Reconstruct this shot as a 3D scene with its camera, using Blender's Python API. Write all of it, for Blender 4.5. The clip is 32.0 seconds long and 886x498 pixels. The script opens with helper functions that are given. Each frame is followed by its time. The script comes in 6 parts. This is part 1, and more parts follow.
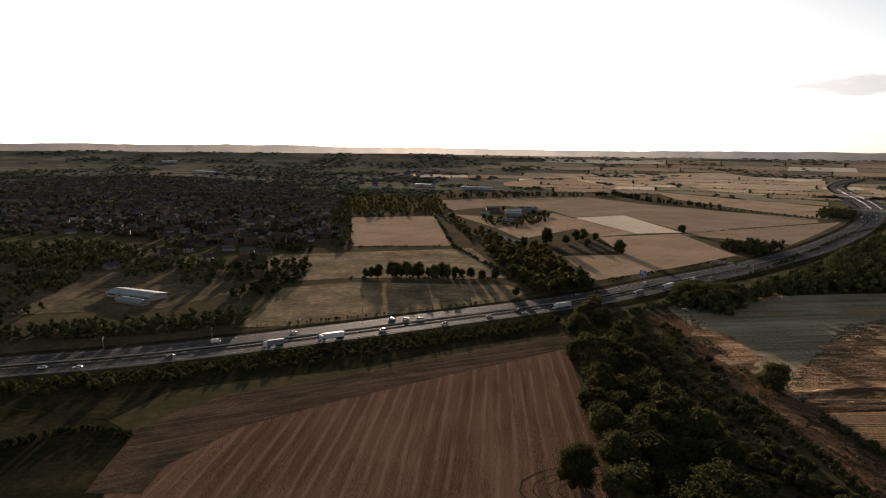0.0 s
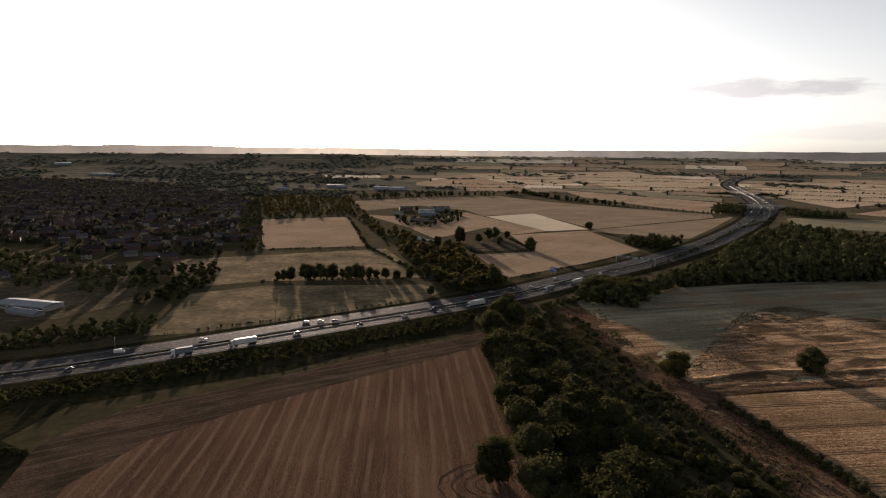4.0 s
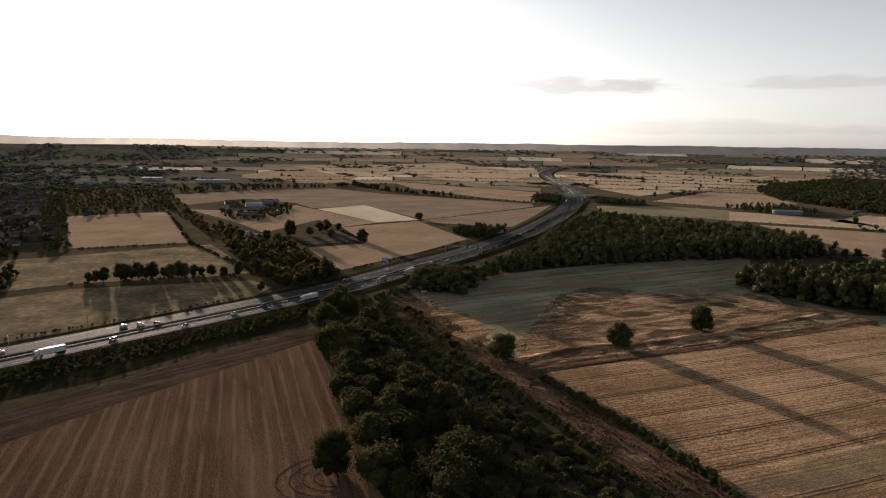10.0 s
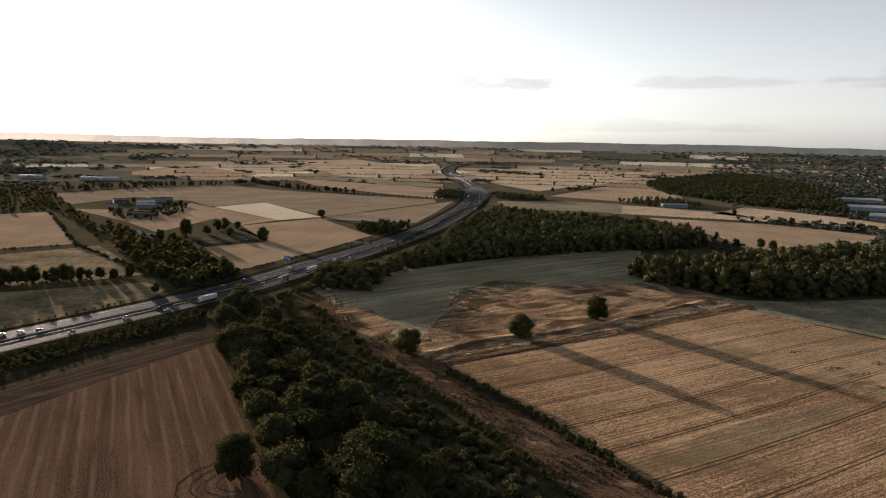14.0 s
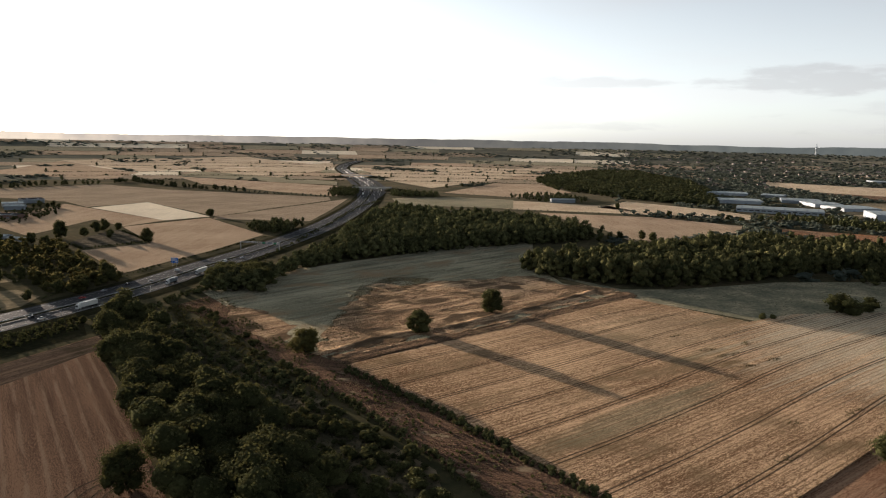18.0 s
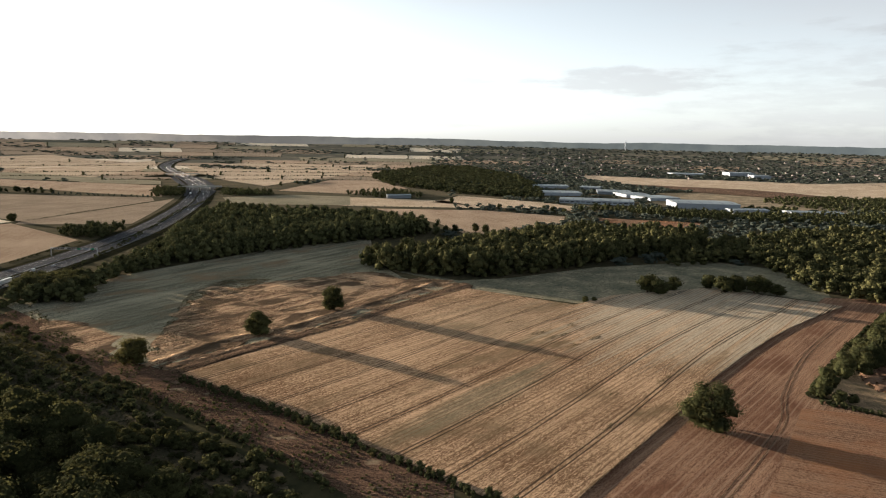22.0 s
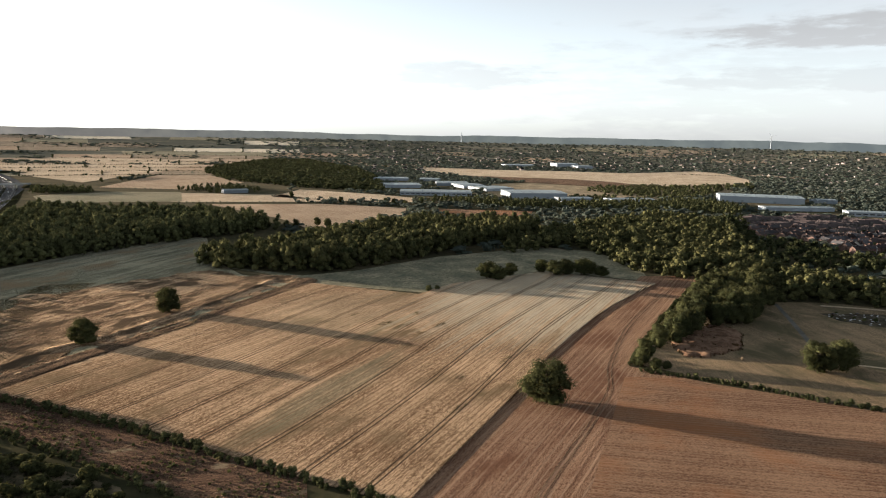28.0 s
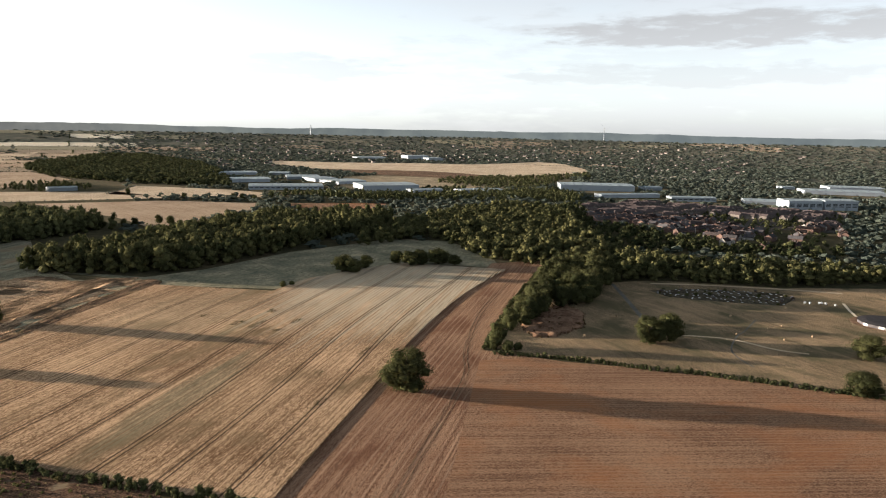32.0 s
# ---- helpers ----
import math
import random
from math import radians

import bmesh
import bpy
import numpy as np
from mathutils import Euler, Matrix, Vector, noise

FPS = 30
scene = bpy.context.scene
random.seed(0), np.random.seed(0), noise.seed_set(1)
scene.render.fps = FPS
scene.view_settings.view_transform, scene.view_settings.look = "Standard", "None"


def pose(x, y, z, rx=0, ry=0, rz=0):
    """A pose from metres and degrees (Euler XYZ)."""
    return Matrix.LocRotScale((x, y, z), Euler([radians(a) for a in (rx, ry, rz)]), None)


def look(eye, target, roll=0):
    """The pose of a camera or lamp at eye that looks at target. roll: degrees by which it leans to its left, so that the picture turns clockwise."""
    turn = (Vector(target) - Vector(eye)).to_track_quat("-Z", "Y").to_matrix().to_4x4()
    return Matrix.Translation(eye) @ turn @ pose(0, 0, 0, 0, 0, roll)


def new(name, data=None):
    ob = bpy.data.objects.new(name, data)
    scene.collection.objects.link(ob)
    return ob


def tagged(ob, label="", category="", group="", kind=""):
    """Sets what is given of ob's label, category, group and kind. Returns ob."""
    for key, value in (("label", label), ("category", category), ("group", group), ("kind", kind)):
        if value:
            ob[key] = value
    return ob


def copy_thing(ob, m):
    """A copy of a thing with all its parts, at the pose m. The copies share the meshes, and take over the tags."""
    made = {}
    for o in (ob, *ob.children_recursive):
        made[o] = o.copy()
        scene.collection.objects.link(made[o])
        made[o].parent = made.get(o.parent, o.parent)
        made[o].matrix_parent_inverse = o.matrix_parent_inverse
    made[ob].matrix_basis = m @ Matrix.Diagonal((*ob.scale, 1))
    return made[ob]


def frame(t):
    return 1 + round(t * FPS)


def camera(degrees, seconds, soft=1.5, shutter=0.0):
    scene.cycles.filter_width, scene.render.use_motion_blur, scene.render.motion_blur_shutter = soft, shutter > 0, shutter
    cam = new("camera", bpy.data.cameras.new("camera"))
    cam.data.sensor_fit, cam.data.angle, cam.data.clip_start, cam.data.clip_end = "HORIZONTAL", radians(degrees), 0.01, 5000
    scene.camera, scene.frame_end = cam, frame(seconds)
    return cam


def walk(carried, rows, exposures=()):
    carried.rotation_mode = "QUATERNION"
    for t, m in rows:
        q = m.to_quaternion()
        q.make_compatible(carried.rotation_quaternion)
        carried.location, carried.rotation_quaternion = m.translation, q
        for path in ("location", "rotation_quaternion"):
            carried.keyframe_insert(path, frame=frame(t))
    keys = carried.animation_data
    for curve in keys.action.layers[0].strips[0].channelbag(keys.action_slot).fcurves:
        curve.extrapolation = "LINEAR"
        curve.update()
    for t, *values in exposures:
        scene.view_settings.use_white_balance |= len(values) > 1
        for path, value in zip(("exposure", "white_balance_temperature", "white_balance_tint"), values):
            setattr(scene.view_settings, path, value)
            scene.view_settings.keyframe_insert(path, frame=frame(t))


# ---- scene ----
# seconds, place, yaw, pitch, roll
ROWS = [
    (0.0, 0.00, 0.00, 110.00, -0.00, -8.27, 0.69),
    (0.5, -0.01, -0.12, 110.02, -0.73, -8.25, 0.69),
    (1.0, -0.01, -0.24, 110.05, -1.39, -8.23, 0.72),
    (1.5, -0.02, -0.35, 110.07, -2.07, -8.20, 0.72),
    (2.0, -0.02, -0.47, 110.10, -2.71, -8.20, 0.70),
    (2.5, -0.03, -0.59, 110.12, -3.42, -8.19, 0.72),
    (3.0, -0.03, -0.71, 110.15, -4.48, -8.20, 0.65),
    (3.5, -0.04, -0.83, 110.17, -5.56, -8.19, 0.60),
    (5.5, -0.06, -1.30, 110.27, -12.72, -8.31, 0.52),
    (6.0, -0.07, -1.42, 110.30, -14.03, -8.36, 0.62),
    (6.5, -0.07, -1.54, 110.32, -15.39, -8.42, 0.61),
    (7.0, -0.08, -1.65, 110.35, -15.26, -8.45, 0.69),
    (7.5, -0.09, -1.77, 110.37, -16.36, -8.51, 0.69),
    (8.0, -0.09, -1.89, 110.40, -17.32, -8.55, 0.75),
    (8.5, -0.12, -2.04, 110.41, -18.32, -8.58, 0.78),
    (9.0, -0.14, -2.19, 110.41, -19.23, -8.63, 0.85),
    (9.5, -0.17, -2.34, 110.42, -20.19, -8.66, 0.89),
    (10.0, -0.19, -2.49, 110.43, -21.08, -8.70, 0.92),
    (10.5, -0.22, -2.64, 110.44, -22.05, -8.73, 0.98),
    (11.0, -0.24, -2.79, 110.44, -22.97, -8.74, 1.02),
    (11.5, -0.27, -2.94, 110.45, -23.94, -8.77, 1.01),
    (12.0, -0.29, -3.09, 110.46, -24.83, -8.79, 1.05),
    (12.5, -0.32, -3.23, 110.47, -25.89, -8.81, 1.07),
    (13.0, -0.34, -3.38, 110.48, -26.89, -8.83, 1.11),
    (13.5, -0.37, -3.53, 110.48, -28.01, -8.85, 1.08),
    (14.0, -0.40, -3.68, 110.49, -29.07, -8.87, 1.09),
    (14.5, -0.42, -3.83, 110.50, -30.22, -8.89, 1.09),
    (16.5, -0.69, -4.40, 110.51, -34.52, -8.92, 1.21),
    (17.0, -0.88, -4.51, 110.49, -35.57, -8.92, 1.22),
    (17.5, -1.07, -4.63, 110.48, -36.71, -8.93, 1.27),
    (18.0, -1.26, -4.74, 110.46, -37.75, -8.94, 1.20),
    (18.5, -1.45, -4.86, 110.45, -38.87, -8.93, 1.25),
    (19.0, -1.64, -4.97, 110.43, -40.36, -8.90, 1.27),
    (19.5, -1.83, -5.09, 110.42, -42.64, -8.88, 1.21),
    (20.0, -2.02, -5.20, 110.41, -44.71, -8.89, 1.20),
    (20.5, -2.21, -5.32, 110.39, -46.76, -8.91, 1.15),
    (21.0, -2.40, -5.44, 110.38, -48.40, -8.91, 1.12),
    (21.5, -2.59, -5.55, 110.36, -49.92, -8.94, 1.07),
    (22.0, -2.78, -5.67, 110.35, -51.19, -8.96, 1.13),
    (22.5, -2.97, -5.78, 110.33, -52.42, -8.96, 1.14),
    (23.0, -3.16, -5.90, 110.32, -53.66, -8.98, 1.14),
    (23.5, -3.35, -6.01, 110.30, -54.91, -9.00, 1.09),
    (24.0, -3.54, -6.13, 110.29, -56.10, -9.01, 1.07),
    (24.5, -3.75, -6.18, 110.29, -57.36, -9.06, 1.05),
    (25.0, -3.97, -6.22, 110.30, -58.42, -9.09, 1.10),
    (25.5, -4.18, -6.27, 110.30, -59.57, -9.13, 1.09),
    (27.5, -5.05, -6.46, 110.32, -63.53, -9.27, 1.14),
    (28.0, -5.26, -6.50, 110.33, -64.29, -9.29, 1.18),
    (28.5, -5.48, -6.55, 110.34, -65.27, -9.32, 1.19),
    (29.0, -5.69, -6.60, 110.34, -66.80, -9.36, 1.21),
    (29.5, -5.91, -6.64, 110.35, -68.76, -9.39, 1.21),
    (30.0, -6.12, -6.69, 110.35, -70.57, -9.42, 1.16),
    (30.5, -6.34, -6.74, 110.36, -72.29, -9.48, 1.19),
    (31.0, -6.56, -6.78, 110.36, -73.74, -9.56, 1.15),
    (31.5, -6.77, -6.83, 110.37, -75.10, -9.61, 1.19),
    (32.0, -6.99, -6.88, 110.37, -76.43, -9.66, 1.14)]


def aim(yaw, pitch, roll):
    """The turn of a camera that looks along yaw and pitch and leans by roll."""
    a, b, c = radians(yaw), radians(pitch), radians(roll)
    f = Vector((-math.sin(a) * math.cos(b), math.cos(a) * math.cos(b), math.sin(b)))
    r = Vector((math.cos(a), math.sin(a), 0))
    u = r.cross(f)
    r2, u2 = r * math.cos(c) + u * math.sin(c), u * math.cos(c) - r * math.sin(c)
    return Matrix((r2, u2, -f)).transposed().to_4x4()


cam = camera(65.09, 32.0, soft=1.1)
walk(cam, [(t, Matrix.Translation((x, y, z)) @ aim(yw, pt, rl)) for t, x, y, z, yw, pt, rl in ROWS],
     exposures=[(0, 0.78, 6700, 20), (6, 0.75, 6650, 20), (9, 0.8, 6650, 19), (14, 1.04, 6500, 16.5), (19, 1.38, 6350, 13.5), (28, 1.70, 6250, 11.5), (32, 1.76, 6250, 12)])

# ---- light ----
SUN_EL, SUN_AZ = 5.2, 5.0    # degrees above the horizon, degrees to the left of +y
sun_dir = Vector((-math.sin(radians(SUN_AZ)) * math.cos(radians(SUN_EL)),
                  math.cos(radians(SUN_AZ)) * math.cos(radians(SUN_EL)), math.sin(radians(SUN_EL))))
sun = new("sun", bpy.data.lights.new("sun", "SUN"))
sun.data.energy, sun.data.angle, sun.data.color = 5.0, radians(0.6), (1.0, 0.83, 0.65)
sun.matrix_basis = look(sun_dir * 100, (0, 0, 0))

world = bpy.data.worlds.new("world")
scene.world = world
world.use_nodes = True
wn, wl = world.node_tree.nodes, world.node_tree.links
wn.clear()
sky = wn.new("ShaderNodeTexSky")
sky.sky_type, sky.sun_disc = "NISHITA", False
sky.sun_elevation, sky.sun_rotation = radians(SUN_EL), radians(-SUN_AZ)
sky.air_density, sky.dust_density, sky.ozone_density, sky.altitude = 0.7, 1.6, 1.0, 100
back = wn.new("ShaderNodeBackground")
back.inputs["Strength"].default_value = 0.10
wout = wn.new("ShaderNodeOutputWorld")


def wmath(op, p, q=0.0):
    n = wn.new("ShaderNodeMath")
    n.operation = op
    for sock, v in zip(n.inputs, (p, q)):
        if isinstance(v, bpy.types.NodeSocket):
            wl.new(v, sock)
        else:
            sock.default_value = v
    return n.outputs[0]


def wmix(fac, p, q, mode="MIX"):
    n = wn.new("ShaderNodeMix")
    n.data_type, n.blend_type = "RGBA", mode
    for sock, v in ((n.inputs["Factor"], fac), (n.inputs["A"], p), (n.inputs["B"], q)):
        if isinstance(v, bpy.types.NodeSocket):
            wl.new(v, sock)
        else:
            sock.default_value = v
    return n.outputs["Result"]


# a thin white veil over the sky, streaks of high cloud, and a few grey cloud banks
grey = wn.new("ShaderNodeRGBToBW")
wl.new(sky.outputs[0], grey.inputs[0])
wtc = wn.new("ShaderNodeTexCoord")
wsep = wn.new("ShaderNodeSeparateXYZ")
wl.new(wtc.outputs["Generated"], wsep.inputs[0])
wx, wy, wz = wsep.outputs
low = wmath("ADD", wmath("ABSOLUTE", wz), 0.09)
# the veil is brightest low in the sky
haze = wmath("MULTIPLY", wmath("POWER", wmath("MAXIMUM", wmath("SUBTRACT", 1.0, wmath("ABSOLUTE", wz)), 0.0), 3.2), 2.4)
veil = wmix(1.0, wmath("ADD", grey.outputs[0], haze), (1.0, 1.0, 0.97, 1), "MULTIPLY")
col = wmix(0.70, wmix(1.0, sky.outputs[0], (0.72, 1.02, 1.10, 1), "MULTIPLY"), veil)
comb = wn.new("ShaderNodeCombineXYZ")
wl.new(wmath("DIVIDE", wx, low), comb.inputs[0])
wl.new(wmath("DIVIDE", wy, low), comb.inputs[1])


def wnoise(scale, detail, vec, rough=0.55):
    n = wn.new("ShaderNodeTexNoise")
    n.inputs["Scale"].default_value, n.inputs["Detail"].default_value, n.inputs["Roughness"].default_value = scale, detail, rough
    wl.new(vec, n.inputs["Vector"])
    return n.outputs["Fac"]


def wstep(v, lo, hi):
    n = wn.new("ShaderNodeMapRange")
    n.interpolation_type = "SMOOTHSTEP"
    n.inputs["From Min"].default_value, n.inputs["From Max"].default_value = lo, hi
    wl.new(v, n.inputs["Value"])
    return n.outputs["Result"]


streak = wnoise(0.42, 6.0, comb.outputs[0])
az = wmath("MULTIPLY", wmath("ARCTAN2", wmath("MULTIPLY", wx, -1.0), wy), 57.2958)
el = wmath("MULTIPLY", wmath("ARCSINE", wz), 57.2958)
wisp = wn.new("ShaderNodeCombineXYZ")
wl.new(wmath("MULTIPLY", az, 0.16), wisp.inputs[0])
wl.new(wmath("MULTIPLY", el, 0.75), wisp.inputs[1])
rag = wmath("MULTIPLY", wmath("SUBTRACT", wnoise(1.6, 7.0, wisp.outputs[0], 0.6), 0.5), 3.8)
bank = None
# place, half width, half height, depth of tone; each bank is flatter and sharper below
for a0, e0, wa, we, deep in ((-32.0, 4.5, 6.5, 0.95, 0.85), (-49, 4.6, 6.0, 0.6, 0.4), (-65.5, 4.5, 7.0, 1.4, 0.55), (-99, 7.4, 15.0, 1.7, 0.95),
                             (-96, 4.3, 18.0, 1.3, 0.55), (-82, 3.6, 8.0, 0.8, 0.3), (-38, 1.3, 16.0, 0.7, 0.3), (-86, 7.9, 5.0, 0.6, 0.35), (-104, 2.5, 34.0, 7.0, 0.30)):
    up = wmath("SUBTRACT", el, e0)
    d1 = wmath("POWER", wmath("DIVIDE", wmath("SUBTRACT", az, a0), wa), 2.0)
    d2 = wmath("POWER", wmath("DIVIDE", wmath("ADD", up, wmath("MULTIPLY", wmath("MINIMUM", up, 0.0), 0.7)), we), 2.0)
    d = wmath("ADD", wmath("ADD", d1, d2), rag)
    m = wmath("MULTIPLY", wstep(d, 1.35, 0.2), deep)
    bank = m if bank is None else wmath("MAXIMUM", bank, m)
col = wmix(wmath("MULTIPLY", wstep(streak, 0.40, 0.68), 0.42), col, wmix(1.0, veil, (0.80, 0.80, 0.81, 1), "MULTIPLY"))
col = wmix(bank, col, wmix(1.0, veil, (0.56, 0.57, 0.58, 1), "MULTIPLY"))
wl.new(col, back.inputs["Color"])
wl.new(back.outputs[0], wout.inputs["Surface"])

# ---- materials ----
# how much the fine hairs of straw and leaves catch low light
DRY_FUZZ, LEAF_FUZZ = 0.02, 0.03


def base_mat(name, rough=0.9, fuzz=0.0):
    m = bpy.data.materials.new(name)
    m.use_nodes = True
    nt = m.node_tree
    bs = nt.nodes["Principled BSDF"]
    bs.inputs["Roughness"].default_value = rough
    bs.inputs["Specular IOR Level"].default_value = 0.0 if rough > 0.93 else 0.25
    bs.inputs["Sheen Weight"].default_value, bs.inputs["Sheen Roughness"].default_value = fuzz, 0.45
    bs.inputs["Sheen Tint"].default_value = (1.0, 0.88, 0.74, 1)
    return m, nt, bs


def node(nt, kind, **inputs):
    n = nt.nodes.new(kind)
    for key, value in inputs.items():
        n.inputs[key.replace("_", " ")].default_value = value
    return n


def noise_of(nt, vec, scale, detail=4.0, rough=0.6, dist=0.0):
    n = node(nt, "ShaderNodeTexNoise", Scale=scale, Detail=detail, Roughness=rough, Distortion=dist)
    nt.links.new(vec, n.inputs["Vector"])
    return n.outputs["Fac"]


def ramp(nt, fac, stops):
    n = nt.nodes.new("ShaderNodeValToRGB")
    while len(n.color_ramp.elements) < len(stops):
        n.color_ramp.elements.new(0.5)
    for e, (p, c) in zip(n.color_ramp.elements, stops):
        e.position = p
        e.color = (*c, 1) if len(c) == 3 else c
    nt.links.new(fac, n.inputs["Fac"])
    return n.outputs["Color"]


def mix(nt, fac, a, b, mode="MIX"):
    n = nt.nodes.new("ShaderNodeMix")
    n.data_type, n.blend_type = "RGBA", mode
    for sock, v in ((n.inputs["Factor"], fac), (n.inputs["A"], a), (n.inputs["B"], b)):
        if isinstance(v, bpy.types.NodeSocket):
            nt.links.new(v, sock)
        else:
            sock.default_value = v if not isinstance(v, tuple) else (*v, 1)
    return n.outputs["Result"]


def maths(nt, op, a, b=0.0, c=0.0):
    n = nt.nodes.new("ShaderNodeMath")
    n.operation = op
    for sock, v in zip(n.inputs, (a, b, c)):
        if isinstance(v, bpy.types.NodeSocket):
            nt.links.new(v, sock)
        else:
            sock.default_value = v
    return n.outputs[0]


def turned(nt, angle, stretch=(1, 1, 1)):
    """Ground coordinates in metres whose x runs along angle (degrees from +x)."""
    tc = nt.nodes.new("ShaderNodeTexCoord")
    mp = nt.nodes.new("ShaderNodeMapping")
    mp.vector_type = "POINT"
    mp.inputs["Rotation"].default_value = (0, 0, radians(-angle))
    nt.links.new(tc.outputs["Object"], mp.inputs["Vector"])
    if stretch == (1, 1, 1):
        return mp.outputs["Vector"]
    sc = nt.nodes.new("ShaderNodeVectorMath")
    sc.operation = "MULTIPLY"
    sc.inputs[1].default_value = stretch
    nt.links.new(mp.outputs["Vector"], sc.inputs[0])
    return sc.outputs["Vector"]


def bump(nt, bs, height, strength=0.5, distance=0.3):
    n = node(nt, "ShaderNodeBump", Strength=strength, Distance=distance)
    nt.links.new(height, n.inputs["Height"])
    nt.links.new(n.outputs["Normal"], bs.inputs["Normal"])


def crop_mat(name, low, high, angle, row=3.0, tram=0.0, patch=None, patch_size=60.0, patch_cut=(0.5, 0.62), streak=0.6, relief=0.5,
             warp=6.0, tram_col=(0.07, 0.05, 0.035), comb=None, bend=None, stain=None, fuzz=None):
    """A field in rows along angle: streaks of two tones, wheel tracks every tram metres, patches of a third tone."""
    m, nt, bs = base_mat(name, 0.95, DRY_FUZZ if fuzz is None else fuzz)
    v = turned(nt, angle)
    plain = turned(nt, 0)
    # long streaks along the rows
    s_band = noise_of(nt, turned(nt, angle, (0.006, 0.35 / row, 1)), 1.0, 2.0, 0.5)
    s_row = noise_of(nt, turned(nt, angle, (0.012, 1.1 / row, 1)), 1.0, 3.0, 0.6)
    s1 = maths(nt, "ADD", maths(nt, "MULTIPLY", s_band, 0.45), maths(nt, "MULTIPLY", s_row, 0.55))
    fine = noise_of(nt, turned(nt, angle, (0.5, 1.6, 1)), 1.0, 6.0, 0.78)
    wide = noise_of(nt, plain, 1 / 70.0, 4.0, 0.55)
    f = maths(nt, "ADD", maths(nt, "MULTIPLY", s1, streak), maths(nt, "MULTIPLY", fine, 0.85))
    f = maths(nt, "ADD", f, maths(nt, "MULTIPLY", wide, 0.95 - streak))
    grain = noise_of(nt, turned(nt, angle, (1.1, 3.6, 1)), 1.0, 3.0, 0.7)
    f = maths(nt, "ADD", f, maths(nt, "MULTIPLY", maths(nt, "SUBTRACT", grain, 0.5), 1.1))
    mid = tuple((a + b) / 2 for a, b in zip(low, high))
    col = ramp(nt, f, ((0.80, low), (0.90, mid), (0.99, high)))
    if patch:
        pm = noise_of(nt, turned(nt, angle, (0.6, 1, 1)), 1 / patch_size, 5.0, 0.6, 0.4)
        mask = ramp(nt, pm, ((patch_cut[0], (0, 0, 0)), (patch_cut[1], (1, 1, 1))))
        grained = mix(nt, 0.5, patch, mix(nt, fine, (0, 0, 0), patch), "MIX")
        col = mix(nt, mask, col, grained)
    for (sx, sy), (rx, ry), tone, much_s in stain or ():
        # a place where the crop takes another tone: a ragged oval
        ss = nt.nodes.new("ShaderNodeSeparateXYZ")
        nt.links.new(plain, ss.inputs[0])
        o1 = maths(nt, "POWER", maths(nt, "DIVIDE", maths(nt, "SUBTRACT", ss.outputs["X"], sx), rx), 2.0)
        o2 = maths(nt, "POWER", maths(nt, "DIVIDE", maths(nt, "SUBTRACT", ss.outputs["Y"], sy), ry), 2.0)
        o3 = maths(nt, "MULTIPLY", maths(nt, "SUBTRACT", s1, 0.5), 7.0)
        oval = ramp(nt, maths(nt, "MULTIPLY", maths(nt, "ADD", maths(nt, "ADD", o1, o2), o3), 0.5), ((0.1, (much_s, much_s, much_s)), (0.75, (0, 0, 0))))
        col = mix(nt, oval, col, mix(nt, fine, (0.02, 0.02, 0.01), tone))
    h = maths(nt, "ADD", maths(nt, "ADD", fine, maths(nt, "MULTIPLY", grain, 0.6)), maths(nt, "MULTIPLY", s_row, 1.0))
    if comb:
        gap, wide_, tone, much = comb
        sepc = nt.nodes.new("ShaderNodeSeparateXYZ")
        nt.links.new(v, sepc.inputs[0])
        wobc = maths(nt, "MULTIPLY", maths(nt, "SUBTRACT", noise_of(nt, turned(nt, angle, (0.25, 1, 1)), 1 / 22.0, 3.0), 0.5), gap * 0.8)
        tc_ = maths(nt, "MODULO", maths(nt, "ADD", maths(nt, "ADD", sepc.outputs["Y"], wobc), 9600.0), gap)
        dc = maths(nt, "ABSOLUTE", maths(nt, "SUBTRACT", tc_, gap / 2))
        edge = nt.nodes.new("ShaderNodeMapRange")
        edge.inputs["From Min"].default_value, edge.inputs["From Max"].default_value = wide_, wide_ * 0.35
        nt.links.new(dc, edge.inputs["Value"])
        some = ramp(nt, noise_of(nt, turned(nt, angle, (0.03, 0.22, 1)), 1.0, 4.0, 0.7), ((0.37, (0, 0, 0)), (0.54, (1, 1, 1))))
        on = maths(nt, "MULTIPLY", maths(nt, "MULTIPLY", edge.outputs["Result"], some), maths(nt, "MULTIPLY", maths(nt, "ADD", fine, 0.35), much))
        col = mix(nt, on, col, tone)
    if tram:
        sep = nt.nodes.new("ShaderNodeSeparateXYZ")
        nt.links.new(v, sep.inputs[0])
        wob = maths(nt, "MULTIPLY", maths(nt, "SUBTRACT", noise_of(nt, plain, 1 / 120.0, 1.0), 0.5), warp)
        y = maths(nt, "ADD", sep.outputs["Y"], wob)
        if bend:
            # the tracks swing out by so much round x = at, over a length of wide metres
            at, wide_b, much_b, first_b = bend
            q = maths(nt, "POWER", maths(nt, "DIVIDE", maths(nt, "SUBTRACT", sep.outputs["X"], at), wide_b), 2.0)
            y = maths(nt, "SUBTRACT", y, maths(nt, "ADD", maths(nt, "MULTIPLY", maths(nt, "POWER", 2.718, maths(nt, "MULTIPLY", q, -1.0)), much_b), first_b))
        t = maths(nt, "MODULO", maths(nt, "ADD", y, 9600.0), tram)
        d1 = maths(nt, "ABSOLUTE", maths(nt, "SUBTRACT", t, tram / 2 - 1.0))
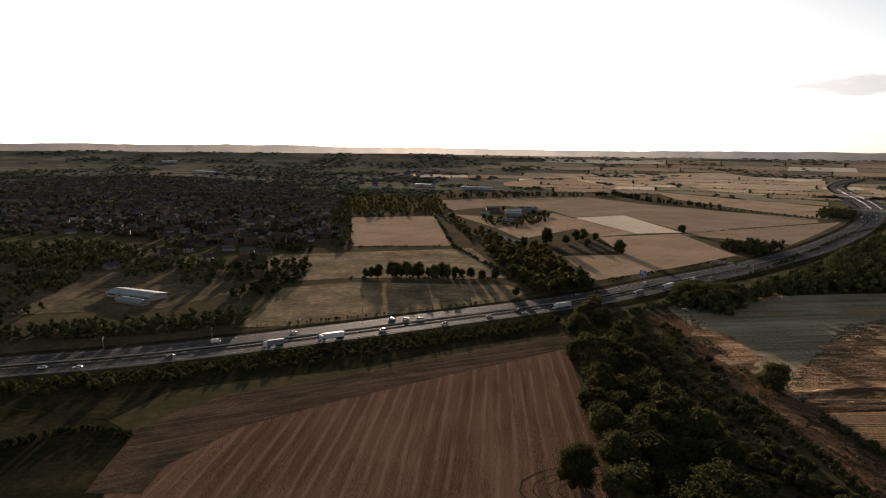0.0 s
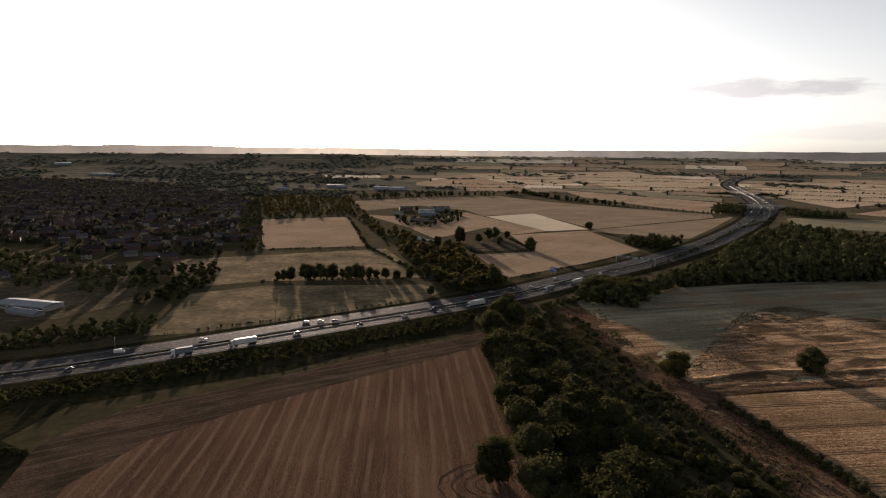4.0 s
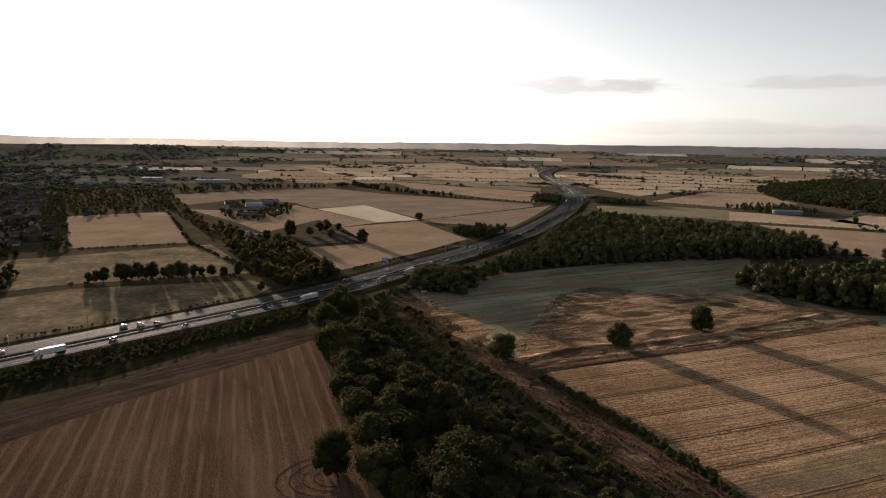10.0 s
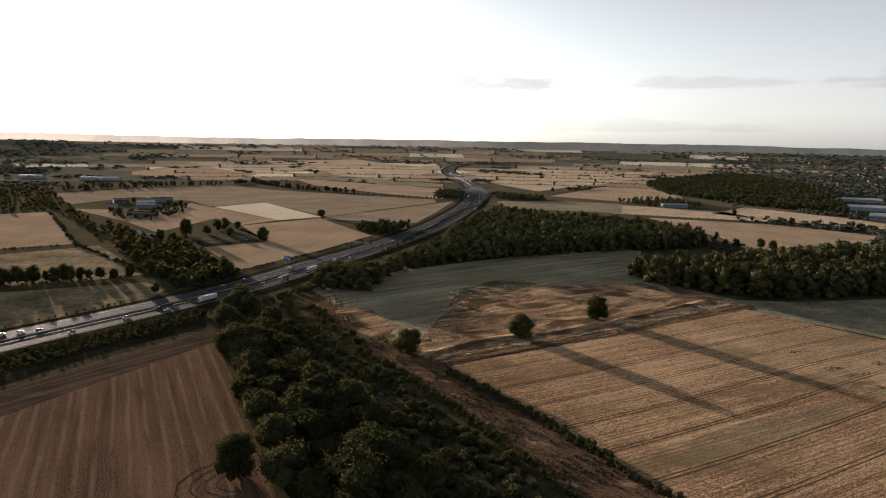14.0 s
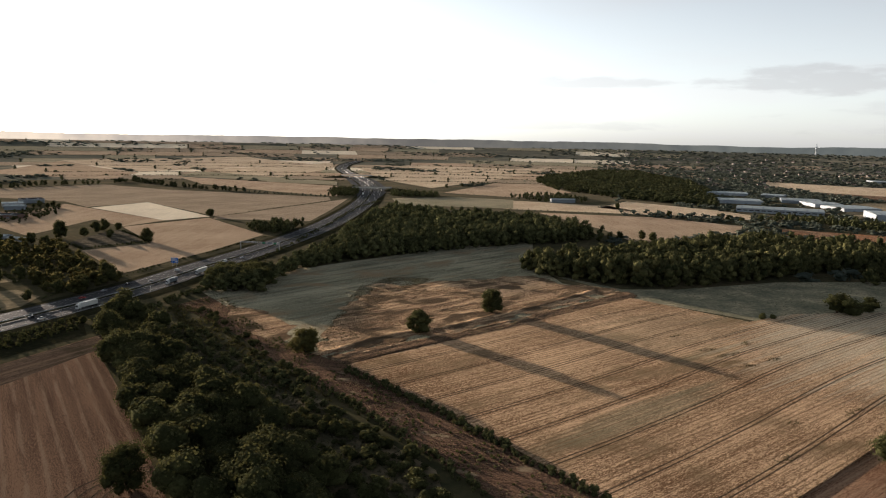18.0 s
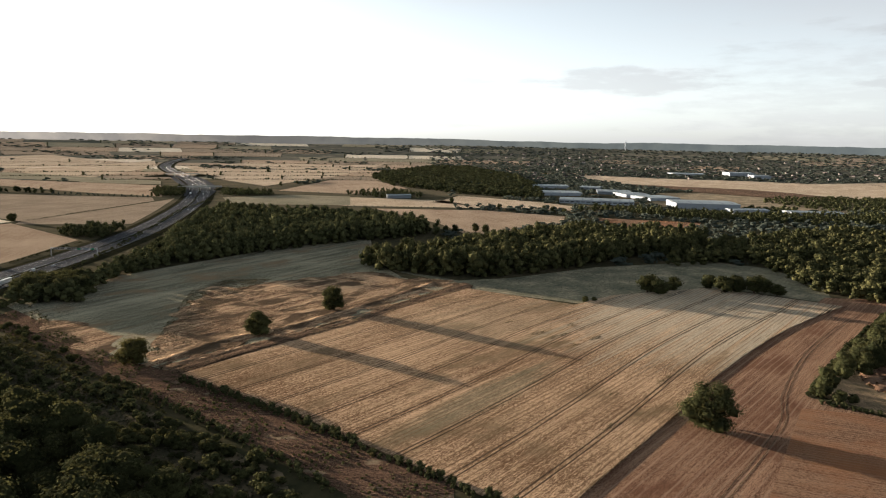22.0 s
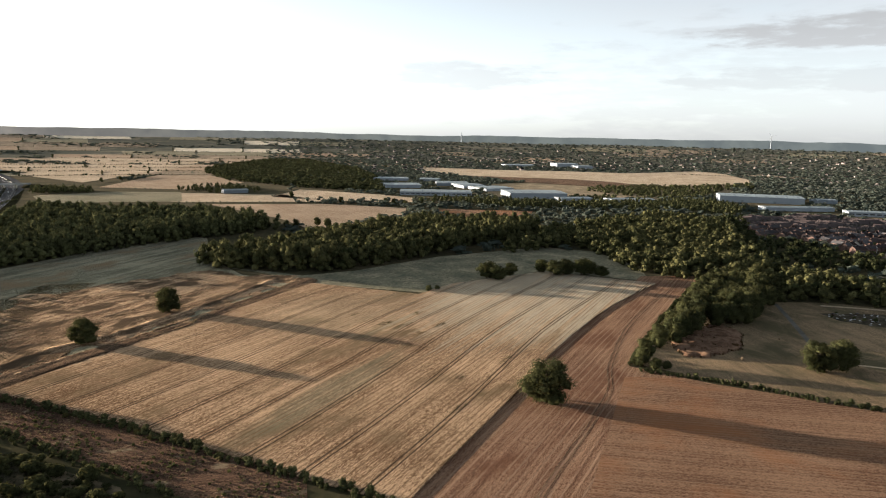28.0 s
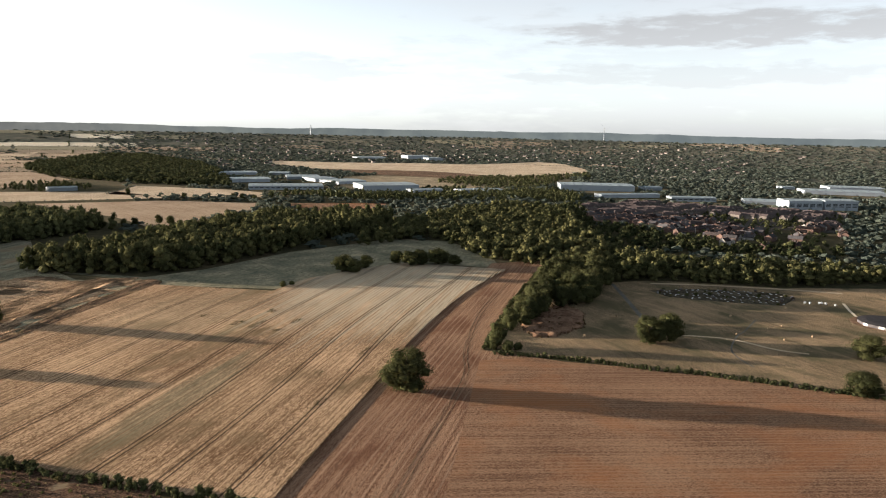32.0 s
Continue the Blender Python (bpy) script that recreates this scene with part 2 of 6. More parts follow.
        d2 = maths(nt, "ABSOLUTE", maths(nt, "SUBTRACT", t, tram / 2 + 1.0))
        d = maths(nt, "MINIMUM", d1, d2)
        line = maths(nt, "MULTIPLY", maths(nt, "LESS_THAN", d, 0.34), maths(nt, "ADD", maths(nt, "MULTIPLY", s_row, 0.4), 0.7))
        col = mix(nt, maths(nt, "MULTIPLY", line, 0.95), col, tram_col)
        h = maths(nt, "SUBTRACT", h, line)
    nt.links.new(col, bs.inputs["Base Color"])
    bump(nt, bs, h, relief, 0.6)
    return m


def mottled(name, cols, size=8.0, rough=0.95, relief=0.4, size2=None, dist=0.4, fuzz=None):
    """Two scales of noise through a ramp of colours."""
    m, nt, bs = base_mat(name, rough, DRY_FUZZ if fuzz is None else fuzz)
    v = turned(nt, 0)
    a = noise_of(nt, v, 1 / size, 6.0, 0.65)
    b = noise_of(nt, v, 1 / (size2 or size * 9), 4.0, 0.55)
    f = maths(nt, "ADD", maths(nt, "MULTIPLY", a, 0.5), maths(nt, "MULTIPLY", b, 0.5))
    k = len(cols)
    nt.links.new(ramp(nt, f, [(0.36 + 0.28 * i / max(k - 1, 1), c) for i, c in enumerate(cols)]), bs.inputs["Base Color"])
    bump(nt, bs, a, relief, dist)
    return m


def leaf_mat(name, dark, light, glow=(0.10, 0.095, 0.035), fuzz=None, sheer=0.25):
    """Foliage: tone by clump and by place, some light coming through the leaf."""
    m, nt, bs = base_mat(name, 0.95, LEAF_FUZZ if fuzz is None else fuzz)
    v = turned(nt, 0)
    geo = nt.nodes.new("ShaderNodeNewGeometry")
    info = nt.nodes.new("ShaderNodeObjectInfo")
    big = noise_of(nt, v, 1 / 14.0, 2.0)
    f = maths(nt, "ADD", maths(nt, "MULTIPLY", geo.outputs["Random Per Island"], 0.45), maths(nt, "MULTIPLY", big, 0.6))
    f = maths(nt, "ADD", f, maths(nt, "MULTIPLY", maths(nt, "SUBTRACT", info.outputs["Random"], 0.5), 0.35))
    mid = tuple((a + b) / 2.6 for a, b in zip(dark, light))
    col = ramp(nt, f, ((0.2, dark), (0.55, mid), (0.95, light)))
    fine = noise_of(nt, v, 1.6, 3.0, 0.7)
    col = mix(nt, 0.75, col, ramp(nt, fine, ((0.3, (0.35, 0.35, 0.35)), (0.7, (1.35, 1.35, 1.3)))), "MULTIPLY")
    nt.links.new(col, bs.inputs["Base Color"])
    bump(nt, bs, fine, 0.7, 0.5)
    tr = nt.nodes.new("ShaderNodeBsdfTranslucent")
    tr.inputs["Color"].default_value = (*glow, 1)
    ms = nt.nodes.new("ShaderNodeMixShader")
    ms.inputs[0].default_value = sheer
    out = nt.nodes["Material Output"]
    nt.links.new(bs.outputs[0], ms.inputs[1])
    nt.links.new(tr.outputs[0], ms.inputs[2])
    nt.links.new(ms.outputs[0], out.inputs["Surface"])
    return m


def plain(name, col, rough=0.6, metal=0.0, vary=0.15, size=1.5):
    m, nt, bs = base_mat(name, rough)
    bs.inputs["Metallic"].default_value = metal
    n = noise_of(nt, turned(nt, 0), 1 / size, 4.0)
    info = nt.nodes.new("ShaderNodeObjectInfo")
    f = maths(nt, "ADD", maths(nt, "MULTIPLY", n, 0.6), maths(nt, "MULTIPLY", info.outputs["Random"], 0.4))
    lo, hi = tuple(c * (1 - vary) for c in col), tuple(min(1, c * (1 + vary)) for c in col)
    nt.links.new(ramp(nt, f, ((0.3, lo), (0.7, hi))), bs.inputs["Base Color"])
    return m


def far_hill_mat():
    """Hills so far off that only bright air shows, painted as a glow: warm towards the sun, blue-grey away from it."""
    m, nt, bs = base_mat("far_haze_glow")
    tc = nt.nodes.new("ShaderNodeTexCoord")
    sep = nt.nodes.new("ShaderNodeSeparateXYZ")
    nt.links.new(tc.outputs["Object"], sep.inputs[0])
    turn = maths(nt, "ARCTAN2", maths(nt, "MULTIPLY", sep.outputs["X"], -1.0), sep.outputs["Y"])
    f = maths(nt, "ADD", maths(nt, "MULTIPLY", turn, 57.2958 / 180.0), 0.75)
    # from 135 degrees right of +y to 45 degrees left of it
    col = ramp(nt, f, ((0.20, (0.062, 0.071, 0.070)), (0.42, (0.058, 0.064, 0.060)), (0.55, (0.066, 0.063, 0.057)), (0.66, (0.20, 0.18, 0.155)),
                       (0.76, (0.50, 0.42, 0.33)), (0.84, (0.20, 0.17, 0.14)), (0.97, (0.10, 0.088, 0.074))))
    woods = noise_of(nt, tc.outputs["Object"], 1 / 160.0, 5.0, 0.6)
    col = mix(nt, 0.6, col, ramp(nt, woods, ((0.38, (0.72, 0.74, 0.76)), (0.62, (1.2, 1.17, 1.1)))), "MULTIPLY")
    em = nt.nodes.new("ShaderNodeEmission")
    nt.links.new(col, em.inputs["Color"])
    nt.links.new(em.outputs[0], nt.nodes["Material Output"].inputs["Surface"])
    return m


M = {}
M["ground"] = mottled("dry_grass_ground", ((0.030, 0.032, 0.016), (0.055, 0.050, 0.025), (0.10, 0.078, 0.042)), 6.0)
# the motorway bank's shade is darkened into this grass colour
M["verge"] = mottled("shade_toned_verge_grass", ((0.014, 0.015, 0.009), (0.027, 0.026, 0.014), (0.055, 0.046, 0.026)), 3.0, fuzz=0.0)
M["wheat"] = crop_mat("ripe_wheat", (0.155, 0.088, 0.046), (0.65, 0.44, 0.268), 0.0, row=1.3, tram=24.0, streak=0.55, patch=(0.27, 0.188, 0.105),
                      patch_size=34.0, patch_cut=(0.53, 0.68), relief=1.0, tram_col=(0.045, 0.032, 0.02), comb=(2.4, 0.45, (0.14, 0.085, 0.045), 0.75),
                      warp=2.0, bend=(375.0, 110.0, 8.0, 89.0),
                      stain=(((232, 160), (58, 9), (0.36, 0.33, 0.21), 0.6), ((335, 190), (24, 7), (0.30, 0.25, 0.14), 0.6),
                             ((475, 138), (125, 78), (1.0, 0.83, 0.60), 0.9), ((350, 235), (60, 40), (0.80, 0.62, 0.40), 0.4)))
M["stubble_red"] = crop_mat("reddish_stubble", (0.12, 0.060, 0.036), (0.37, 0.222, 0.136), -1, row=1.6, streak=0.6, relief=1.0, comb=(3.0, 0.5, (0.44, 0.30, 0.20), 0.45),
                            patch=(0.20, 0.095, 0.055), patch_size=26, patch_cut=(0.50, 0.68))
M["stubble_red_cross"] = crop_mat("reddish_stubble_across", (0.13, 0.066, 0.039), (0.36, 0.21, 0.124), -73, row=1.6, streak=0.55,
                                  patch=(0.42, 0.185, 0.085), patch_size=46, patch_cut=(0.48, 0.64), relief=1.0, comb=(2.2, 0.45, (0.40, 0.27, 0.17), 0.4))
M["stubble_striped"] = crop_mat("striped_stubble", (0.078, 0.044, 0.029), (0.215, 0.132, 0.084), 86, row=4.0, streak=0.7, relief=0.9, comb=(5.6, 1.1, (0.27, 0.19, 0.128), 0.6))
M["headland"] = crop_mat("headland_stubble", (0.038, 0.026, 0.019), (0.115, 0.080, 0.056), 27, row=3.0, streak=0.8, relief=0.8, patch=(0.05, 0.04, 0.026), patch_size=18, patch_cut=(0.48, 0.62), comb=(6.0, 0.8, (0.17, 0.128, 0.092), 0.35))
M["meadow"] = crop_mat("rough_meadow", (0.10, 0.10, 0.068), (0.44, 0.39, 0.265), 8, row=5.0, streak=0.6, patch=(0.36, 0.26, 0.155),
                       patch_size=34, patch_cut=(0.53, 0.66), relief=1.0)
M["gold_grass"] = crop_mat("golden_rough_grass", (0.095, 0.048, 0.027), (0.66, 0.45, 0.27), 4.3, row=3.2, streak=0.9, patch=(0.155, 0.105, 0.064),
                           patch_size=18, patch_cut=(0.48, 0.58), relief=1.0)
M["meadow_green"] = mottled("grey_green_pasture", ((0.10, 0.105, 0.07), (0.20, 0.185, 0.122), (0.40, 0.335, 0.215)), 3.0, size2=22, relief=1.0)
M["earth"] = crop_mat("bare_brown_earth", (0.052, 0.031, 0.021), (0.20, 0.120, 0.076), -48, row=1.6, streak=0.6,
                      patch=(0.36, 0.27, 0.17), patch_size=7, patch_cut=(0.60, 0.68), relief=1.0)
M["margin"] = crop_mat("rutted_margin", (0.040, 0.026, 0.017), (0.24, 0.155, 0.095), 4.3, row=3.0, streak=1.0,
                       patch=(0.36, 0.24, 0.13), patch_size=12, patch_cut=(0.60, 0.68), relief=1.0)
M["tan"] = crop_mat("tan_stubble", (0.26, 0.175, 0.11), (0.45, 0.33, 0.22), 55, row=4.0, streak=0.45, fuzz=0.035)
M["tan2"] = crop_mat("pale_tan_stubble", (0.36, 0.265, 0.17), (0.58, 0.45, 0.31), 10, row=4.0, streak=0.4, fuzz=0.035)
M["brown"] = crop_mat("brown_stubble", (0.20, 0.15, 0.10), (0.33, 0.25, 0.17), 20, row=5.0, streak=0.4, fuzz=0.035)
M["bright"] = crop_mat("pale_straw", (0.60, 0.51, 0.37), (0.80, 0.69, 0.52), 60, row=4.0, streak=0.4, fuzz=0.035)
M["green_field"] = crop_mat("green_crop", (0.20, 0.18, 0.115), (0.31, 0.27, 0.18), 10, row=5.0, streak=0.4)
M["pasture"] = mottled("dry_pasture", ((0.075, 0.065, 0.036), (0.18, 0.142, 0.082), (0.36, 0.27, 0.16)), 5.0, size2=30, relief=0.8, fuzz=0.035)
M["park"] = crop_mat("mown_dry_grass", (0.115, 0.088, 0.052), (0.36, 0.25, 0.148), 40, row=3.0, streak=0.4, relief=0.8, patch=(0.15, 0.128, 0.072), patch_size=24, patch_cut=(0.48, 0.62))
M["plot_soil"] = mottled("garden_plots", ((0.02, 0.022, 0.014), (0.06, 0.05, 0.035), (0.16, 0.14, 0.10)), 2.0, size2=9)
M["path"] = mottled("trodden_path", ((0.08, 0.075, 0.06), (0.14, 0.13, 0.11), (0.20, 0.18, 0.15)), 2.0)
M["heap"] = mottled("reddish_heap_soil", ((0.07, 0.042, 0.028), (0.16, 0.095, 0.06), (0.27, 0.17, 0.11)), 2.5, relief=0.9)
M["far_wall"] = plain("weathered_walls", (0.21, 0.185, 0.165), 0.95, vary=0.5)
M["street"] = mottled("estate_streets", ((0.035, 0.035, 0.03), (0.06, 0.055, 0.048), (0.11, 0.095, 0.08)), 4.0)
# pasture tones darkened to hold the shade among scrub and houses
M["scrub_ground"] = mottled("shade_toned_scrub_ground", ((0.035, 0.035, 0.02), (0.08, 0.068, 0.04), (0.19, 0.145, 0.088)), 5.0, size2=40, relief=0.8, fuzz=0.03)
M["far_land"] = mottled("far_farmland", ((0.045, 0.056, 0.047), (0.075, 0.083, 0.064), (0.22, 0.19, 0.135)), 60.0, size2=420, relief=0.0, fuzz=0.02)
M["far_haze_glow"] = far_hill_mat()
M["leaf"] = leaf_mat("tree_leaves", (0.026, 0.031, 0.014), (0.120, 0.122, 0.052))
M["leaf_olive"] = leaf_mat("olive_leaves", (0.034, 0.038, 0.015), (0.145, 0.135, 0.052), (0.18, 0.15, 0.055), 0.02, 0.3)
M["leaf_wood"] = leaf_mat("woodland_leaves", (0.020, 0.027, 0.013), (0.135, 0.138, 0.062), (0.06, 0.06, 0.025), 0.02, 0.18)
# haze over distant trees is put into this paler, bluer leaf colour
M["leaf_far_hazed"] = leaf_mat("far_leaves_hazed", (0.052, 0.068, 0.060), (0.125, 0.148, 0.118), (0.09, 0.10, 0.07), 0.05, 0.3)
M["leaf_town"] = leaf_mat("town_leaves", (0.036, 0.045, 0.036), (0.10, 0.10, 0.07), (0.10, 0.085, 0.055), 0.03, 0.2)
M["leaf_dry"] = leaf_mat("dry_scrub_leaves", (0.05, 0.045, 0.018), (0.22, 0.18, 0.075))
M["leaf_mixed"] = leaf_mat("mixed_wood_leaves", (0.030, 0.037, 0.016), (0.20, 0.188, 0.080), (0.07, 0.07, 0.03), 0.03, 0.2)
M["leaf_rust"] = leaf_mat("rusty_brush_leaves", (0.06, 0.035, 0.02), (0.26, 0.15, 0.085))
M["tuft"] = leaf_mat("dry_tussocks", (0.09, 0.07, 0.038), (0.38, 0.28, 0.16))
M["tuft_grey"] = leaf_mat("grey_green_tussocks", (0.055, 0.056, 0.036), (0.25, 0.225, 0.145))
M["bark"] = mottled("bark", ((0.03, 0.022, 0.015), (0.07, 0.05, 0.035), (0.12, 0.09, 0.065)), 0.4)
M["asphalt"] = crop_mat("worn_asphalt", (0.036, 0.036, 0.039), (0.066, 0.065, 0.066), 27, row=1.2, streak=0.7, relief=0.1, fuzz=0.0)
M["asphalt"].node_tree.nodes["Principled BSDF"].inputs["Roughness"].default_value = 0.75
M["asphalt"].node_tree.nodes["Principled BSDF"].inputs["Specular IOR Level"].default_value = 0.008
M["line"] = plain("road_paint", (0.36, 0.35, 0.33), 0.8)
M["steel"] = plain("galvanised_steel", (0.42, 0.43, 0.44), 0.4, 0.6)
M["blue"] = plain("blue_sign_face", (0.02, 0.13, 0.50), 0.4)
M["green_sign"] = plain("green_sign_face", (0.02, 0.16, 0.09), 0.4)
M["white"] = plain("white_paint", (0.58, 0.58, 0.56), 0.45)
M["silver"] = plain("silver_paint", (0.42, 0.43, 0.45), 0.3, 0.5)
M["black"] = plain("black_paint", (0.02, 0.02, 0.022), 0.25)
M["red"] = plain("red_paint", (0.35, 0.03, 0.02), 0.3)
M["navy"] = plain("navy_paint", (0.02, 0.035, 0.10), 0.3)
M["tyre"] = plain("tyre_rubber", (0.015, 0.015, 0.015), 0.9)
M["glass"] = plain("dark_glass", (0.015, 0.018, 0.02), 0.06)
M["brick"] = plain("red_brick", (0.13, 0.082, 0.066), 0.9, vary=0.45)
M["render_wall"] = plain("pale_render", (0.30, 0.28, 0.25), 0.85, vary=0.3)
M["roof_tile"] = plain("brown_roof_tiles", (0.055, 0.044, 0.042), 0.94, vary=0.75)
M["roof_slate"] = plain("grey_slate", (0.085, 0.08, 0.082), 0.94, vary=0.4)
M["cladding"] = plain("white_cladding", (0.27, 0.30, 0.33), 0.6, vary=0.08, size=12)
M["cladding_grey"] = plain("grey_cladding", (0.17, 0.195, 0.22), 0.6, vary=0.1, size=12)
M["roof_sheet"] = plain("pale_sheet_roof", (0.30, 0.345, 0.35), 0.65, vary=0.12, size=20)
M["concrete"] = plain("concrete", (0.38, 0.37, 0.35), 0.85)
M["straw"] = plain("straw_bale", (0.30, 0.21, 0.125), 0.9, vary=0.3)

# ---- builders ----
NEAR_R, FAR_R, EYE_H = 2200.0, 4800.0, 110.0
DEP = math.radians(2.862)


def terrain(x, y):
    """Height of the land: a flat plain that rises to far hills."""
    r = np.hypot(x, y)
    dep = DEP * np.clip((FAR_R - r) / (FAR_R - NEAR_R), 0.19, 1)
    z = np.where(r < NEAR_R, 0.0, EYE_H - r * np.tan(dep))
    a = np.degrees(np.arctan2(-np.asarray(x, float), np.asarray(y, float)))
    hill = 2.5 * np.sin(np.radians(a) * 5.0 + 0.6) + 2.0 * np.sin(np.radians(a) * 13 + 1.0) + 1.2 * np.sin(np.radians(a) * 31)
    return z + hill * np.clip((r - 3600) / 1200, 0, 1)


def mesh_of(name, verts, faces, mat, smooth=False):
    me = bpy.data.meshes.new(name)
    me.from_pydata([tuple(v) for v in verts], [], [tuple(f) for f in faces])
    me.materials.append(mat)
    if smooth:
        me.polygons.foreach_set("use_smooth", [True] * len(me.polygons))
    me.update()
    return me


def quads_mesh(name, V, Q, mat):
    """A mesh from arrays of corners and of quads (a triangle repeats its last corner by -1)."""
    tri = Q[:, 3] < 0
    counts = np.where(tri, 3, 4)
    loops = Q.ravel()[(Q >= 0).ravel()]
    me = bpy.data.meshes.new(name)
    me.vertices.add(len(V))
    me.vertices.foreach_set("co", V.astype(np.float32).ravel())
    me.loops.add(len(loops))
    me.loops.foreach_set("vertex_index", loops.astype(np.int32))
    me.polygons.add(len(Q))
    starts = np.concatenate([[0], np.cumsum(counts)[:-1]])
    me.polygons.foreach_set("loop_start", starts.astype(np.int32))
    me.update(calc_edges=True)
    me.validate()
    me.materials.append(mat)
    return me


def part(name, bm, mat, parent=None, label=""):
    me = bpy.data.meshes.new(name)
    bm.to_mesh(me)
    bm.free()
    me.materials.append(mat)
    ob = new(name, me)
    ob.parent = parent
    if label:
        tagged(ob, label)
    return ob


def child(name, me, parent, m=None, label=""):
    ob = new(name, me)
    ob.parent = parent
    if m is not None:
        ob.matrix_basis = m
    if label:
        tagged(ob, label)
    return ob


def box_bm(x0, y0, z0, x1, y1, z1, bevel=0.0):
    bm = bmesh.new()
    bmesh.ops.create_cube(bm, size=1.0)
    bmesh.ops.transform(bm, matrix=Matrix.Translation(((x0 + x1) / 2, (y0 + y1) / 2, (z0 + z1) / 2)) @
                        Matrix.Diagonal((x1 - x0, y1 - y0, z1 - z0, 1)), verts=bm.verts)
    if bevel:
        bmesh.ops.bevel(bm, geom=bm.edges[:], offset=bevel, segments=1, affect="EDGES")
    return bm


def cyl_bm(r1, r2, depth, seg=8, m=None):
    bm = bmesh.new()
    bmesh.ops.create_cone(bm, cap_ends=True, segments=seg, radius1=r1, radius2=r2, depth=depth)
    bmesh.ops.transform(bm, matrix=(m or Matrix.Translation((0, 0, depth / 2))), verts=bm.verts)
    return bm


FIELDS = []


def field(name, pts, mat, label, lift=0.12, thick=0.0, kind="structure"):
    """A piece of land with its own cover, laid on the ground."""
    FIELDS.append(list(pts))
    bm = bmesh.new()
    face = bm.faces.new([bm.verts.new((x, y, 0)) for x, y in pts])
    if face.normal.z < 0 or face.calc_area() and face.normal.z < 0:
        bmesh.ops.reverse_faces(bm, faces=[face])
    bm.normal_update()
    for f in bm.faces:
        if f.normal.z < 0:
            bmesh.ops.reverse_faces(bm, faces=[f])
    xs, ys = [p[0] for p in pts], [p[1] for p in pts]
    if max(math.hypot(*p) for p in pts) > 2100:
        for axis, vals in ((0, xs), (1, ys)):
            v = math.ceil(min(vals) / 70) * 70
            while v < max(vals):
                co, no = [0, 0, 0], [0, 0, 0]
                co[axis], no[axis] = v, 1
                bmesh.ops.bisect_plane(bm, geom=bm.verts[:] + bm.edges[:] + bm.faces[:], plane_co=co, plane_no=no)
                v += 70
        lift = max(lift, 0.6)
    bmesh.ops.triangulate(bm, faces=bm.faces[:], ngon_method="EAR_CLIP")
    for v in bm.verts:
        v.co.z = float(terrain(v.co.x, v.co.y)) + lift
    if thick:
        r = bmesh.ops.extrude_face_region(bm, geom=bm.faces[:])
        for g in r["geom"]:
            if isinstance(g, bmesh.types.BMVert):
                g.co.z += thick
    me = bpy.data.meshes.new(name)
    bm.to_mesh(me)
    bm.free()
    me.materials.append(mat)
    return tagged(new(name, me), label, "field", kind=kind)


# ---- foliage ----
def ico(sub):
    bm = bmesh.new()
    bmesh.ops.create_icosphere(bm, subdivisions=sub, radius=1.0)
    bm.verts.ensure_lookup_table()
    V = np.array([v.co[:] for v in bm.verts])
    F = np.array([[v.index for v in f.verts] + [-1] for f in bm.faces])
    bm.free()
    return V, F


ICO1, ICO2, ICO3 = ico(1), ico(2), ico(3)


def crown_arrays(seed, w, z0, z1, lobes, leaves, leaf, core, taper=0.0, solid=0.80, flat=1.0):
    """A crown of lumpy lobes set about with leaf clumps: width w, from height z0 to z1."""
    rng = np.random.default_rng(seed)
    Vs, Qs, n = [], [], 0
    h = z1 - z0
    for k in range(lobes):
        a, u = rng.uniform(0, 2 * math.pi), (k + 0.5) / lobes
        zc = z0 + h * (0.16 + 0.66 * u)
        span = math.sin(math.pi * (0.24 + 0.60 * u)) * (1 - taper * u)
        rad = w / 2 * (0.58 if lobes < 25 else 0.80) * span * math.sqrt(rng.uniform(0.15, 1.0))
        c = np.array([math.cos(a) * rad, math.sin(a) * rad, zc])
        s = w * rng.uniform(0.22, 0.32) * (0.75 + 0.35 * span) * (1 - 0.45 * taper * u) * (1.0 if lobes < 25 else rng.uniform(0.45, 0.85))
        sz = min(s * rng.uniform(0.75, 1.0), h * 0.42) * flat
        V, F = core
        lump = 1 + 0.16 * np.sin(V @ rng.normal(0, 3.0, 3) + rng.uniform(0, 6)) + 0.12 * np.sin(V @ rng.normal(0, 5.5, 3))
        Vs.append(V * lump[:, None] * np.array([s, s, sz]) * solid + c)
        Qs.append(np.where(F >= 0, F + n, -1))
        n += len(V)
        m = leaves // lobes
        d = rng.normal(size=(m, 3))
        d /= np.linalg.norm(d, axis=1)[:, None]
        d[:, 2] = np.where(d[:, 2] < -0.35, -d[:, 2], d[:, 2])
        p = c + d * np.array([s, s, sz]) * rng.uniform(solid - 0.02, 1.22, (m, 1))
        t1 = np.cross(d, rng.normal(size=(m, 3)))
        t1 /= np.linalg.norm(t1, axis=1)[:, None] + 1e-9
        t2 = np.cross(d, t1) + d * rng.uniform(-0.55, 0.55, (m, 1))
        t2 /= np.linalg.norm(t2, axis=1)[:, None] + 1e-9
        ls = leaf * rng.uniform(0.6, 1.4, (m, 1))
        quad = np.stack([p - t1 * ls, p + t2 * ls * 0.7, p + t1 * ls, p - t2 * ls * 0.7], 1).reshape(-1, 3)
        Vs.append(quad)
        Qs.append((np.arange(m * 4).reshape(m, 4)) + n)
        n += m * 4
    return np.concatenate(Vs), np.concatenate(Qs)


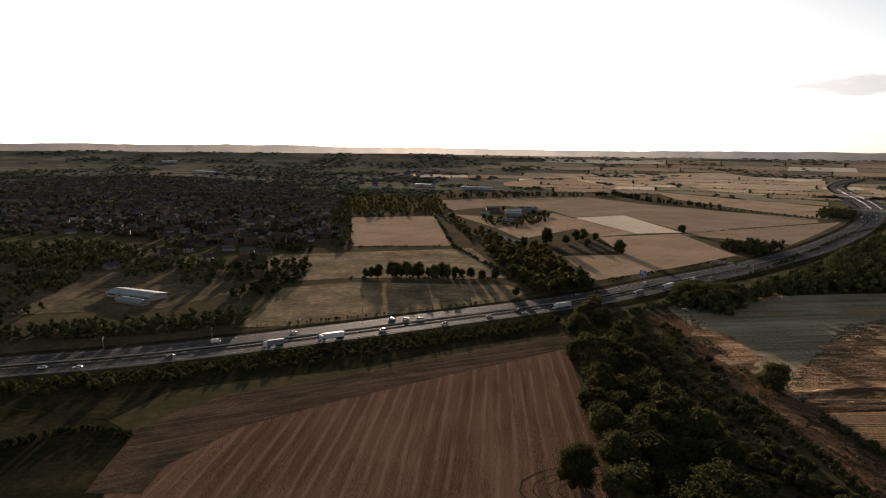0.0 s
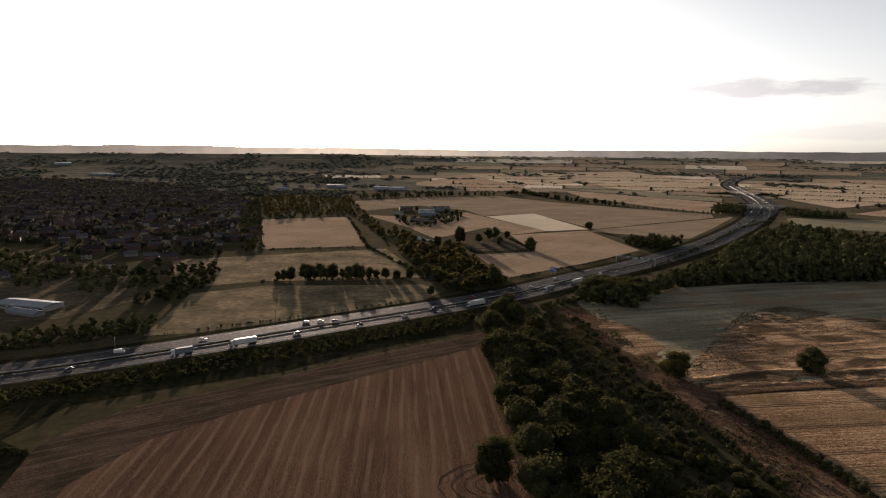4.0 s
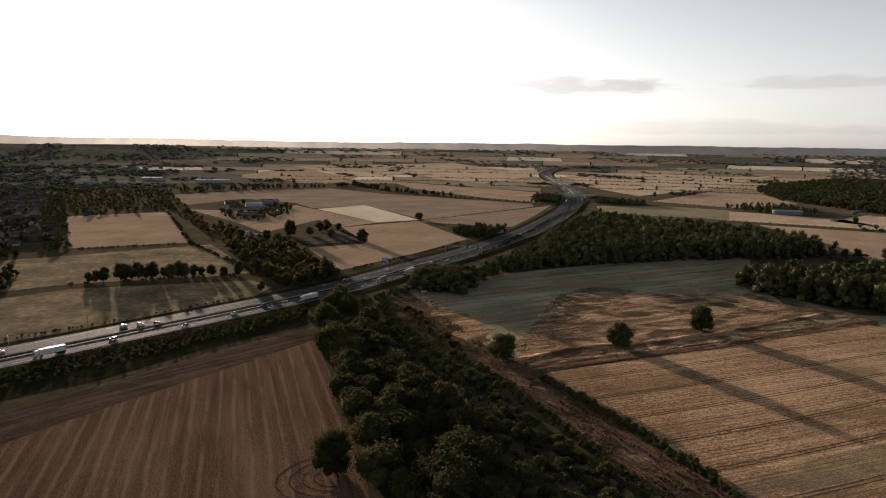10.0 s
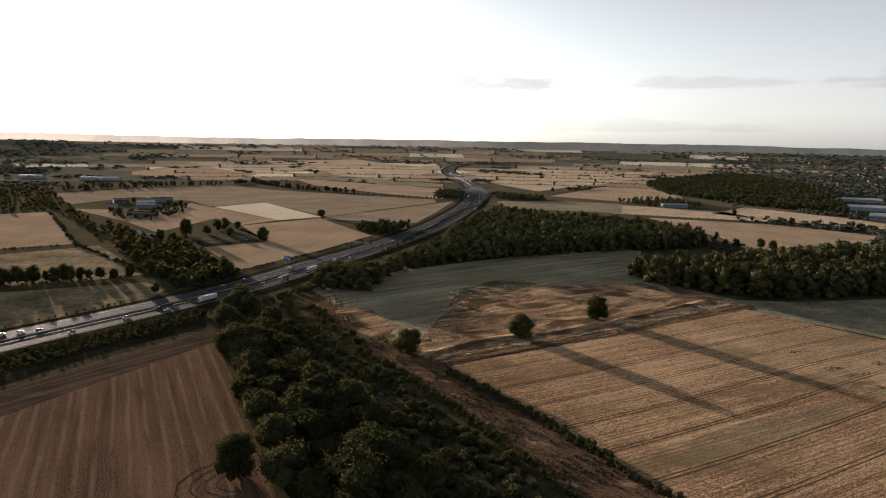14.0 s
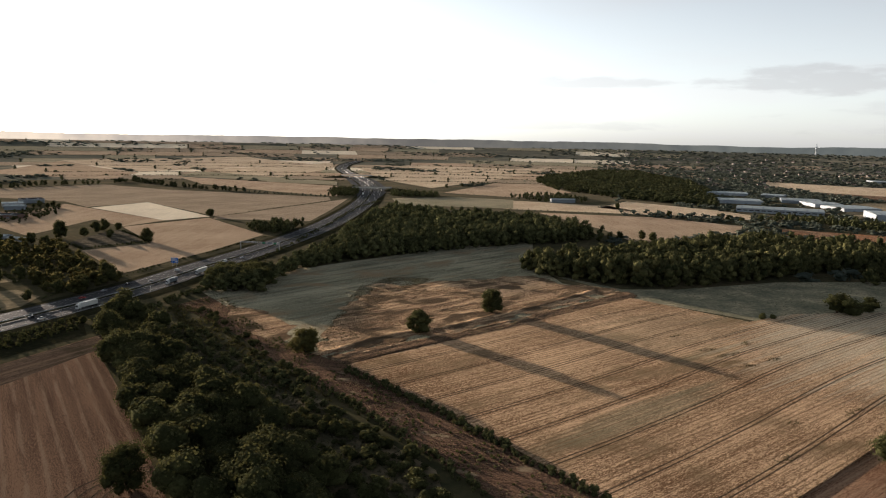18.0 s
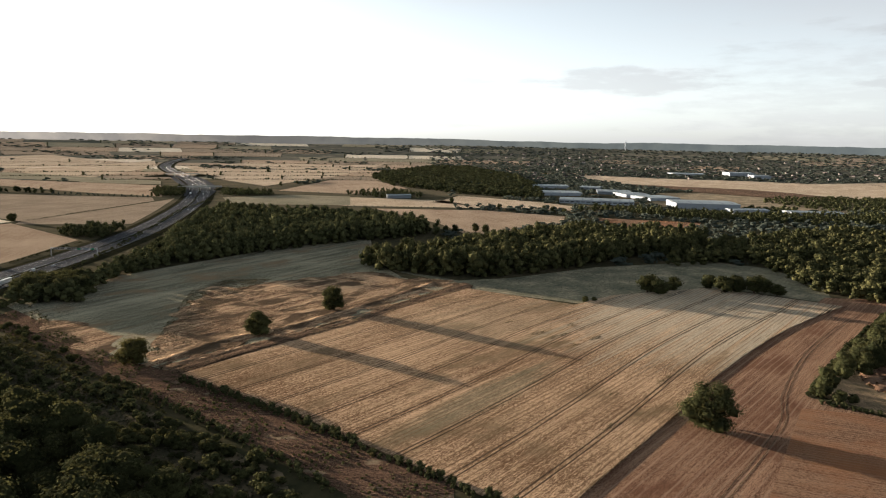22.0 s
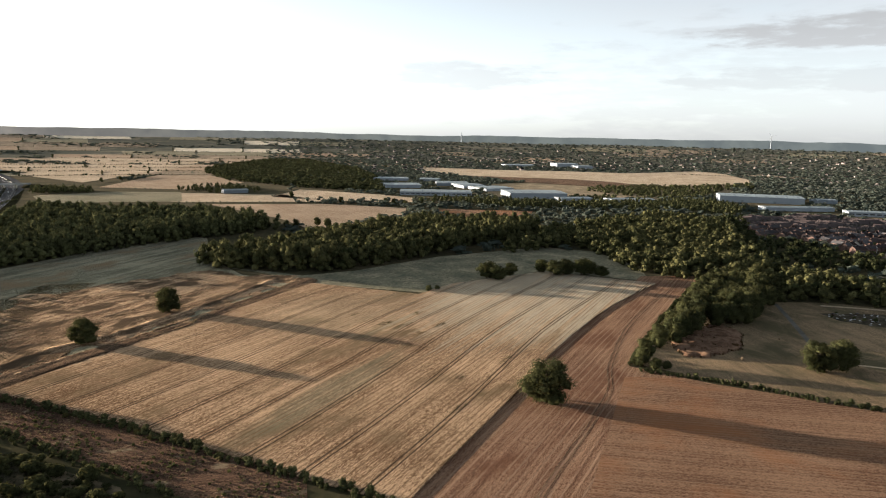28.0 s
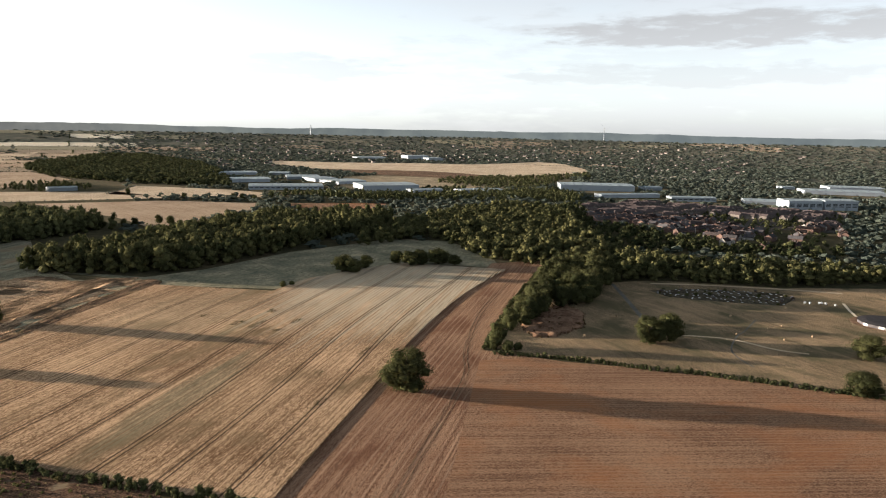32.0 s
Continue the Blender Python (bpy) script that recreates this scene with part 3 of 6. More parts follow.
def trunk_mesh(seed, r, h, limbs, w):
    """A tapered trunk with limbs that reach into the crown."""
    rng = random.Random(seed)
    V, F = [], []

    def tube(a, b, ra, rb, seg=7):
        a, b = Vector(a), Vector(b)
        d = (b - a).normalized()
        s = d.orthogonal().normalized()
        q = d.cross(s)
        n = len(V)
        for c, rr in ((a, ra), ((a + b) / 2 + s * ra * 0.25, (ra + rb) / 2), (b, rb)):
            for i in range(seg):
                an = 2 * math.pi * i / seg
                V.append(tuple(c + (s * math.cos(an) + q * math.sin(an)) * rr))
        for k in range(2):
            for i in range(seg):
                j = (i + 1) % seg
                F.append((n + k * seg + i, n + k * seg + j, n + k * seg + seg + j, n + k * seg + seg + i))
    tube((0, 0, -0.4), (0, 0, h * 0.45), r * 1.25, r * 0.75)
    tube((0, 0, h * 0.42), (r, r * 0.5, h * 0.85), r * 0.75, r * 0.15)
    for k in range(limbs):
        a = 2 * math.pi * (k + rng.random() * 0.6) / limbs
        z = h * rng.uniform(0.25, 0.5)
        tube((0, 0, z), (math.cos(a) * w * 0.3, math.sin(a) * w * 0.3, z + h * rng.uniform(0.2, 0.35)), r * 0.5, r * 0.12, 5)
    return mesh_of("trunk", V, F, M["bark"], True)


def tree_kind(name, label, seed, w, z0, z1, lobes, leaves, leaf, core, mat, r, limbs, taper=0.0, solid=0.80):
    """A tree at the world's origin to copy from: trunk and crown."""
    V, Q = crown_arrays(seed, w, z0, z1, lobes, leaves, leaf, core, taper, solid)
    crown = quads_mesh("crown", V, Q, mat)
    return name, label, trunk_mesh(seed, r, z1 * 0.9, limbs, w), crown


def plant(kind, x, y, size=1.0, turn=0.0, tall=1.0, label="", group="", sink=0.0):
    name, lab, trunk, crown = kind
    ob = tagged(new(name), label or lab, "bush" if "bush" in name else "tree", group)
    ob.empty_display_size = 0.5
    ob.matrix_basis = pose(x, y, float(terrain(x, y)) - sink, 0, 0, turn) @ Matrix.Diagonal((size, size, size * tall, 1))
    child("trunk", trunk, ob)
    child("crown", crown, ob)
    return ob


OAKS = [tree_kind("tree", "broad round-crowned tree in full dark green leaf", 11 + i, 11.0, 0.2, 12.0, 12, 850, 0.52, ICO1, M["leaf"], 0.38, 5)
        for i in range(5)]
THICKS = [tree_kind("tree", "dark rounded tree in a dense thicket", 21 + i, 11.5, 0.2, 11.5, 14, 1050, 0.37, ICO1, M["leaf"], 0.38, 4)
          for i in range(5)]
YELLOW = [tree_kind("tree", "lone yellowish green tree in full leaf", 117, 11.0, -1.2, 10.5, 32, 6400, 0.24, ICO1, M["leaf_olive"], 0.4, 6, 0.0, 0.6)]
LONES = [tree_kind("tree", "lone broad round-crowned tree in full leaf", 111 + i, 11.6, -1.2, 12.0, 40, 7000, 0.24, ICO1, M["leaf"], 0.4, 6, 0.0, 0.62) for i in range(4)]
BUSHES = [tree_kind("bush", "low rounded green bush", 41 + i, 5.0, 0.0, 3.6, 6, 300, 0.38, ICO1, M["leaf"], 0.1, 3) for i in range(3)]
DRY = [tree_kind("bush", "pale dry hedgerow bush", 51 + i, 3.2, 0.0, 2.0, 6, 420, 0.2, ICO1, M["leaf_dry"], 0.06, 3) for i in range(2)]
# light crowns for woods and hedges, joined in numbers
LIGHT = [crown_arrays(61 + i, 11.0, -1.0, 11.0, 6, 84, 0.62, ICO1, 0.25, 0.80, 0.74) for i in range(6)]
SHRUB = [crown_arrays(71 + i, 4.0, -0.4, 3.0, 3, 60, 0.42, ICO1) for i in range(4)]
TUFT = [crown_arrays(121 + i, 1.6, -0.2, 0.8, 1, 6, 0.32, ICO1) for i in range(4)]
RUST = [tree_kind("bush", "rusty dry brush on a heap", 131 + i, 5.0, 0.0, 3.0, 7, 420, 0.3, ICO1, M["leaf_rust"], 0.08, 3) for i in range(2)]
MID = [crown_arrays(101 + i, 11.0, -1.0, 11.0, 3, 33, 1.15, ICO1) for i in range(5)]
CLUMP = [crown_arrays(91 + i, 11.0, -1.5, 7.0, 2, 6, 1.9, ICO1) for i in range(4)]
BIT = [crown_arrays(141 + i, 11.0, -1.5, 7.0, 1, 3, 2.4, ICO1) for i in range(4)]
FARTREE = [crown_arrays(81 + i, 10.0, -1.0, 9.0, 3, 24, 1.1, ICO1) for i in range(4)]


def joined(name, kinds, places, mat, seed=1):
    """One mesh of many crowns. places: rows of x, y, size, height factor."""
    rng = np.random.default_rng(seed)
    Vs, Qs, n = [], [], 0
    for x, y, s, t in places:
        V, Q = kinds[rng.integers(len(kinds))]
        a = rng.uniform(0, 2 * math.pi)
        ca, sa = math.cos(a), math.sin(a)
        W = np.stack([(V[:, 0] * ca - V[:, 1] * sa) * s + x, (V[:, 0] * sa + V[:, 1] * ca) * s + y, V[:, 2] * s * t + float(terrain(x, y))], 1)
        Vs.append(W)
        Qs.append(np.where(Q >= 0, Q + n, -1))
        n += len(V)
    return quads_mesh(name, np.concatenate(Vs), np.concatenate(Qs), mat)


def inside(x, y, pts):
    hit, k = False, len(pts) - 1
    for i in range(len(pts)):
        (xi, yi), (xk, yk) = pts[i], pts[k]
        if (yi > y) != (yk > y) and x < (xk - xi) * (y - yi) / (yk - yi) + xi:
            hit = not hit
        k = i
    return hit


def spots(pts, step, seed, jitter=0.45):
    rng = random.Random(seed)
    xs, ys = [p[0] for p in pts], [p[1] for p in pts]
    out, y = [], min(ys)
    while y < max(ys):
        x = min(xs)
        while x < max(xs):
            px, py = x + rng.uniform(-jitter, jitter) * step, y + rng.uniform(-jitter, jitter) * step
            if inside(px, py, pts):
                out.append((px, py))
            x += step
        y += step
    return out


def close_to_road(x, y, d):
    return any((x - px) ** 2 + (y - py) ** 2 < d * d for px, py in ROAD)


def ragged(pts, step=6.0, wild=3.0, seed=1):
    """The outline of a patch with an uneven edge."""
    out = []
    for (x0, y0), (x1, y1) in zip(pts, pts[1:] + pts[:1]):
        n = max(1, int(math.hypot(x1 - x0, y1 - y0) / step))
        for i in range(n):
            x, y = x0 + (x1 - x0) * i / n, y0 + (y1 - y0) * i / n
            out.append((x + wild * 2 * noise.noise(Vector((x / 9, y / 9, seed))), y + wild * 2 * noise.noise(Vector((x / 9, y / 9, seed + 40)))))
    return out


WOODS = []


def wood(name, pts, label, step=8.0, size=(0.8, 1.25), tall=(0.95, 1.35), kinds=None, mat=None, seed=3, keep=1.0, clump=-9.0, clump_size=38.0):
    WOODS.append(list(pts))
    rng = random.Random(seed)
    rows = [(x, y, rng.uniform(*size), rng.uniform(*tall)) for x, y in spots(pts, step, seed) if rng.random() < keep and noise.noise(Vector((x / clump_size, y / clump_size, seed))) > clump and not close_to_road(x, y, 24)]
    if rows:
        far = min(math.hypot(*p) for p in pts) > 620
        return tagged(new(name, joined(name, kinds or (MID if far else LIGHT), rows, mat or M["leaf_wood"], seed)), label, "woodland", kind="stuff")


def along(pts, step, seed=0, jitter=0.0):
    """Places every step metres along a line of points."""
    rng, out, left = random.Random(seed), [], 0.0
    for (x0, y0), (x1, y1) in zip(pts, pts[1:]):
        d = math.hypot(x1 - x0, y1 - y0)
        while left < d:
            f = left / d
            out.append((x0 + (x1 - x0) * f + rng.uniform(-jitter, jitter), y0 + (y1 - y0) * f + rng.uniform(-jitter, jitter)))
            left += step
        left -= d
    return out


def hedge(pts, label, step=2.2, size=(0.6, 1.0), tall=(0.8, 1.3), kinds=None, mat=None, seed=5, jitter=0.7, name="hedge", gaps=-9.0):
    rng = random.Random(seed)
    rows = [(x, y, rng.uniform(*size), rng.uniform(*tall)) for x, y in along(pts, step, seed, jitter) if noise.noise(Vector((x / 14, y / 14, seed))) > gaps]
    return tagged(new(name, joined(name, kinds or SHRUB, rows, mat or M["leaf_wood"], seed)), label, "hedge", kind="stuff")


def spline(pts, step=10.0):
    """A smooth line through points, sampled every step metres."""
    P = [Vector((*p, 0)) for p in pts]
    P = [P[0] * 2 - P[1]] + P + [P[-1] * 2 - P[-2]]
    out = []
    for a, b, c, d in zip(P, P[1:], P[2:], P[3:]):
        n = max(1, int((c - b).length / step))
        for i in range(n):
            t = i / n
            q = 0.5 * (2 * b + (c - a) * t + (2 * a - 5 * b + 4 * c - d) * t * t + (3 * b - a - 3 * c + d) * t ** 3)
            out.append((q.x, q.y))
    out.append((P[-2].x, P[-2].y))
    return out


def ribbon(line, o0, o1, z0, z1=None):
    """Corners and quads of a strip between two offsets to the left of a line."""
    V, Q = [], []
    L = [Vector((*p, 0)) for p in line]
    for i, p in enumerate(L):
        d = (L[min(i + 1, len(L) - 1)] - L[max(i - 1, 0)]).normalized()
        nrm = Vector((-d.y, d.x, 0))
        for o, z in ((o0, z0), (o1, z0 if z1 is None else z1)):
            q = p + nrm * o
            V.append((q.x, q.y, float(terrain(q.x, q.y)) + z + (0.9 if math.hypot(q.x, q.y) > 2150 else 0.0)))
        if i:
            k = 2 * i
            Q.append((k - 2, k, k + 1, k - 1) if o0 < o1 else (k - 2, k - 1, k + 1, k))
    return V, Q


def tufts(pts, step, label, size=(0.5, 1.1), seed=1, keep=0.0, mat=None):
    """Tussocks of dry grass over a piece of land, thicker in patches."""
    rr = random.Random(seed)
    rows = [(x, y, rr.uniform(*size), rr.uniform(0.6, 1.1)) for x, y in spots(pts, step, seed)
            if noise.noise(Vector((x / 18, y / 18, seed))) + rr.uniform(-0.3, 0.3) > keep]
    return tagged(new("tussocks", joined("tussocks", TUFT, rows, mat or M["tuft"], seed)), label, "grass", kind="stuff")


def ridged(name, pts, mat, label, lift, cell, angle, amp, across, along_=45.0, seed=1):
    """Rough land in low ridges that run along angle: a fine grid inside an outline."""
    ca, sa = math.cos(radians(angle)), math.sin(radians(angle))
    P = [(x * ca + y * sa, -x * sa + y * ca) for x, y in pts]
    u0, v0 = min(p[0] for p in P), min(p[1] for p in P)
    nu, nv = int((max(p[0] for p in P) - u0) / cell) + 2, int((max(p[1] for p in P) - v0) / cell) + 2
    keep, V, F = {}, [], []
    for i in range(nu):
        for j in range(nv):
            u, v = u0 + i * cell, v0 + j * cell
            if inside(u, v, P):
                z = noise.noise(Vector((u / along_, v / across, seed))) + 0.5 * noise.noise(Vector((u / along_ * 3, v / across * 2.3, seed + 5)))
                z += 0.45 * noise.noise(Vector((u / 5, v / 3, seed + 9)))
                keep[i, j] = len(V)
                V.append((u * ca - v * sa, u * sa + v * ca, lift + amp * (1.0 + z)))
    for (i, j), k in keep.items():
        if (i + 1, j) in keep and (i, j + 1) in keep and (i + 1, j + 1) in keep:
            F.append((k, keep[i + 1, j], keep[i + 1, j + 1], keep[i, j + 1]))
    for (i, j), k in keep.items():
        if any((i + a, j + b) not in keep for a, b in ((-1, 0), (1, 0), (0, -1), (0, 1))):
            V[k] = (V[k][0], V[k][1], lift - 0.06)
    return tagged(new(name, mesh_of(name, V, F, mat, True)), label, "field", kind="structure")

# ---- the motorway ----
CENTRE = [(-900, 150), (-700, 190), (-500, 240), (-300, 297), (-217, 331), (-160, 352), (-90, 388), (-5, 437), (70, 481), (130, 522), (195, 578), (283, 650),
          (402, 764), (508, 885), (608, 1010), (696, 1132), (802, 1292), (928, 1535), (1037, 1772), (1142, 2004), (1270, 2256), (1429, 2493), (1601, 2688)]
ROAD = spline(CENTRE, 8.0)


# ---- the land ----
def build_ground():
    radii = [0, 60, 120, 200, 300, 420, 560, 720, 900, 1100, 1350, 1600, 1850, 2050, 2200]
    radii += list(range(2250, 4960, 60))
    n = 240
    V = [(0, 0, 0)]
    F = []
    for k, r in enumerate(radii[1:]):
        for i in range(n):
            a = 2 * math.pi * i / n
            x, y = r * math.cos(a), r * math.sin(a)
            V.append((x, y, float(terrain(x, y))))
    for i in range(n):
        F.append((0, 1 + i, 1 + (i + 1) % n))
    for k in range(len(radii) - 2):
        for i in range(n):
            j = (i + 1) % n
            a, b = 1 + k * n, 1 + (k + 1) * n
            F.append((a + i, b + i, b + j, a + j))
    me = mesh_of("ground", V, F, M["ground"], True)
    me.materials.append(M["far_land"])
    for p in me.polygons:
        if math.hypot(p.center.x, p.center.y) > 1850:
            p.material_index = 1
    tagged(new("ground", me), "dry rolling farmland rising to far hills", "ground", kind="structure")


build_ground()

# near fields
WHEAT = [(163, 282), (208, 286), (274, 289), (339, 294), (406, 299), (415, 214), (459, 209), (541, 164), (543, 73), (520, 77), (490, 82), (455, 87), (418, 90), (370, 92), (326, 92), (271, 89), (175, 87), (165, 86), (164, 122), (167, 200)]
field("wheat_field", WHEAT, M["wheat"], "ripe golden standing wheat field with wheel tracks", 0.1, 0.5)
STUBBLE = [(568, 89), (595, 44), (428, 54), (331, 52), (320, -16), (318, -74), (314, -127), (420, -330), (160, -260), (60, -120), (70, 96), (300, 96)]
field("stubble_field", STUBBLE, M["stubble_red"], "reddish brown cut stubble strip beside the wheat", 0.06)
CROSS = [(314, 51), (324, 30), (325, -16), (322, -73), (316, -126), (420, -330), (160, -260), (70, -120), (184, 37)]
field("stubble_field", CROSS, M["stubble_red_cross"], "reddish brown stubble rows below a hedge", 0.10)
PARK = [(336, 52), (464, 47), (522, -10), (540, -44), (543, -133), (566, -211), (560, -420), (430, -335), (320, -129), (320, -74), (325, -16)]
field("park_grass", PARK, M["park"], "mown dry grass with scattered bushes", 0.08)
EARTH = [(132, 450), (170, 474), (157, 375), (155, 321), (163, 282), (166, 199), (164, 122), (60, 40), (40, 90), (137, 143), (138, 183), (139, 240), (137, 301), (139, 372)]
field("bare_strip", EARTH, M["earth"], "strip of bare brown earth with stubble", 0.05)
MEADOW = [(159, 487), (255, 526), (348, 540), (526, 570), (544, 538), (444, 434), (404, 363), (405, 296), (317, 293), (226, 282), (164, 283), (155, 321), (157, 375)]
field("meadow", MEADOW, M["meadow"], "rough grey green meadow with golden dry patches", 0.07)
PASTURE = [(422, 453), (427, 323), (464, 299), (560, 271), (670, 205), (669, 152), (614, 99), (550, 79), (543, 168), (458, 197), (423, 211), (406, 299), (418, 351)]
field("pasture", PASTURE, M["meadow_green"], "grey green rough pasture beside the wood", 0.04)
LEFT = [(79, 405), (21, 372), (-27, 338), (-62, 316), (-94, 297), (-109, 280), (-118, 258), (-115, 225), (-113, 207), (-40, 120), (40, 120), (55, 208), (59, 247), (65, 309), (70, 384)]
field("striped_stubble_field", LEFT, M["stubble_striped"], "dark brown stubble field with pale combed stripes", 0.05)

field("headland", [(79, 404), (21, 371), (-27, 337), (-62, 316), (-94, 296), (-109, 280), (-118, 258), (-115, 224), (-113, 207), (-95, 207), (-95, 227), (-86, 245), (-78, 262), (-47, 290), (-15, 314), (28, 345), (69, 375)], M["headland"], "grey trampled headland along the stubble", 0.09)
edge0, edge1 = ((170, 286)), ((394, 303))
MARGIN_DIR = math.degrees(math.atan2(edge1[1] - edge0[1], edge1[0] - edge0[0]))
GOLD = ragged([(181, 342), (228, 396), (276, 440), (308, 421), (353, 415), (397, 401), (413, 353), (424, 313), (349, 308), (286, 298), (233, 298), (193, 302), (161, 300)], 3.5, 9.0, 3)
ridged("gold_grass", GOLD, M["gold_grass"], "golden dry rough grass in low ridges", 0.10, 1.3, MARGIN_DIR, 0.22, 2.6, 40.0, 3)
field("gold_grass", ragged([(159, 434), (174, 404), (176, 363), (150, 333), (148, 368), (151, 408)], 4.0, 3.0, 5), M["gold_grass"], "golden dry rough grass by the ditch", 0.11)
field("field", [(934, 464), (997, 326), (923, 304), (856, 381), (881, 437)], M["stubble_red_cross"], "brown ploughed strip below the sheds", 0.1)

# fields beyond the motorway
UPPER = [(-19, 1468), (140, 1573), (336, 1631), (413, 1440), (623, 1154), (594, 1094), (333, 935), (308, 1181), (210, 1141), (198, 1245), (120, 1356), (17, 1241)]
field("field", UPPER, M["brown"], "large brown stubble field", 0.10)
field("field", [(213, 1129), (308, 1181), (325, 938), (259, 920)], M["bright"], "pale straw coloured field", 0.14)
field("field", [(16, 1162), (73, 971), (96, 848), (186, 970), (200, 882), (259, 920), (208, 1131), (192, 1204), (126, 1101)], M["tan"], "tan stubble field beside farm buildings", 0.13)
field("field", [(199, 879), (318, 924), (314, 735), (229, 657), (128, 579), (125, 716), (192, 730)], M["tan"], "tan stubble field beside the motorway", 0.12)
field("field", [(330, 932), (606, 1090), (642, 1114), (513, 944), (419, 828), (369, 867), (318, 911)], M["brown"], "brown stubble strip", 0.11)
field("field", [(-145, 1093), (-13, 1127), (12, 785), (-103, 770)], M["tan"], "tan field among hedges", 0.12)
field("field", [(-180, 698), (32, 764), (59, 589), (18, 581), (-78, 580), (-140, 556)], M["pasture"], "dry pasture with a lighter pitch", 0.12)
field("field", [(-125, 534), (-76, 560), (54, 556), (64, 524), (34, 469), (-31, 446), (-98, 417), (-125, 413)], M["pasture"], "rough dry grass beside the motorway", 0.11)
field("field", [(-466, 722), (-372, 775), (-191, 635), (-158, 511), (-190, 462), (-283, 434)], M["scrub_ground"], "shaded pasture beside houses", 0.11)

field("field", [(716, 1080), (853, 1051), (912, 959), (792, 832), (722, 902), (652, 965)], M["green_field"], "grey green field behind the wood", 0.17)
# fields to either side of the far motorway
field("field", [(1324, 2222), (1684, 2371), (1879, 2006), (2140, 2033), (1340, 1477), (952, 1274), (1010, 1546)], M["tan2"], "pale tan stubble field", 0.1)
field("field", [(895, 1154), (1261, 1388), (1350, 1343), (1163, 1037), (957, 998)], M["tan"], "tan stubble field with hedges", 0.1)
field("field", [(726, 1088), (858, 1027), (987, 789), (932, 655), (782, 827)], M["tan2"], "long pale stubble strip", 0.1)
field("field", [(785, 769), (903, 625), (919, 502), (844, 463), (676, 464), (640, 471), (705, 569)], M["tan"], "long tan stubble field behind the wood", 0.1)
field("field", [(942, 778), (1099, 840), (1101, 649), (1078, 577), (1006, 537), (951, 648)], M["tan2"], "pale stubble field on a rise", 0.1)
field("field", [(568, 1888), (787, 1418), (645, 1162), (590, 1305), (531, 1588)], M["tan"], "tan field behind a hedge", 0.1)
field("field", [(708, 2117), (861, 1552), (797, 1437), (577, 1919)], M["green_field"], "narrow green crop strip", 0.1)
field("field", [(198, 2302), (454, 2888), (526, 2098), (388, 1804), (181, 2110)], M["tan"], "distant tan field", 0.1)
field("field", [(460, 2931), (1232, 3087), (1284, 2561), (609, 2194), (544, 2133)], M["tan2"], "distant pale tan field", 0.1)
field("field", [(809, 2286), (1424, 2604), (1224, 2237), (794, 1757), (739, 2032)], M["tan2"], "distant pale field beside trees", 0.1)
field("airfield_grass", [(2149, 1114), (2182, 870), (2292, 625), (2313, 457), (2645, 273), (2540, 165), (2225, 79), (2017, 55), (1897, 119), (1706, 273), (1595, 334), (1621, 438), (1648, 582), (1773, 787), (1883, 976)], M["tan2"], "wide pale airfield grass", 0.1)
field("airfield_strip", [(1772, 821), (1806, 639), (1837, 498), (1795, 377), (1721, 281), (1587, 321), (1603, 433), (1628, 575)], M["earth"], "dark brown strip across the airfield grass", 0.95)
field("field", [(786, 1807), (823, 1721), (836, 1548), (790, 1463), (733, 1535), (699, 1610)], M["green_field"], "strip of green crop beside the far motorway", 0.2)



def road_part(name, mat, strips, parent, label=""):
    V, Q = [], []
    for line, o0, o1, z0, z1 in strips:
        v, q = ribbon(line, o0, o1, z0, z1)
        Q += [tuple(i + len(V) for i in f) for f in q]
        V += v
    return child(name, mesh_of(name, V, Q, mat), parent, None, label)


motorway = tagged(new("motorway"), "six lane asphalt motorway with a planted centre strip", "road", kind="structure")
for o0, o1 in ((-18.3, -2.2), (2.2, 18.3)):
    road_part("carriageway", M["asphalt"], [(ROAD, o0, o1, 0.35, 0.35)], motorway)
road_part("central_reservation", M["verge"], [(ROAD, -2.2, 2.2, 0.37, 0.37)], motorway, "dark grass strip between the carriageways")
road_part("verge", M["verge"], [(ROAD, -30, -18.3, 0.1, 0.35)], motorway, "dark grass verge")
road_part("verge", M["verge"], [(ROAD, 18.3, 26, 0.35, 0.1)], motorway, "dark grass verge")
for o in (-14.9, -2.9, 2.9, 14.9):
    road_part("edge_line", M["line"], [(ROAD, o - 0.12, o + 0.12, 0.36, 0.36)], motorway)
for o in (-11.0, -7.0, 7.0, 11.0):
    dash = [(spl, o - 0.09, o + 0.09, 0.36, 0.36) for spl in (ROAD[i:i + 2] for i in range(0, len(ROAD) - 1))]
    half = []
    for (p, q), a, b, z, w in dash:
        half.append(([p, (p[0] * 0.7 + q[0] * 0.3, p[1] * 0.7 + q[1] * 0.3)], a, b, z, w))
    road_part("lane_line", M["line"], half, motorway)

# ---- woods ----
WOOD_A = [(301, 539), (340, 537), (420, 540), (490, 533), (557, 519), (625, 507), (608, 487), (650, 561), (652, 665), (601, 744), (567, 848), (484, 784), (422, 710), (352, 630)]
wood("woodland", WOOD_A, "dense dark green broadleaf wood beside the motorway", 7.8, (0.9, 1.5), (1.2, 1.6), seed=21)
WOOD_B = [(422, 453), (414, 398), (432, 327), (468, 302), (541, 284), (625, 267), (693, 235), (808, 251), (780, 308), (741, 393), (672, 399), (578, 410), (488, 410), (413, 430)]
wood("woodland", WOOD_B, "dense broadleaf wood lit along its top", 8.2, (1.0, 1.6), (1.18, 1.55), mat=M["leaf_mixed"], seed=22)
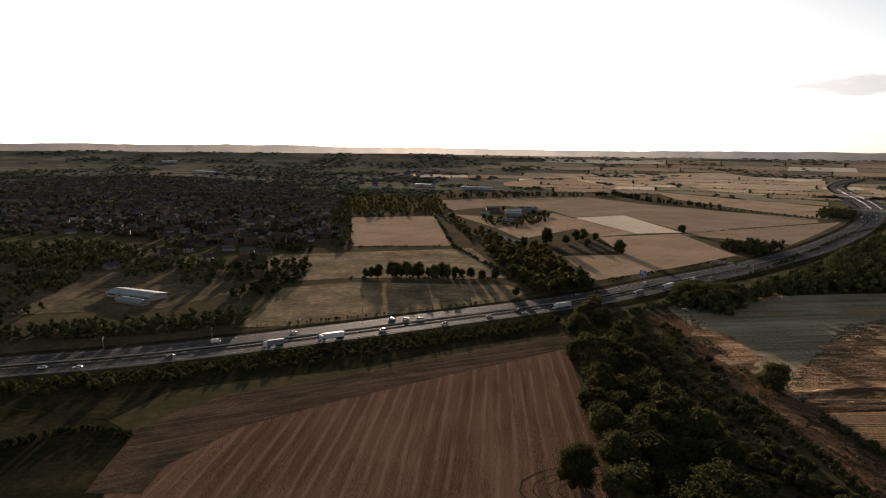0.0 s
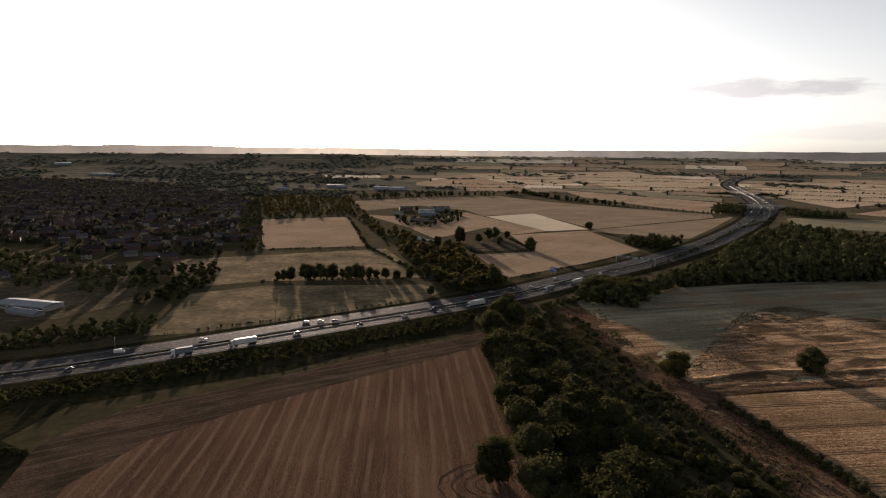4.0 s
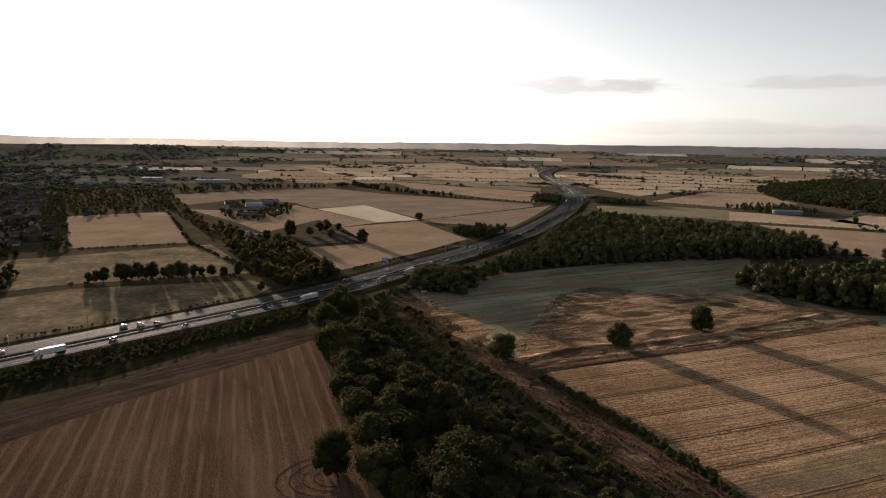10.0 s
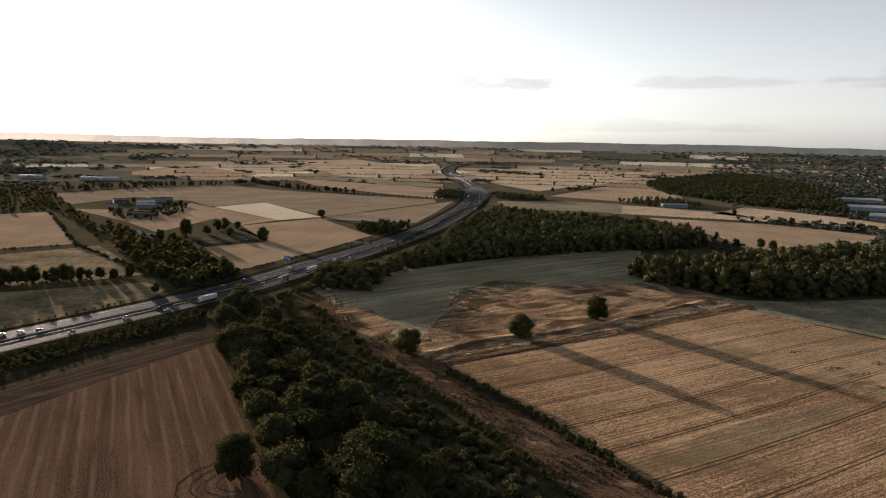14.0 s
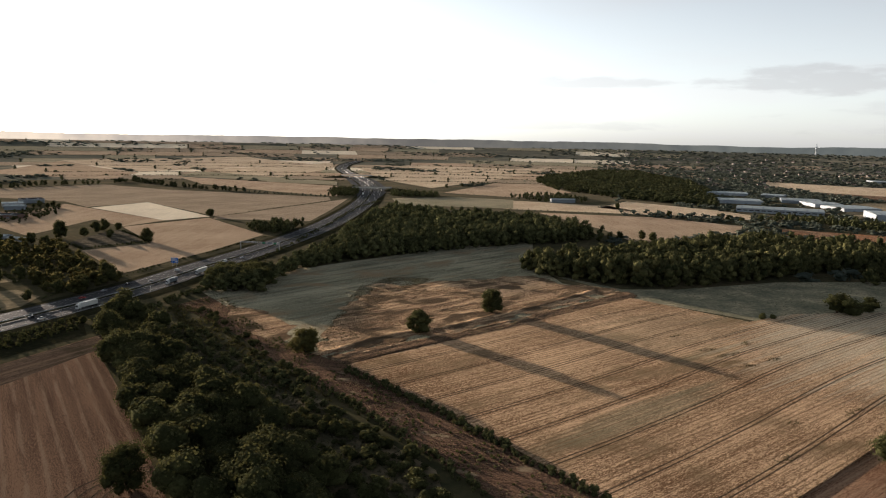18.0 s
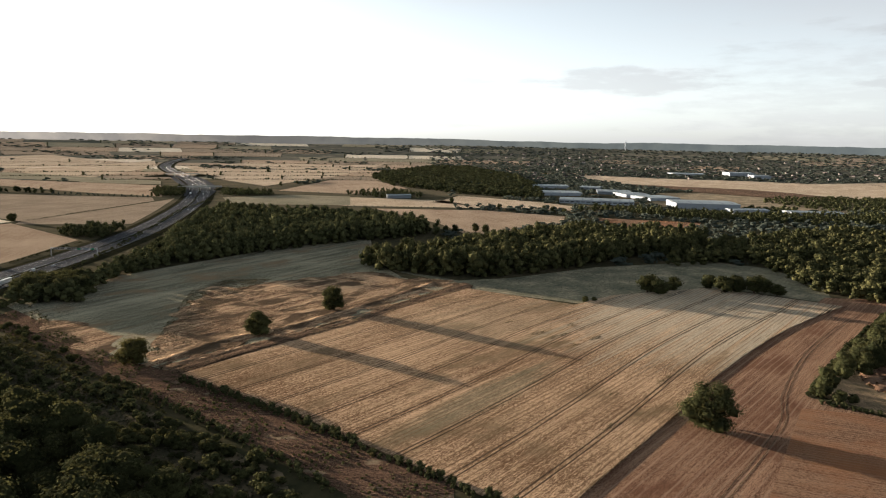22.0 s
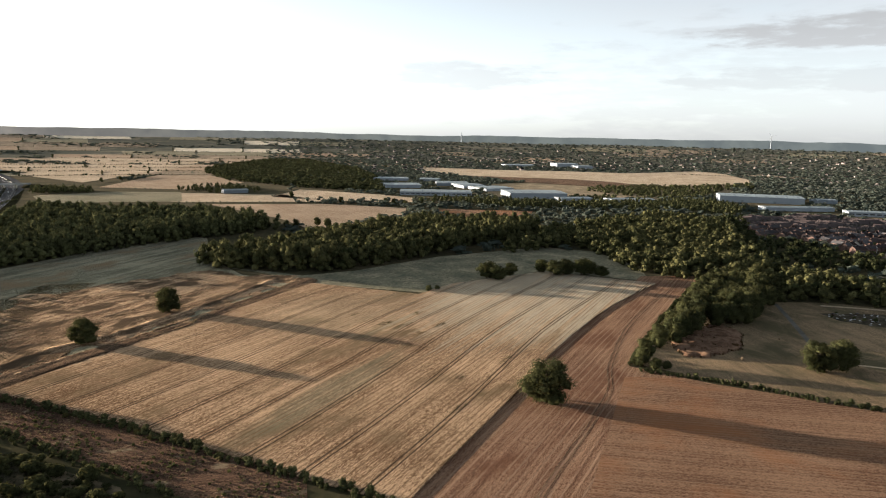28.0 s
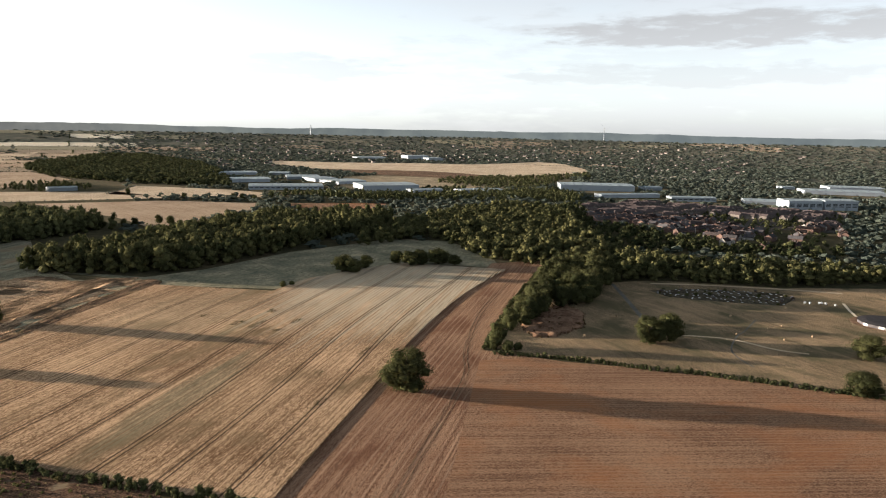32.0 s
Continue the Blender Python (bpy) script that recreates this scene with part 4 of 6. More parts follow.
WOOD_C = [(612, 223), (691, 176), (633, 128), (577, 96), (573, 46), (522, -10), (540, -44), (543, -133), (582, -216), (760, -420), (603, -222), (619, -156), (599, -64), (674, 3), (858, 34), (978, 56), (1026, 143), (890, 198), (742, 237), (644, 235)]
wood("woodland", WOOD_C, "broad green woodland around a housing estate", 8.8, (0.7, 1.5), (0.85, 1.2), mat=M["leaf_mixed"], seed=23)

# ---- near trees and hedges ----
rng = random.Random(7)
TALL_PART = [(78, 415), (99, 448), (108, 392), (96, 327), (94, 284), (100, 248), (98, 206), (98, 181), (75, 135), (60, 140), (55, 199), (60, 233), (63, 272), (68, 335)]
LOW_PART = [(115, 419), (124, 375), (126, 336), (132, 293), (131, 245), (132, 210), (132, 185), (133, 170), (110, 128), (80, 125), (98, 181), (98, 206), (100, 248), (94, 284), (96, 327)]
for x, y in spots(TALL_PART, 8.8, 31):
    plant(rng.choice(THICKS), x, y, rng.uniform(0.8, 1.5), rng.uniform(0, 360), rng.uniform(0.75, 1.0), "dark rounded tree in a dense thicket", "trees of the thicket")
scrub = sorted((p for p in spots(LOW_PART, 4.8, 32) if rng.random() < 0.85), key=lambda p: math.hypot(*p))
for x, y in scrub[:150]:
    plant(rng.choice(BUSHES), x, y, rng.uniform(0.5, 1.5), rng.uniform(0, 360), rng.uniform(0.5, 0.9), "low dark scrub bush beside the thicket", "scrub bushes")
if scrub[150:]:
    tagged(new("scrub", joined("scrub", SHRUB, [(x, y, rng.uniform(0.6, 1.7), rng.uniform(0.6, 1.0)) for x, y in scrub[150:]], M["leaf_wood"], 37)), "low dark scrub beside the thicket", "scrub", kind="stuff")
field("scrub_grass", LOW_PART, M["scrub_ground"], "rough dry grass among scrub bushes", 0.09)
# single trees
for (x, y), s, k, tall, lab in zip(
        [(227, 311), (295, 324), (156, 313), (266, 74), (46, 216), (368, -31), (378, -42), (374, -139), (328, 947), (191, 743), (123, 812), (188, 851)],
        (1.28, 1.32, 1.5, 1.9, 1.25, 1.45, 1.3, 1.5, 1.0, 1.2, 1.25, 0.8), (0, 1, 2, 3, 4, 0, 1, 2, 3, 0, 1, 2),
        (0.95, 1.05, 0.85, 0.88, 1.1, 0.95, 1.05, 0.75, 0.9, 1.1, 1.35, 1.0),
        ("lone dark round tree on the field margin",) * 2 + ("yellowish green tree on bare earth", "large round green tree on the wheat edge", "dark tree at the end of the thicket",
         "green bush-like tree in mown grass", "green bush-like tree in mown grass", "dark bush-like tree in mown grass", "small round tree beside a pale field",
         "round dark tree beside a plot", "tall dark conifer-like tree", "small tree beside a plot")):
    plant(YELLOW[0] if "yellowish" in lab else LONES[k % 4], x, y, s, k * 67, tall, lab)
for (x, y), s in zip([(491, 194), (490, 185), (511, 182), (539, 163), (533, 151), (541, 145), (546, 133), (554, 128), (547, 117), (430, 214), (566, 152), (436, 210)], (1.6, 1.4, 1.25, 1.3, 1.5, 1.3, 1.6, 1.3, 1.1, 0.5, 1.0, 0.4)):
    plant(rng.choice(OAKS), x, y, s, rng.uniform(0, 360), 0.72, "dark round bushy tree in the pasture", "pasture bushes")

# the grove, its hedge and the brush heap beside the mown grass
GROVE = [(337, 47), (413, 45), (522, 39), (597, 9), (547, -10), (478, -6), (448, -2), (429, 25), (378, 37)]
for x, y in spots(GROVE, 8.0, 33):
    plant(rng.choice(THICKS), x, y, rng.uniform(0.8, 1.25), rng.uniform(0, 360), rng.uniform(0.95, 1.25), "green tree of a small grove", "trees of the grove")
for x, y in along([(336, 50), (333, 41), (339, 34)], 4.0, 3, 2.0):
    plant(rng.choice(BUSHES), x, y, rng.uniform(0.9, 1.3), rng.uniform(0, 360), 1.1, "green bush at the grove's corner", "grove bushes")
hedge([(326, 45), (328, 23), (327, -8), (324, -32), (324, -52), (314, -127), (430, -325)], "clipped dark field hedge", 1.8, (0.65, 0.95), (0.8, 1.1), seed=12)
hedge([(547, 46), (421, 53), (333, 52)], "dark hedge along the grove", 2.0, (0.6, 0.9), seed=13)
HEAP = ragged([(374, 39), (396, 39), (421, 34), (437, 18), (425, 5), (389, 4), (365, 17), (359, 30)], 3.0, 1.2, 4)
ridged("brush_heap", HEAP, M["heap"], "reddish brown heap of soil and dead brush", 0.1, 1.0, 20, 1.1, 5.0, 7.0, 8)
joined_heap = [(x, y, rng.uniform(0.5, 1.1), rng.uniform(1.0, 2.2)) for x, y in spots(HEAP, 2.1, 34)]
tagged(new("dead_brush", joined("dead_brush", TUFT, joined_heap, M["leaf_rust"], 34)), "rusty dead brush on a heap", "brush", kind="stuff")
for x, y in spots(HEAP, 8.0, 35):
    if rng.random() < 0.35:
        plant(rng.choice(RUST), x, y, rng.uniform(0.4, 0.7), rng.uniform(0, 360), 0.8, "rusty dry bush on a heap", "dry heap bushes")
hedge([(159, 274), (163, 234), (164, 196), (163, 157), (163, 121), (164, 86)], "dark low hedge along the wheat", 1.8, (0.55, 1.05), seed=14, jitter=1.6)
for x, y in along([(159, 246), (163, 194), (163, 152), (164, 122)], 7.0, 5, 1.5):
    if rng.random() < 0.6:
        plant(rng.choice(DRY), x, y, rng.uniform(0.5, 0.9), rng.uniform(0, 360), 0.9, "pale dry bush in a low hedge", "dry hedge bushes")
hedge([(136, 299), (138, 238), (138, 183), (135, 149)], "ragged dark hedge along the earth strip", 2.0, (0.45, 1.0), seed=15, jitter=2.0)
hedge([(135, 382), (134, 343), (135, 302), (135, 271), (134, 244)], "dry pale weeds along a ditch", 1.6, (0.2, 0.42), (0.6, 1.0), mat=M["leaf_dry"], seed=16)
MARGIN = [(160, 302), (193, 302), (233, 298), (286, 298), (349, 308), (423, 317), (420, 302), (401, 295), (335, 291), (271, 287), (206, 284), (161, 280)]
ridged("field_margin", ragged(MARGIN, 5.0, 1.0, 6), M["margin"], "dark rutted margin of bare earth", 0.09, 1.3, MARGIN_DIR, 0.45, 3.0, 70.0, 12)

def grass_bank(pts, half, high, seed, label):
    """A low bank of rough grass with an uneven crest."""
    line = spline(pts, 2.5)
    V, F = [], []
    for i, p in enumerate(line):
        a, b = Vector(line[max(i - 1, 0)]), Vector(line[min(i + 1, len(line) - 1)])
        d = (b - a).normalized()
        for o, z in ((-1.0, -0.1), (-0.82, 0.85), (0.0, 1.0), (0.7, 0.9), (1.0, -0.1)):
            w = half * (1 + 0.35 * noise.noise(Vector((p[0] / 7, p[1] / 7, seed + o))))
            h = high * z * (1 + 0.9 * noise.noise(Vector((p[0] / 5, p[1] / 5, seed))))
            V.append((p[0] - d.y * o * w, p[1] + d.x * o * w, h))
    for i in range(len(line) - 1):
        for k in range(4):
            q = i * 5 + k
            F.append((q, q + 5, q + 6, q + 1))
    return tagged(new("grass_bank", mesh_of("grass_bank", V, F, M["gold_grass"], True)), label, "bank", kind="structure")


grass_bank([(157, 305), (185, 311), (209, 315), (245, 311), (269, 313), (330, 319), (405, 331)], 2.6, 1.0, 3.0, "pale grassy bank along a dark ditch")
grass_bank([(160, 293), (200, 297), (250, 298), (310, 302), (380, 309), (418, 314)], 1.2, 0.5, 5.0, "thin pale ridge of grass in the rutted margin")

# bank below the motorway
hedge([(-199, 300), (-166, 310), (-130, 319), (-87, 344), (-26, 378), (41, 414), (73, 433)], "dark scrub on the motorway bank", 2.0, (0.3, 0.7), seed=19, jitter=4.5, gaps=0.15)
field("bank_grass", [(-203, 307), (-148, 330), (-81, 367), (3, 413), (77, 458), (71, 409), (12, 376), (-38, 339), (-89, 318), (-123, 301), (-134, 266), (-186, 280)], M["verge"], "grass bank below the motorway, its shade put into the colour", 0.13)
BANK = [(-230, 296), (-199, 307), (-148, 329), (-81, 366), (3, 412), (74, 452), (70, 422), (20, 393), (-30, 361), (-84, 334), (-130, 312), (-180, 292)]
wood("scrub_belt", BANK, "dense dark scrub on the shaded motorway bank", 3.6, (0.55, 0.95), (0.7, 1.05), SHRUB, M["leaf"], 84, 0.9)
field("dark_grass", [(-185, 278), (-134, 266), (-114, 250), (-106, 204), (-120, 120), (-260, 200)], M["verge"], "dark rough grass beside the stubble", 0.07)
for (x, y), s in zip([(-194, 300), (-178, 308), (-167, 312), (-151, 301), (-138, 319), (-129, 316), (-110, 331), (74, 435), (87, 442)], (1.0, 0.9, 1.1, 1.4, 0.9, 0.8, 0.7, 1.0, 1.2)):
    plant(rng.choice(BUSHES), x, y, s, rng.uniform(0, 360), 1.2, "dark bush on the motorway bank", "bank bushes")
hedge([(-160, 239), (-147, 252), (-134, 257), (-116, 250), ], "dark hedge beside the stubble", 2.0, (0.7, 1.0), seed=20)

# verge woods along the near side of the motorway
wood("verge_trees", [(165, 493), (167, 473), (194, 458), (207, 474), (243, 516), (301, 539), (359, 643), (255, 541), (224, 514), (201, 502), (177, 506), (160, 474)],
     "dark trees and scrub along the motorway", 6.5, (0.85, 1.15), (0.95, 1.25), seed=24)
hedge([(77, 415), (94, 430), (110, 444), (130, 463), (150, 480), (166, 492)], "dark scrub along the motorway", 2.0, (0.8, 1.5), (0.7, 1.0), seed=27, jitter=4.0)
hedge([(173, 510), (236, 575), (338, 685), (463, 832), (566, 956), (662, 1041)], "low scrub on the motorway verge", 2.4, (0.5, 1.0), (0.6, 0.9), seed=28, jitter=3.0, gaps=-0.2)

for x, y in spots([(170, 502), (181, 481), (205, 473), (219, 509), (192, 533)], 6.5, 36):
    plant(rng.choice(THICKS), x, y, rng.uniform(0.85, 1.15), rng.uniform(0, 360), 1.05, "tall dark tree beside the motorway", "verge trees")
for x, y in along([(124, 438), (143, 430), (138, 370), (136, 306), (137, 267)], 5.0, 9, 5.0):
    plant(rng.choice(BUSHES), x, y, rng.uniform(0.5, 1.1), rng.uniform(0, 360), 0.75, "low dark scrub bush beside the thicket", "scrub bushes")
# scrub belt along the far side of the motorway
wood("scrub_belt", [(-261, 398), (-223, 408), (-187, 421), (-147, 437), (-128, 448), (-121, 421), (-139, 413), (-177, 397), (-211, 386), (-248, 377)], "dark belt of trees and scrub along the motorway", 6.0, (0.45, 0.8), (0.8, 1.15), seed=81, keep=0.9)
# beyond the motorway: tree strip, plot, hedgerow trees
STRIP = [(44, 927), (55, 763), (57, 647), (62, 604), (69, 522), (73, 501), (99, 515), (123, 557), (130, 606), (114, 630), (113, 773), (87, 746), (69, 817), (58, 906)]
wood("tree_strip", STRIP, "belt of mixed trees between fields", 10.0, (0.7, 1.15), (0.8, 1.1), mat=M["leaf_olive"], seed=25, keep=0.8)
for (x, y), s in zip([(111, 546), (92, 534), (75, 528), (56, 515), (92, 783), (101, 758), (145, 813), (162, 842), (173, 850), (166, 790), (60, 592), (57, 654), (53, 727)],
                     (1.25, 0.9, 0.8, 0.6, 0.95, 0.9, 0.85, 1.0, 1.1, 0.8, 0.9, 0.9, 0.8)):
    plant(rng.choice(OAKS), x, y, s, rng.uniform(0, 360), 1.05, "round dark tree between the fields", "trees beyond the motorway")
field("plot", [(122, 768), (148, 811), (185, 852), (196, 752), (127, 728)], M["plot_soil"], "small dark plot enclosed by hedges", 0.16)
hedge([(122, 763), (127, 725), (193, 742), (189, 842)], "dark hedge round the plot", 3.0, (0.5, 0.8), seed=26)
for x, y in along([(-64, 581), (-41, 588), (-16, 589), (-6, 585), (8, 586), (20, 586), (42, 583)], 6.0, 8, 3.5):
    plant(rng.choice(OAKS), x, y, rng.uniform(0.5, 1.1), rng.uniform(0, 360), 1.1, "dark hedgerow tree beyond the motorway", "hedgerow trees")
for line, st, sz, sd in (([(-78, 580), (59, 584)], 3.0, (0.5, 0.9), 41), ([(-102, 766), (12, 780)], 4.0, (0.5, 0.8), 42), ([(-13, 1118), (12, 780), (59, 589)], 6, (0.8, 1.6), 43),
                         ([(-246, 375), (-176, 395), (-132, 412)], 3.5, (0.5, 1.2), 44), ([(-124, 410), (-80, 432), (-31, 454), (49, 503), (98, 547), (154, 587)], 5.0, (0.3, 0.7), 45),
                         ([(324, 934), (258, 917), (199, 879)], 5, (0.25, 0.4), 46), ([(333, 935), (436, 999), (600, 1092)], 5, (0.3, 0.5), 47),
                         ([(214, 1134), (310, 1187)], 6, (0.25, 0.4), 48), ([(129, 580), (154, 594), (183, 616), (230, 651), (273, 690), (310, 718)], 4, (0.4, 0.8), 49)):
    hedge(line, "dark field hedge", st * 0.6, sz, (0.5, 0.85), seed=sd, jitter=1.6, gaps=-0.12)


for x, y in [(64, 1111), (73, 1069), (90, 1080), (143, 1160), (153, 1179), (160, 1153), (170, 1172), (174, 1147), (101, 1004), (114, 1033), (77, 1166), (108, 1246)]:
    plant(rng.choice(OAKS), x, y, rng.uniform(0.45, 0.8), rng.uniform(0, 360), 1.0, "dark tree beside the farm buildings", "farmyard trees")


wood("farm_trees", [(56, 1146), (66, 1011), (103, 968), (155, 1051), (177, 1155), (125, 1116), (83, 1072)], "low trees and hedges round the farmyard", 8, (0.3, 0.65), (0.7, 1.0), seed=82, keep=0.6)


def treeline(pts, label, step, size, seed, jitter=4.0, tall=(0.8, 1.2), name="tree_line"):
    return hedge(pts, label, step, size, tall, FARTREE if step > 9 else LIGHT, M["leaf_far_hazed"] if step > 9 else M["leaf_wood"], seed, jitter, name)


treeline([(-20, 1549), (64, 1591), (141, 1592), (230, 1644), (327, 1655)], "dark line of trees behind fields", 8, (0.7, 1.1), 51, 9)
treeline([(362, 1683), (418, 1733), (445, 1552), (482, 1442), (528, 1339)], "dark line of trees behind fields", 7, (0.7, 1.15), 52, 9)
treeline([(528, 1322), (564, 1262), (620, 1155)], "thin hedge with small trees", 11, (0.4, 0.7), 53, 2)
wood("woodland", [(318, 795), (312, 751), (358, 727), (398, 782), (391, 785), (341, 810)], "small dark wood beside the motorway", 8, (0.7, 1.0), seed=54)
wood("woodland", [(627, 1167), (645, 1162), (681, 1150), (778, 1303), (719, 1318)], "dark trees beside the far motorway", 9, (0.6, 0.9), seed=55)
wood("woodland", [(734, 1122), (816, 1061), (843, 1106), (802, 1203)], "dark trees beside the far motorway", 9, (0.6, 0.9), seed=56)
wood("woodland", [(934, 990), (933, 893), (1000, 854), (1059, 898), (1081, 1020), (961, 1020)], "trees round a farmstead", 11, (0.5, 0.8), seed=57, keep=0.7)
wood("woodland", [(1402, 1395), (1198, 1114), (1141, 872), (1143, 673), (1512, 911), (1849, 1198), (2221, 1660), (2033, 1751), (1698, 1585)], "large dark wood behind pale fields", 17, (1.4, 2.0), (0.5, 0.75), seed=58)
for x, y in [(989, 1265), (1062, 1298), (1127, 1336), (955, 748), (925, 625), (956, 545), (952, 522), (951, 558), (1253, 1428)]:
    plant(rng.choice(OAKS), x, y, rng.uniform(0.6, 0.85), rng.uniform(0, 360), 1.05, "round tree in a hedge between pale fields", "field hedge trees")
for x, y in [(640, 508), (651, 503), (676, 490), (672, 472)]:
    plant(rng.choice(OAKS), x, y, rng.uniform(0.75, 0.95), rng.uniform(0, 360), 1.05, "round tree at the edge of a pale field", "field edge trees")
for line, sd in (([(778, 823), (921, 642), (950, 506)], 61), ([(946, 782), (1099, 840)], 62), ([(885, 1140), (946, 987), (1156, 1030)], 63), ([(865, 1297), (947, 1210), (1270, 1399), (1370, 1363)], 64)):
    treeline(line, "dark hedge between pale fields", 10, (0.25, 0.42), sd, 1.0, (0.6, 0.9), "hedge")
wood("woodland", [(988, 526), (1031, 498), (1007, 370), (1071, 255), (1135, 216), (1134, 96), (1102, 48), (1219, 39), (1339, 103), (1168, 279), (1116, 411), (1081, 523)], "dark trees below the sheds", 11, (0.6, 0.95), seed=65)

wood("woodland", [(1023, 76), (1091, 38), (856, 12), (839, -37), (773, -81), (733, -125), (732, -228), (680, -213), (681, -62), (668, 27), (804, 72)], "dark trees in front of the estate", 11, (0.7, 1.1), (0.7, 1.0), seed=66)

# ---- far land ----
def polar(az_deg, r):
    a = radians(az_deg)
    return -math.sin(a) * r, math.cos(a) * r


def far_fields():
    """A patchwork of distant fields with hedges on their edges."""
    rr = random.Random(99)
    mats = [("tan", M["tan"]), ("tan2", M["bright"]), ("brown", M["brown"]), ("green", M["green_field"])]
    geo = {k: ([], []) for k, _ in mats}
    rows, r = [], 1500.0
    while r < 4300:
        deep = 90 + r * 0.05
        a = rr.uniform(-9.0, 3.0)
        while a > -100:
            span = rr.uniform(180, 420) / r * 57.3
            if -49 < a or rr.random() < 0.22:
                kind = rr.choices(("tan", "tan2", "brown", "green"), (4, 2, 4, 2))[0]
                skew = rr.uniform(-0.3, 0.3)
                cs = [(a, r), (a - span, r), (a - span + skew, r + deep), (a + skew, r + deep)]
                if r > 1750 and rr.random() < 0.8:
                    V, F = geo[kind]
                    n, q = len(V), 4
                    for i in range(q + 1):
                        for j in range(q + 1):
                            u, v = i / q, j / q
                            aa = (cs[0][0] * (1 - u) + cs[1][0] * u) * (1 - v) + (cs[3][0] * (1 - u) + cs[2][0] * u) * v
                            x, y = polar(aa, r + deep * v)
                            V.append((x, y, float(terrain(x, y)) + (0.25 if r + deep < 2150 else 0.5)))
                    for i in range(q):
                        for j in range(q):
                            k = n + i * (q + 1) + j
                            F.append((k, k + q + 1, k + q + 2, k + 1))
                    step = 3.4 + r * 0.0013
                    if rr.random() < 0.9:
                        m = int(span * r / 57.3 / step)
                        for i in range(m):
                            if rr.random() < 0.96:
                                x, y = polar(a - span * i / m, r - 4)
                                rows.append((x, y, rr.uniform(0.45, 0.8) * (1.8 if rr.random() < 0.08 else 1), rr.uniform(0.55, 0.95)))
                    if rr.random() < 0.65:
                        for i in range(int(deep / step)):
                            x, y = polar(a, r + i * step)
                            rows.append((x, y, rr.uniform(0.4, 0.8), rr.uniform(0.6, 1.0)))
            a -= span
        r += deep
    for k, m in mats:
        if geo[k][0]:
            tagged(new("far_fields", mesh_of("far_fields", *geo[k], m)), "patchwork of distant harvested fields", "field", kind="stuff")
    rows = [q for q in rows if not any((q[0] - p[0]) ** 2 + (q[1] - p[1]) ** 2 < 1600 for p in ROAD[::4])]
    tagged(new("far_hedges", joined("far_hedges", BIT, rows, M["leaf_wood"], 4)), "distant hedges with small trees", "hedge", kind="stuff")


far_fields()


def far_woods():
    """Scattered tree cover out to the skyline, thicker over the towns and hills."""
    rr = random.Random(17)
    rows = []
    r = 640.0
    near_fields = [(p, min(q[0] for q in p), max(q[0] for q in p), min(q[1] for q in p), max(q[1] for q in p)) for p in FIELDS]
    while r < 4420:
        step = 18.5 + max(0, r - 1400) * 0.0115
        a = 40.0
        while a > -112:
            x, y = polar(a + rr.uniform(-0.4, 0.4) * step / r * 57.3, r + rr.uniform(-0.5, 0.5) * step)
            c = noise.noise(Vector((x / 260, y / 260, 1.7))) + 0.5 * noise.noise(Vector((x / 90, y / 90, 4.0)))
            if a > -3:
                lim = 0.0 if r < 2600 else 0.1
            elif a > -50:
                lim = 0.36 if r < 3600 else 0.2
            else:
                lim = -0.5 if r < 3800 else -0.6
            if r < 1500 and a > -52 and not (r > 1080 and a > 3):
                lim = 9
            elif r < 1080:
                lim = -9 if a < -52 else 9
            if r < 1600 and lim < 9 and any(inside(x, y, p) for p in WOODS):
                lim = 9
            if c > lim and r < 2400:
                if any(x0 < x < x1 and y0 < y < y1 and inside(x, y, p) for p, x0, x1, y0, y1 in near_fields):
                    lim = 9
                if any((x - bx) ** 2 + (y - by) ** 2 < br * br for bx, by, br in BUILT):
                    lim = 9
            if c > lim and not inside(x, y, AIRFIELD) and not inside(x, y, ESTATE) and not near_road(x, y):
                s = step / 10 * rr.uniform(0.7, 1.1)
                rows.append((x, y, s, rr.uniform(0.5, 0.9) / max(1.0, s * 0.75)))
            a -= step / r * 57.3
        r += step
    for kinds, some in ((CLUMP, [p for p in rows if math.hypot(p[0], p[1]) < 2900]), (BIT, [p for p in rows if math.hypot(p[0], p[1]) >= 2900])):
        tagged(new("far_woods", joined("far_woods", kinds, some, M["leaf_far_hazed"], 6)), "distant woods and tree belts out to the skyline", "woodland", kind="stuff")
    return len(rows)


AIRFIELD = [(2149, 1114), (2182, 870), (2292, 625), (2313, 457), (2645, 273), (2540, 165), (2225, 79), (2017, 55), (1897, 119), (1706, 273), (1595, 334), (1621, 438), (1648, 582), (1773, 787), (1883, 976)]


def near_road(x, y):
    return min((x - p[0]) ** 2 + (y - p[1]) ** 2 for p in ROAD[::6]) < 2500



BUILT = []
# ---- buildings ----
def gable(w, d, h, rise, over=0.4):
    """Roof prism with eaves: along x w, along y d, from height h."""
    x, y = w / 2 + over, d / 2 + over
    V = [(-x, -y, h - 0.15), (x, -y, h - 0.15), (x, y, h - 0.15), (-x, y, h - 0.15), (-x, 0, h + rise), (x, 0, h + rise)]
    V += [(a, b, c - 0.25) for a, b, c in V]
    F = [(0, 1, 5, 4), (2, 3, 4, 5), (6, 10, 11, 7), (8, 11, 10, 9), (0, 6, 7, 1), (2, 8, 9, 3), (0, 4, 10, 6), (4, 3, 9, 10), (1, 7, 11, 5), (5, 11, 8, 2)]
    return V, F


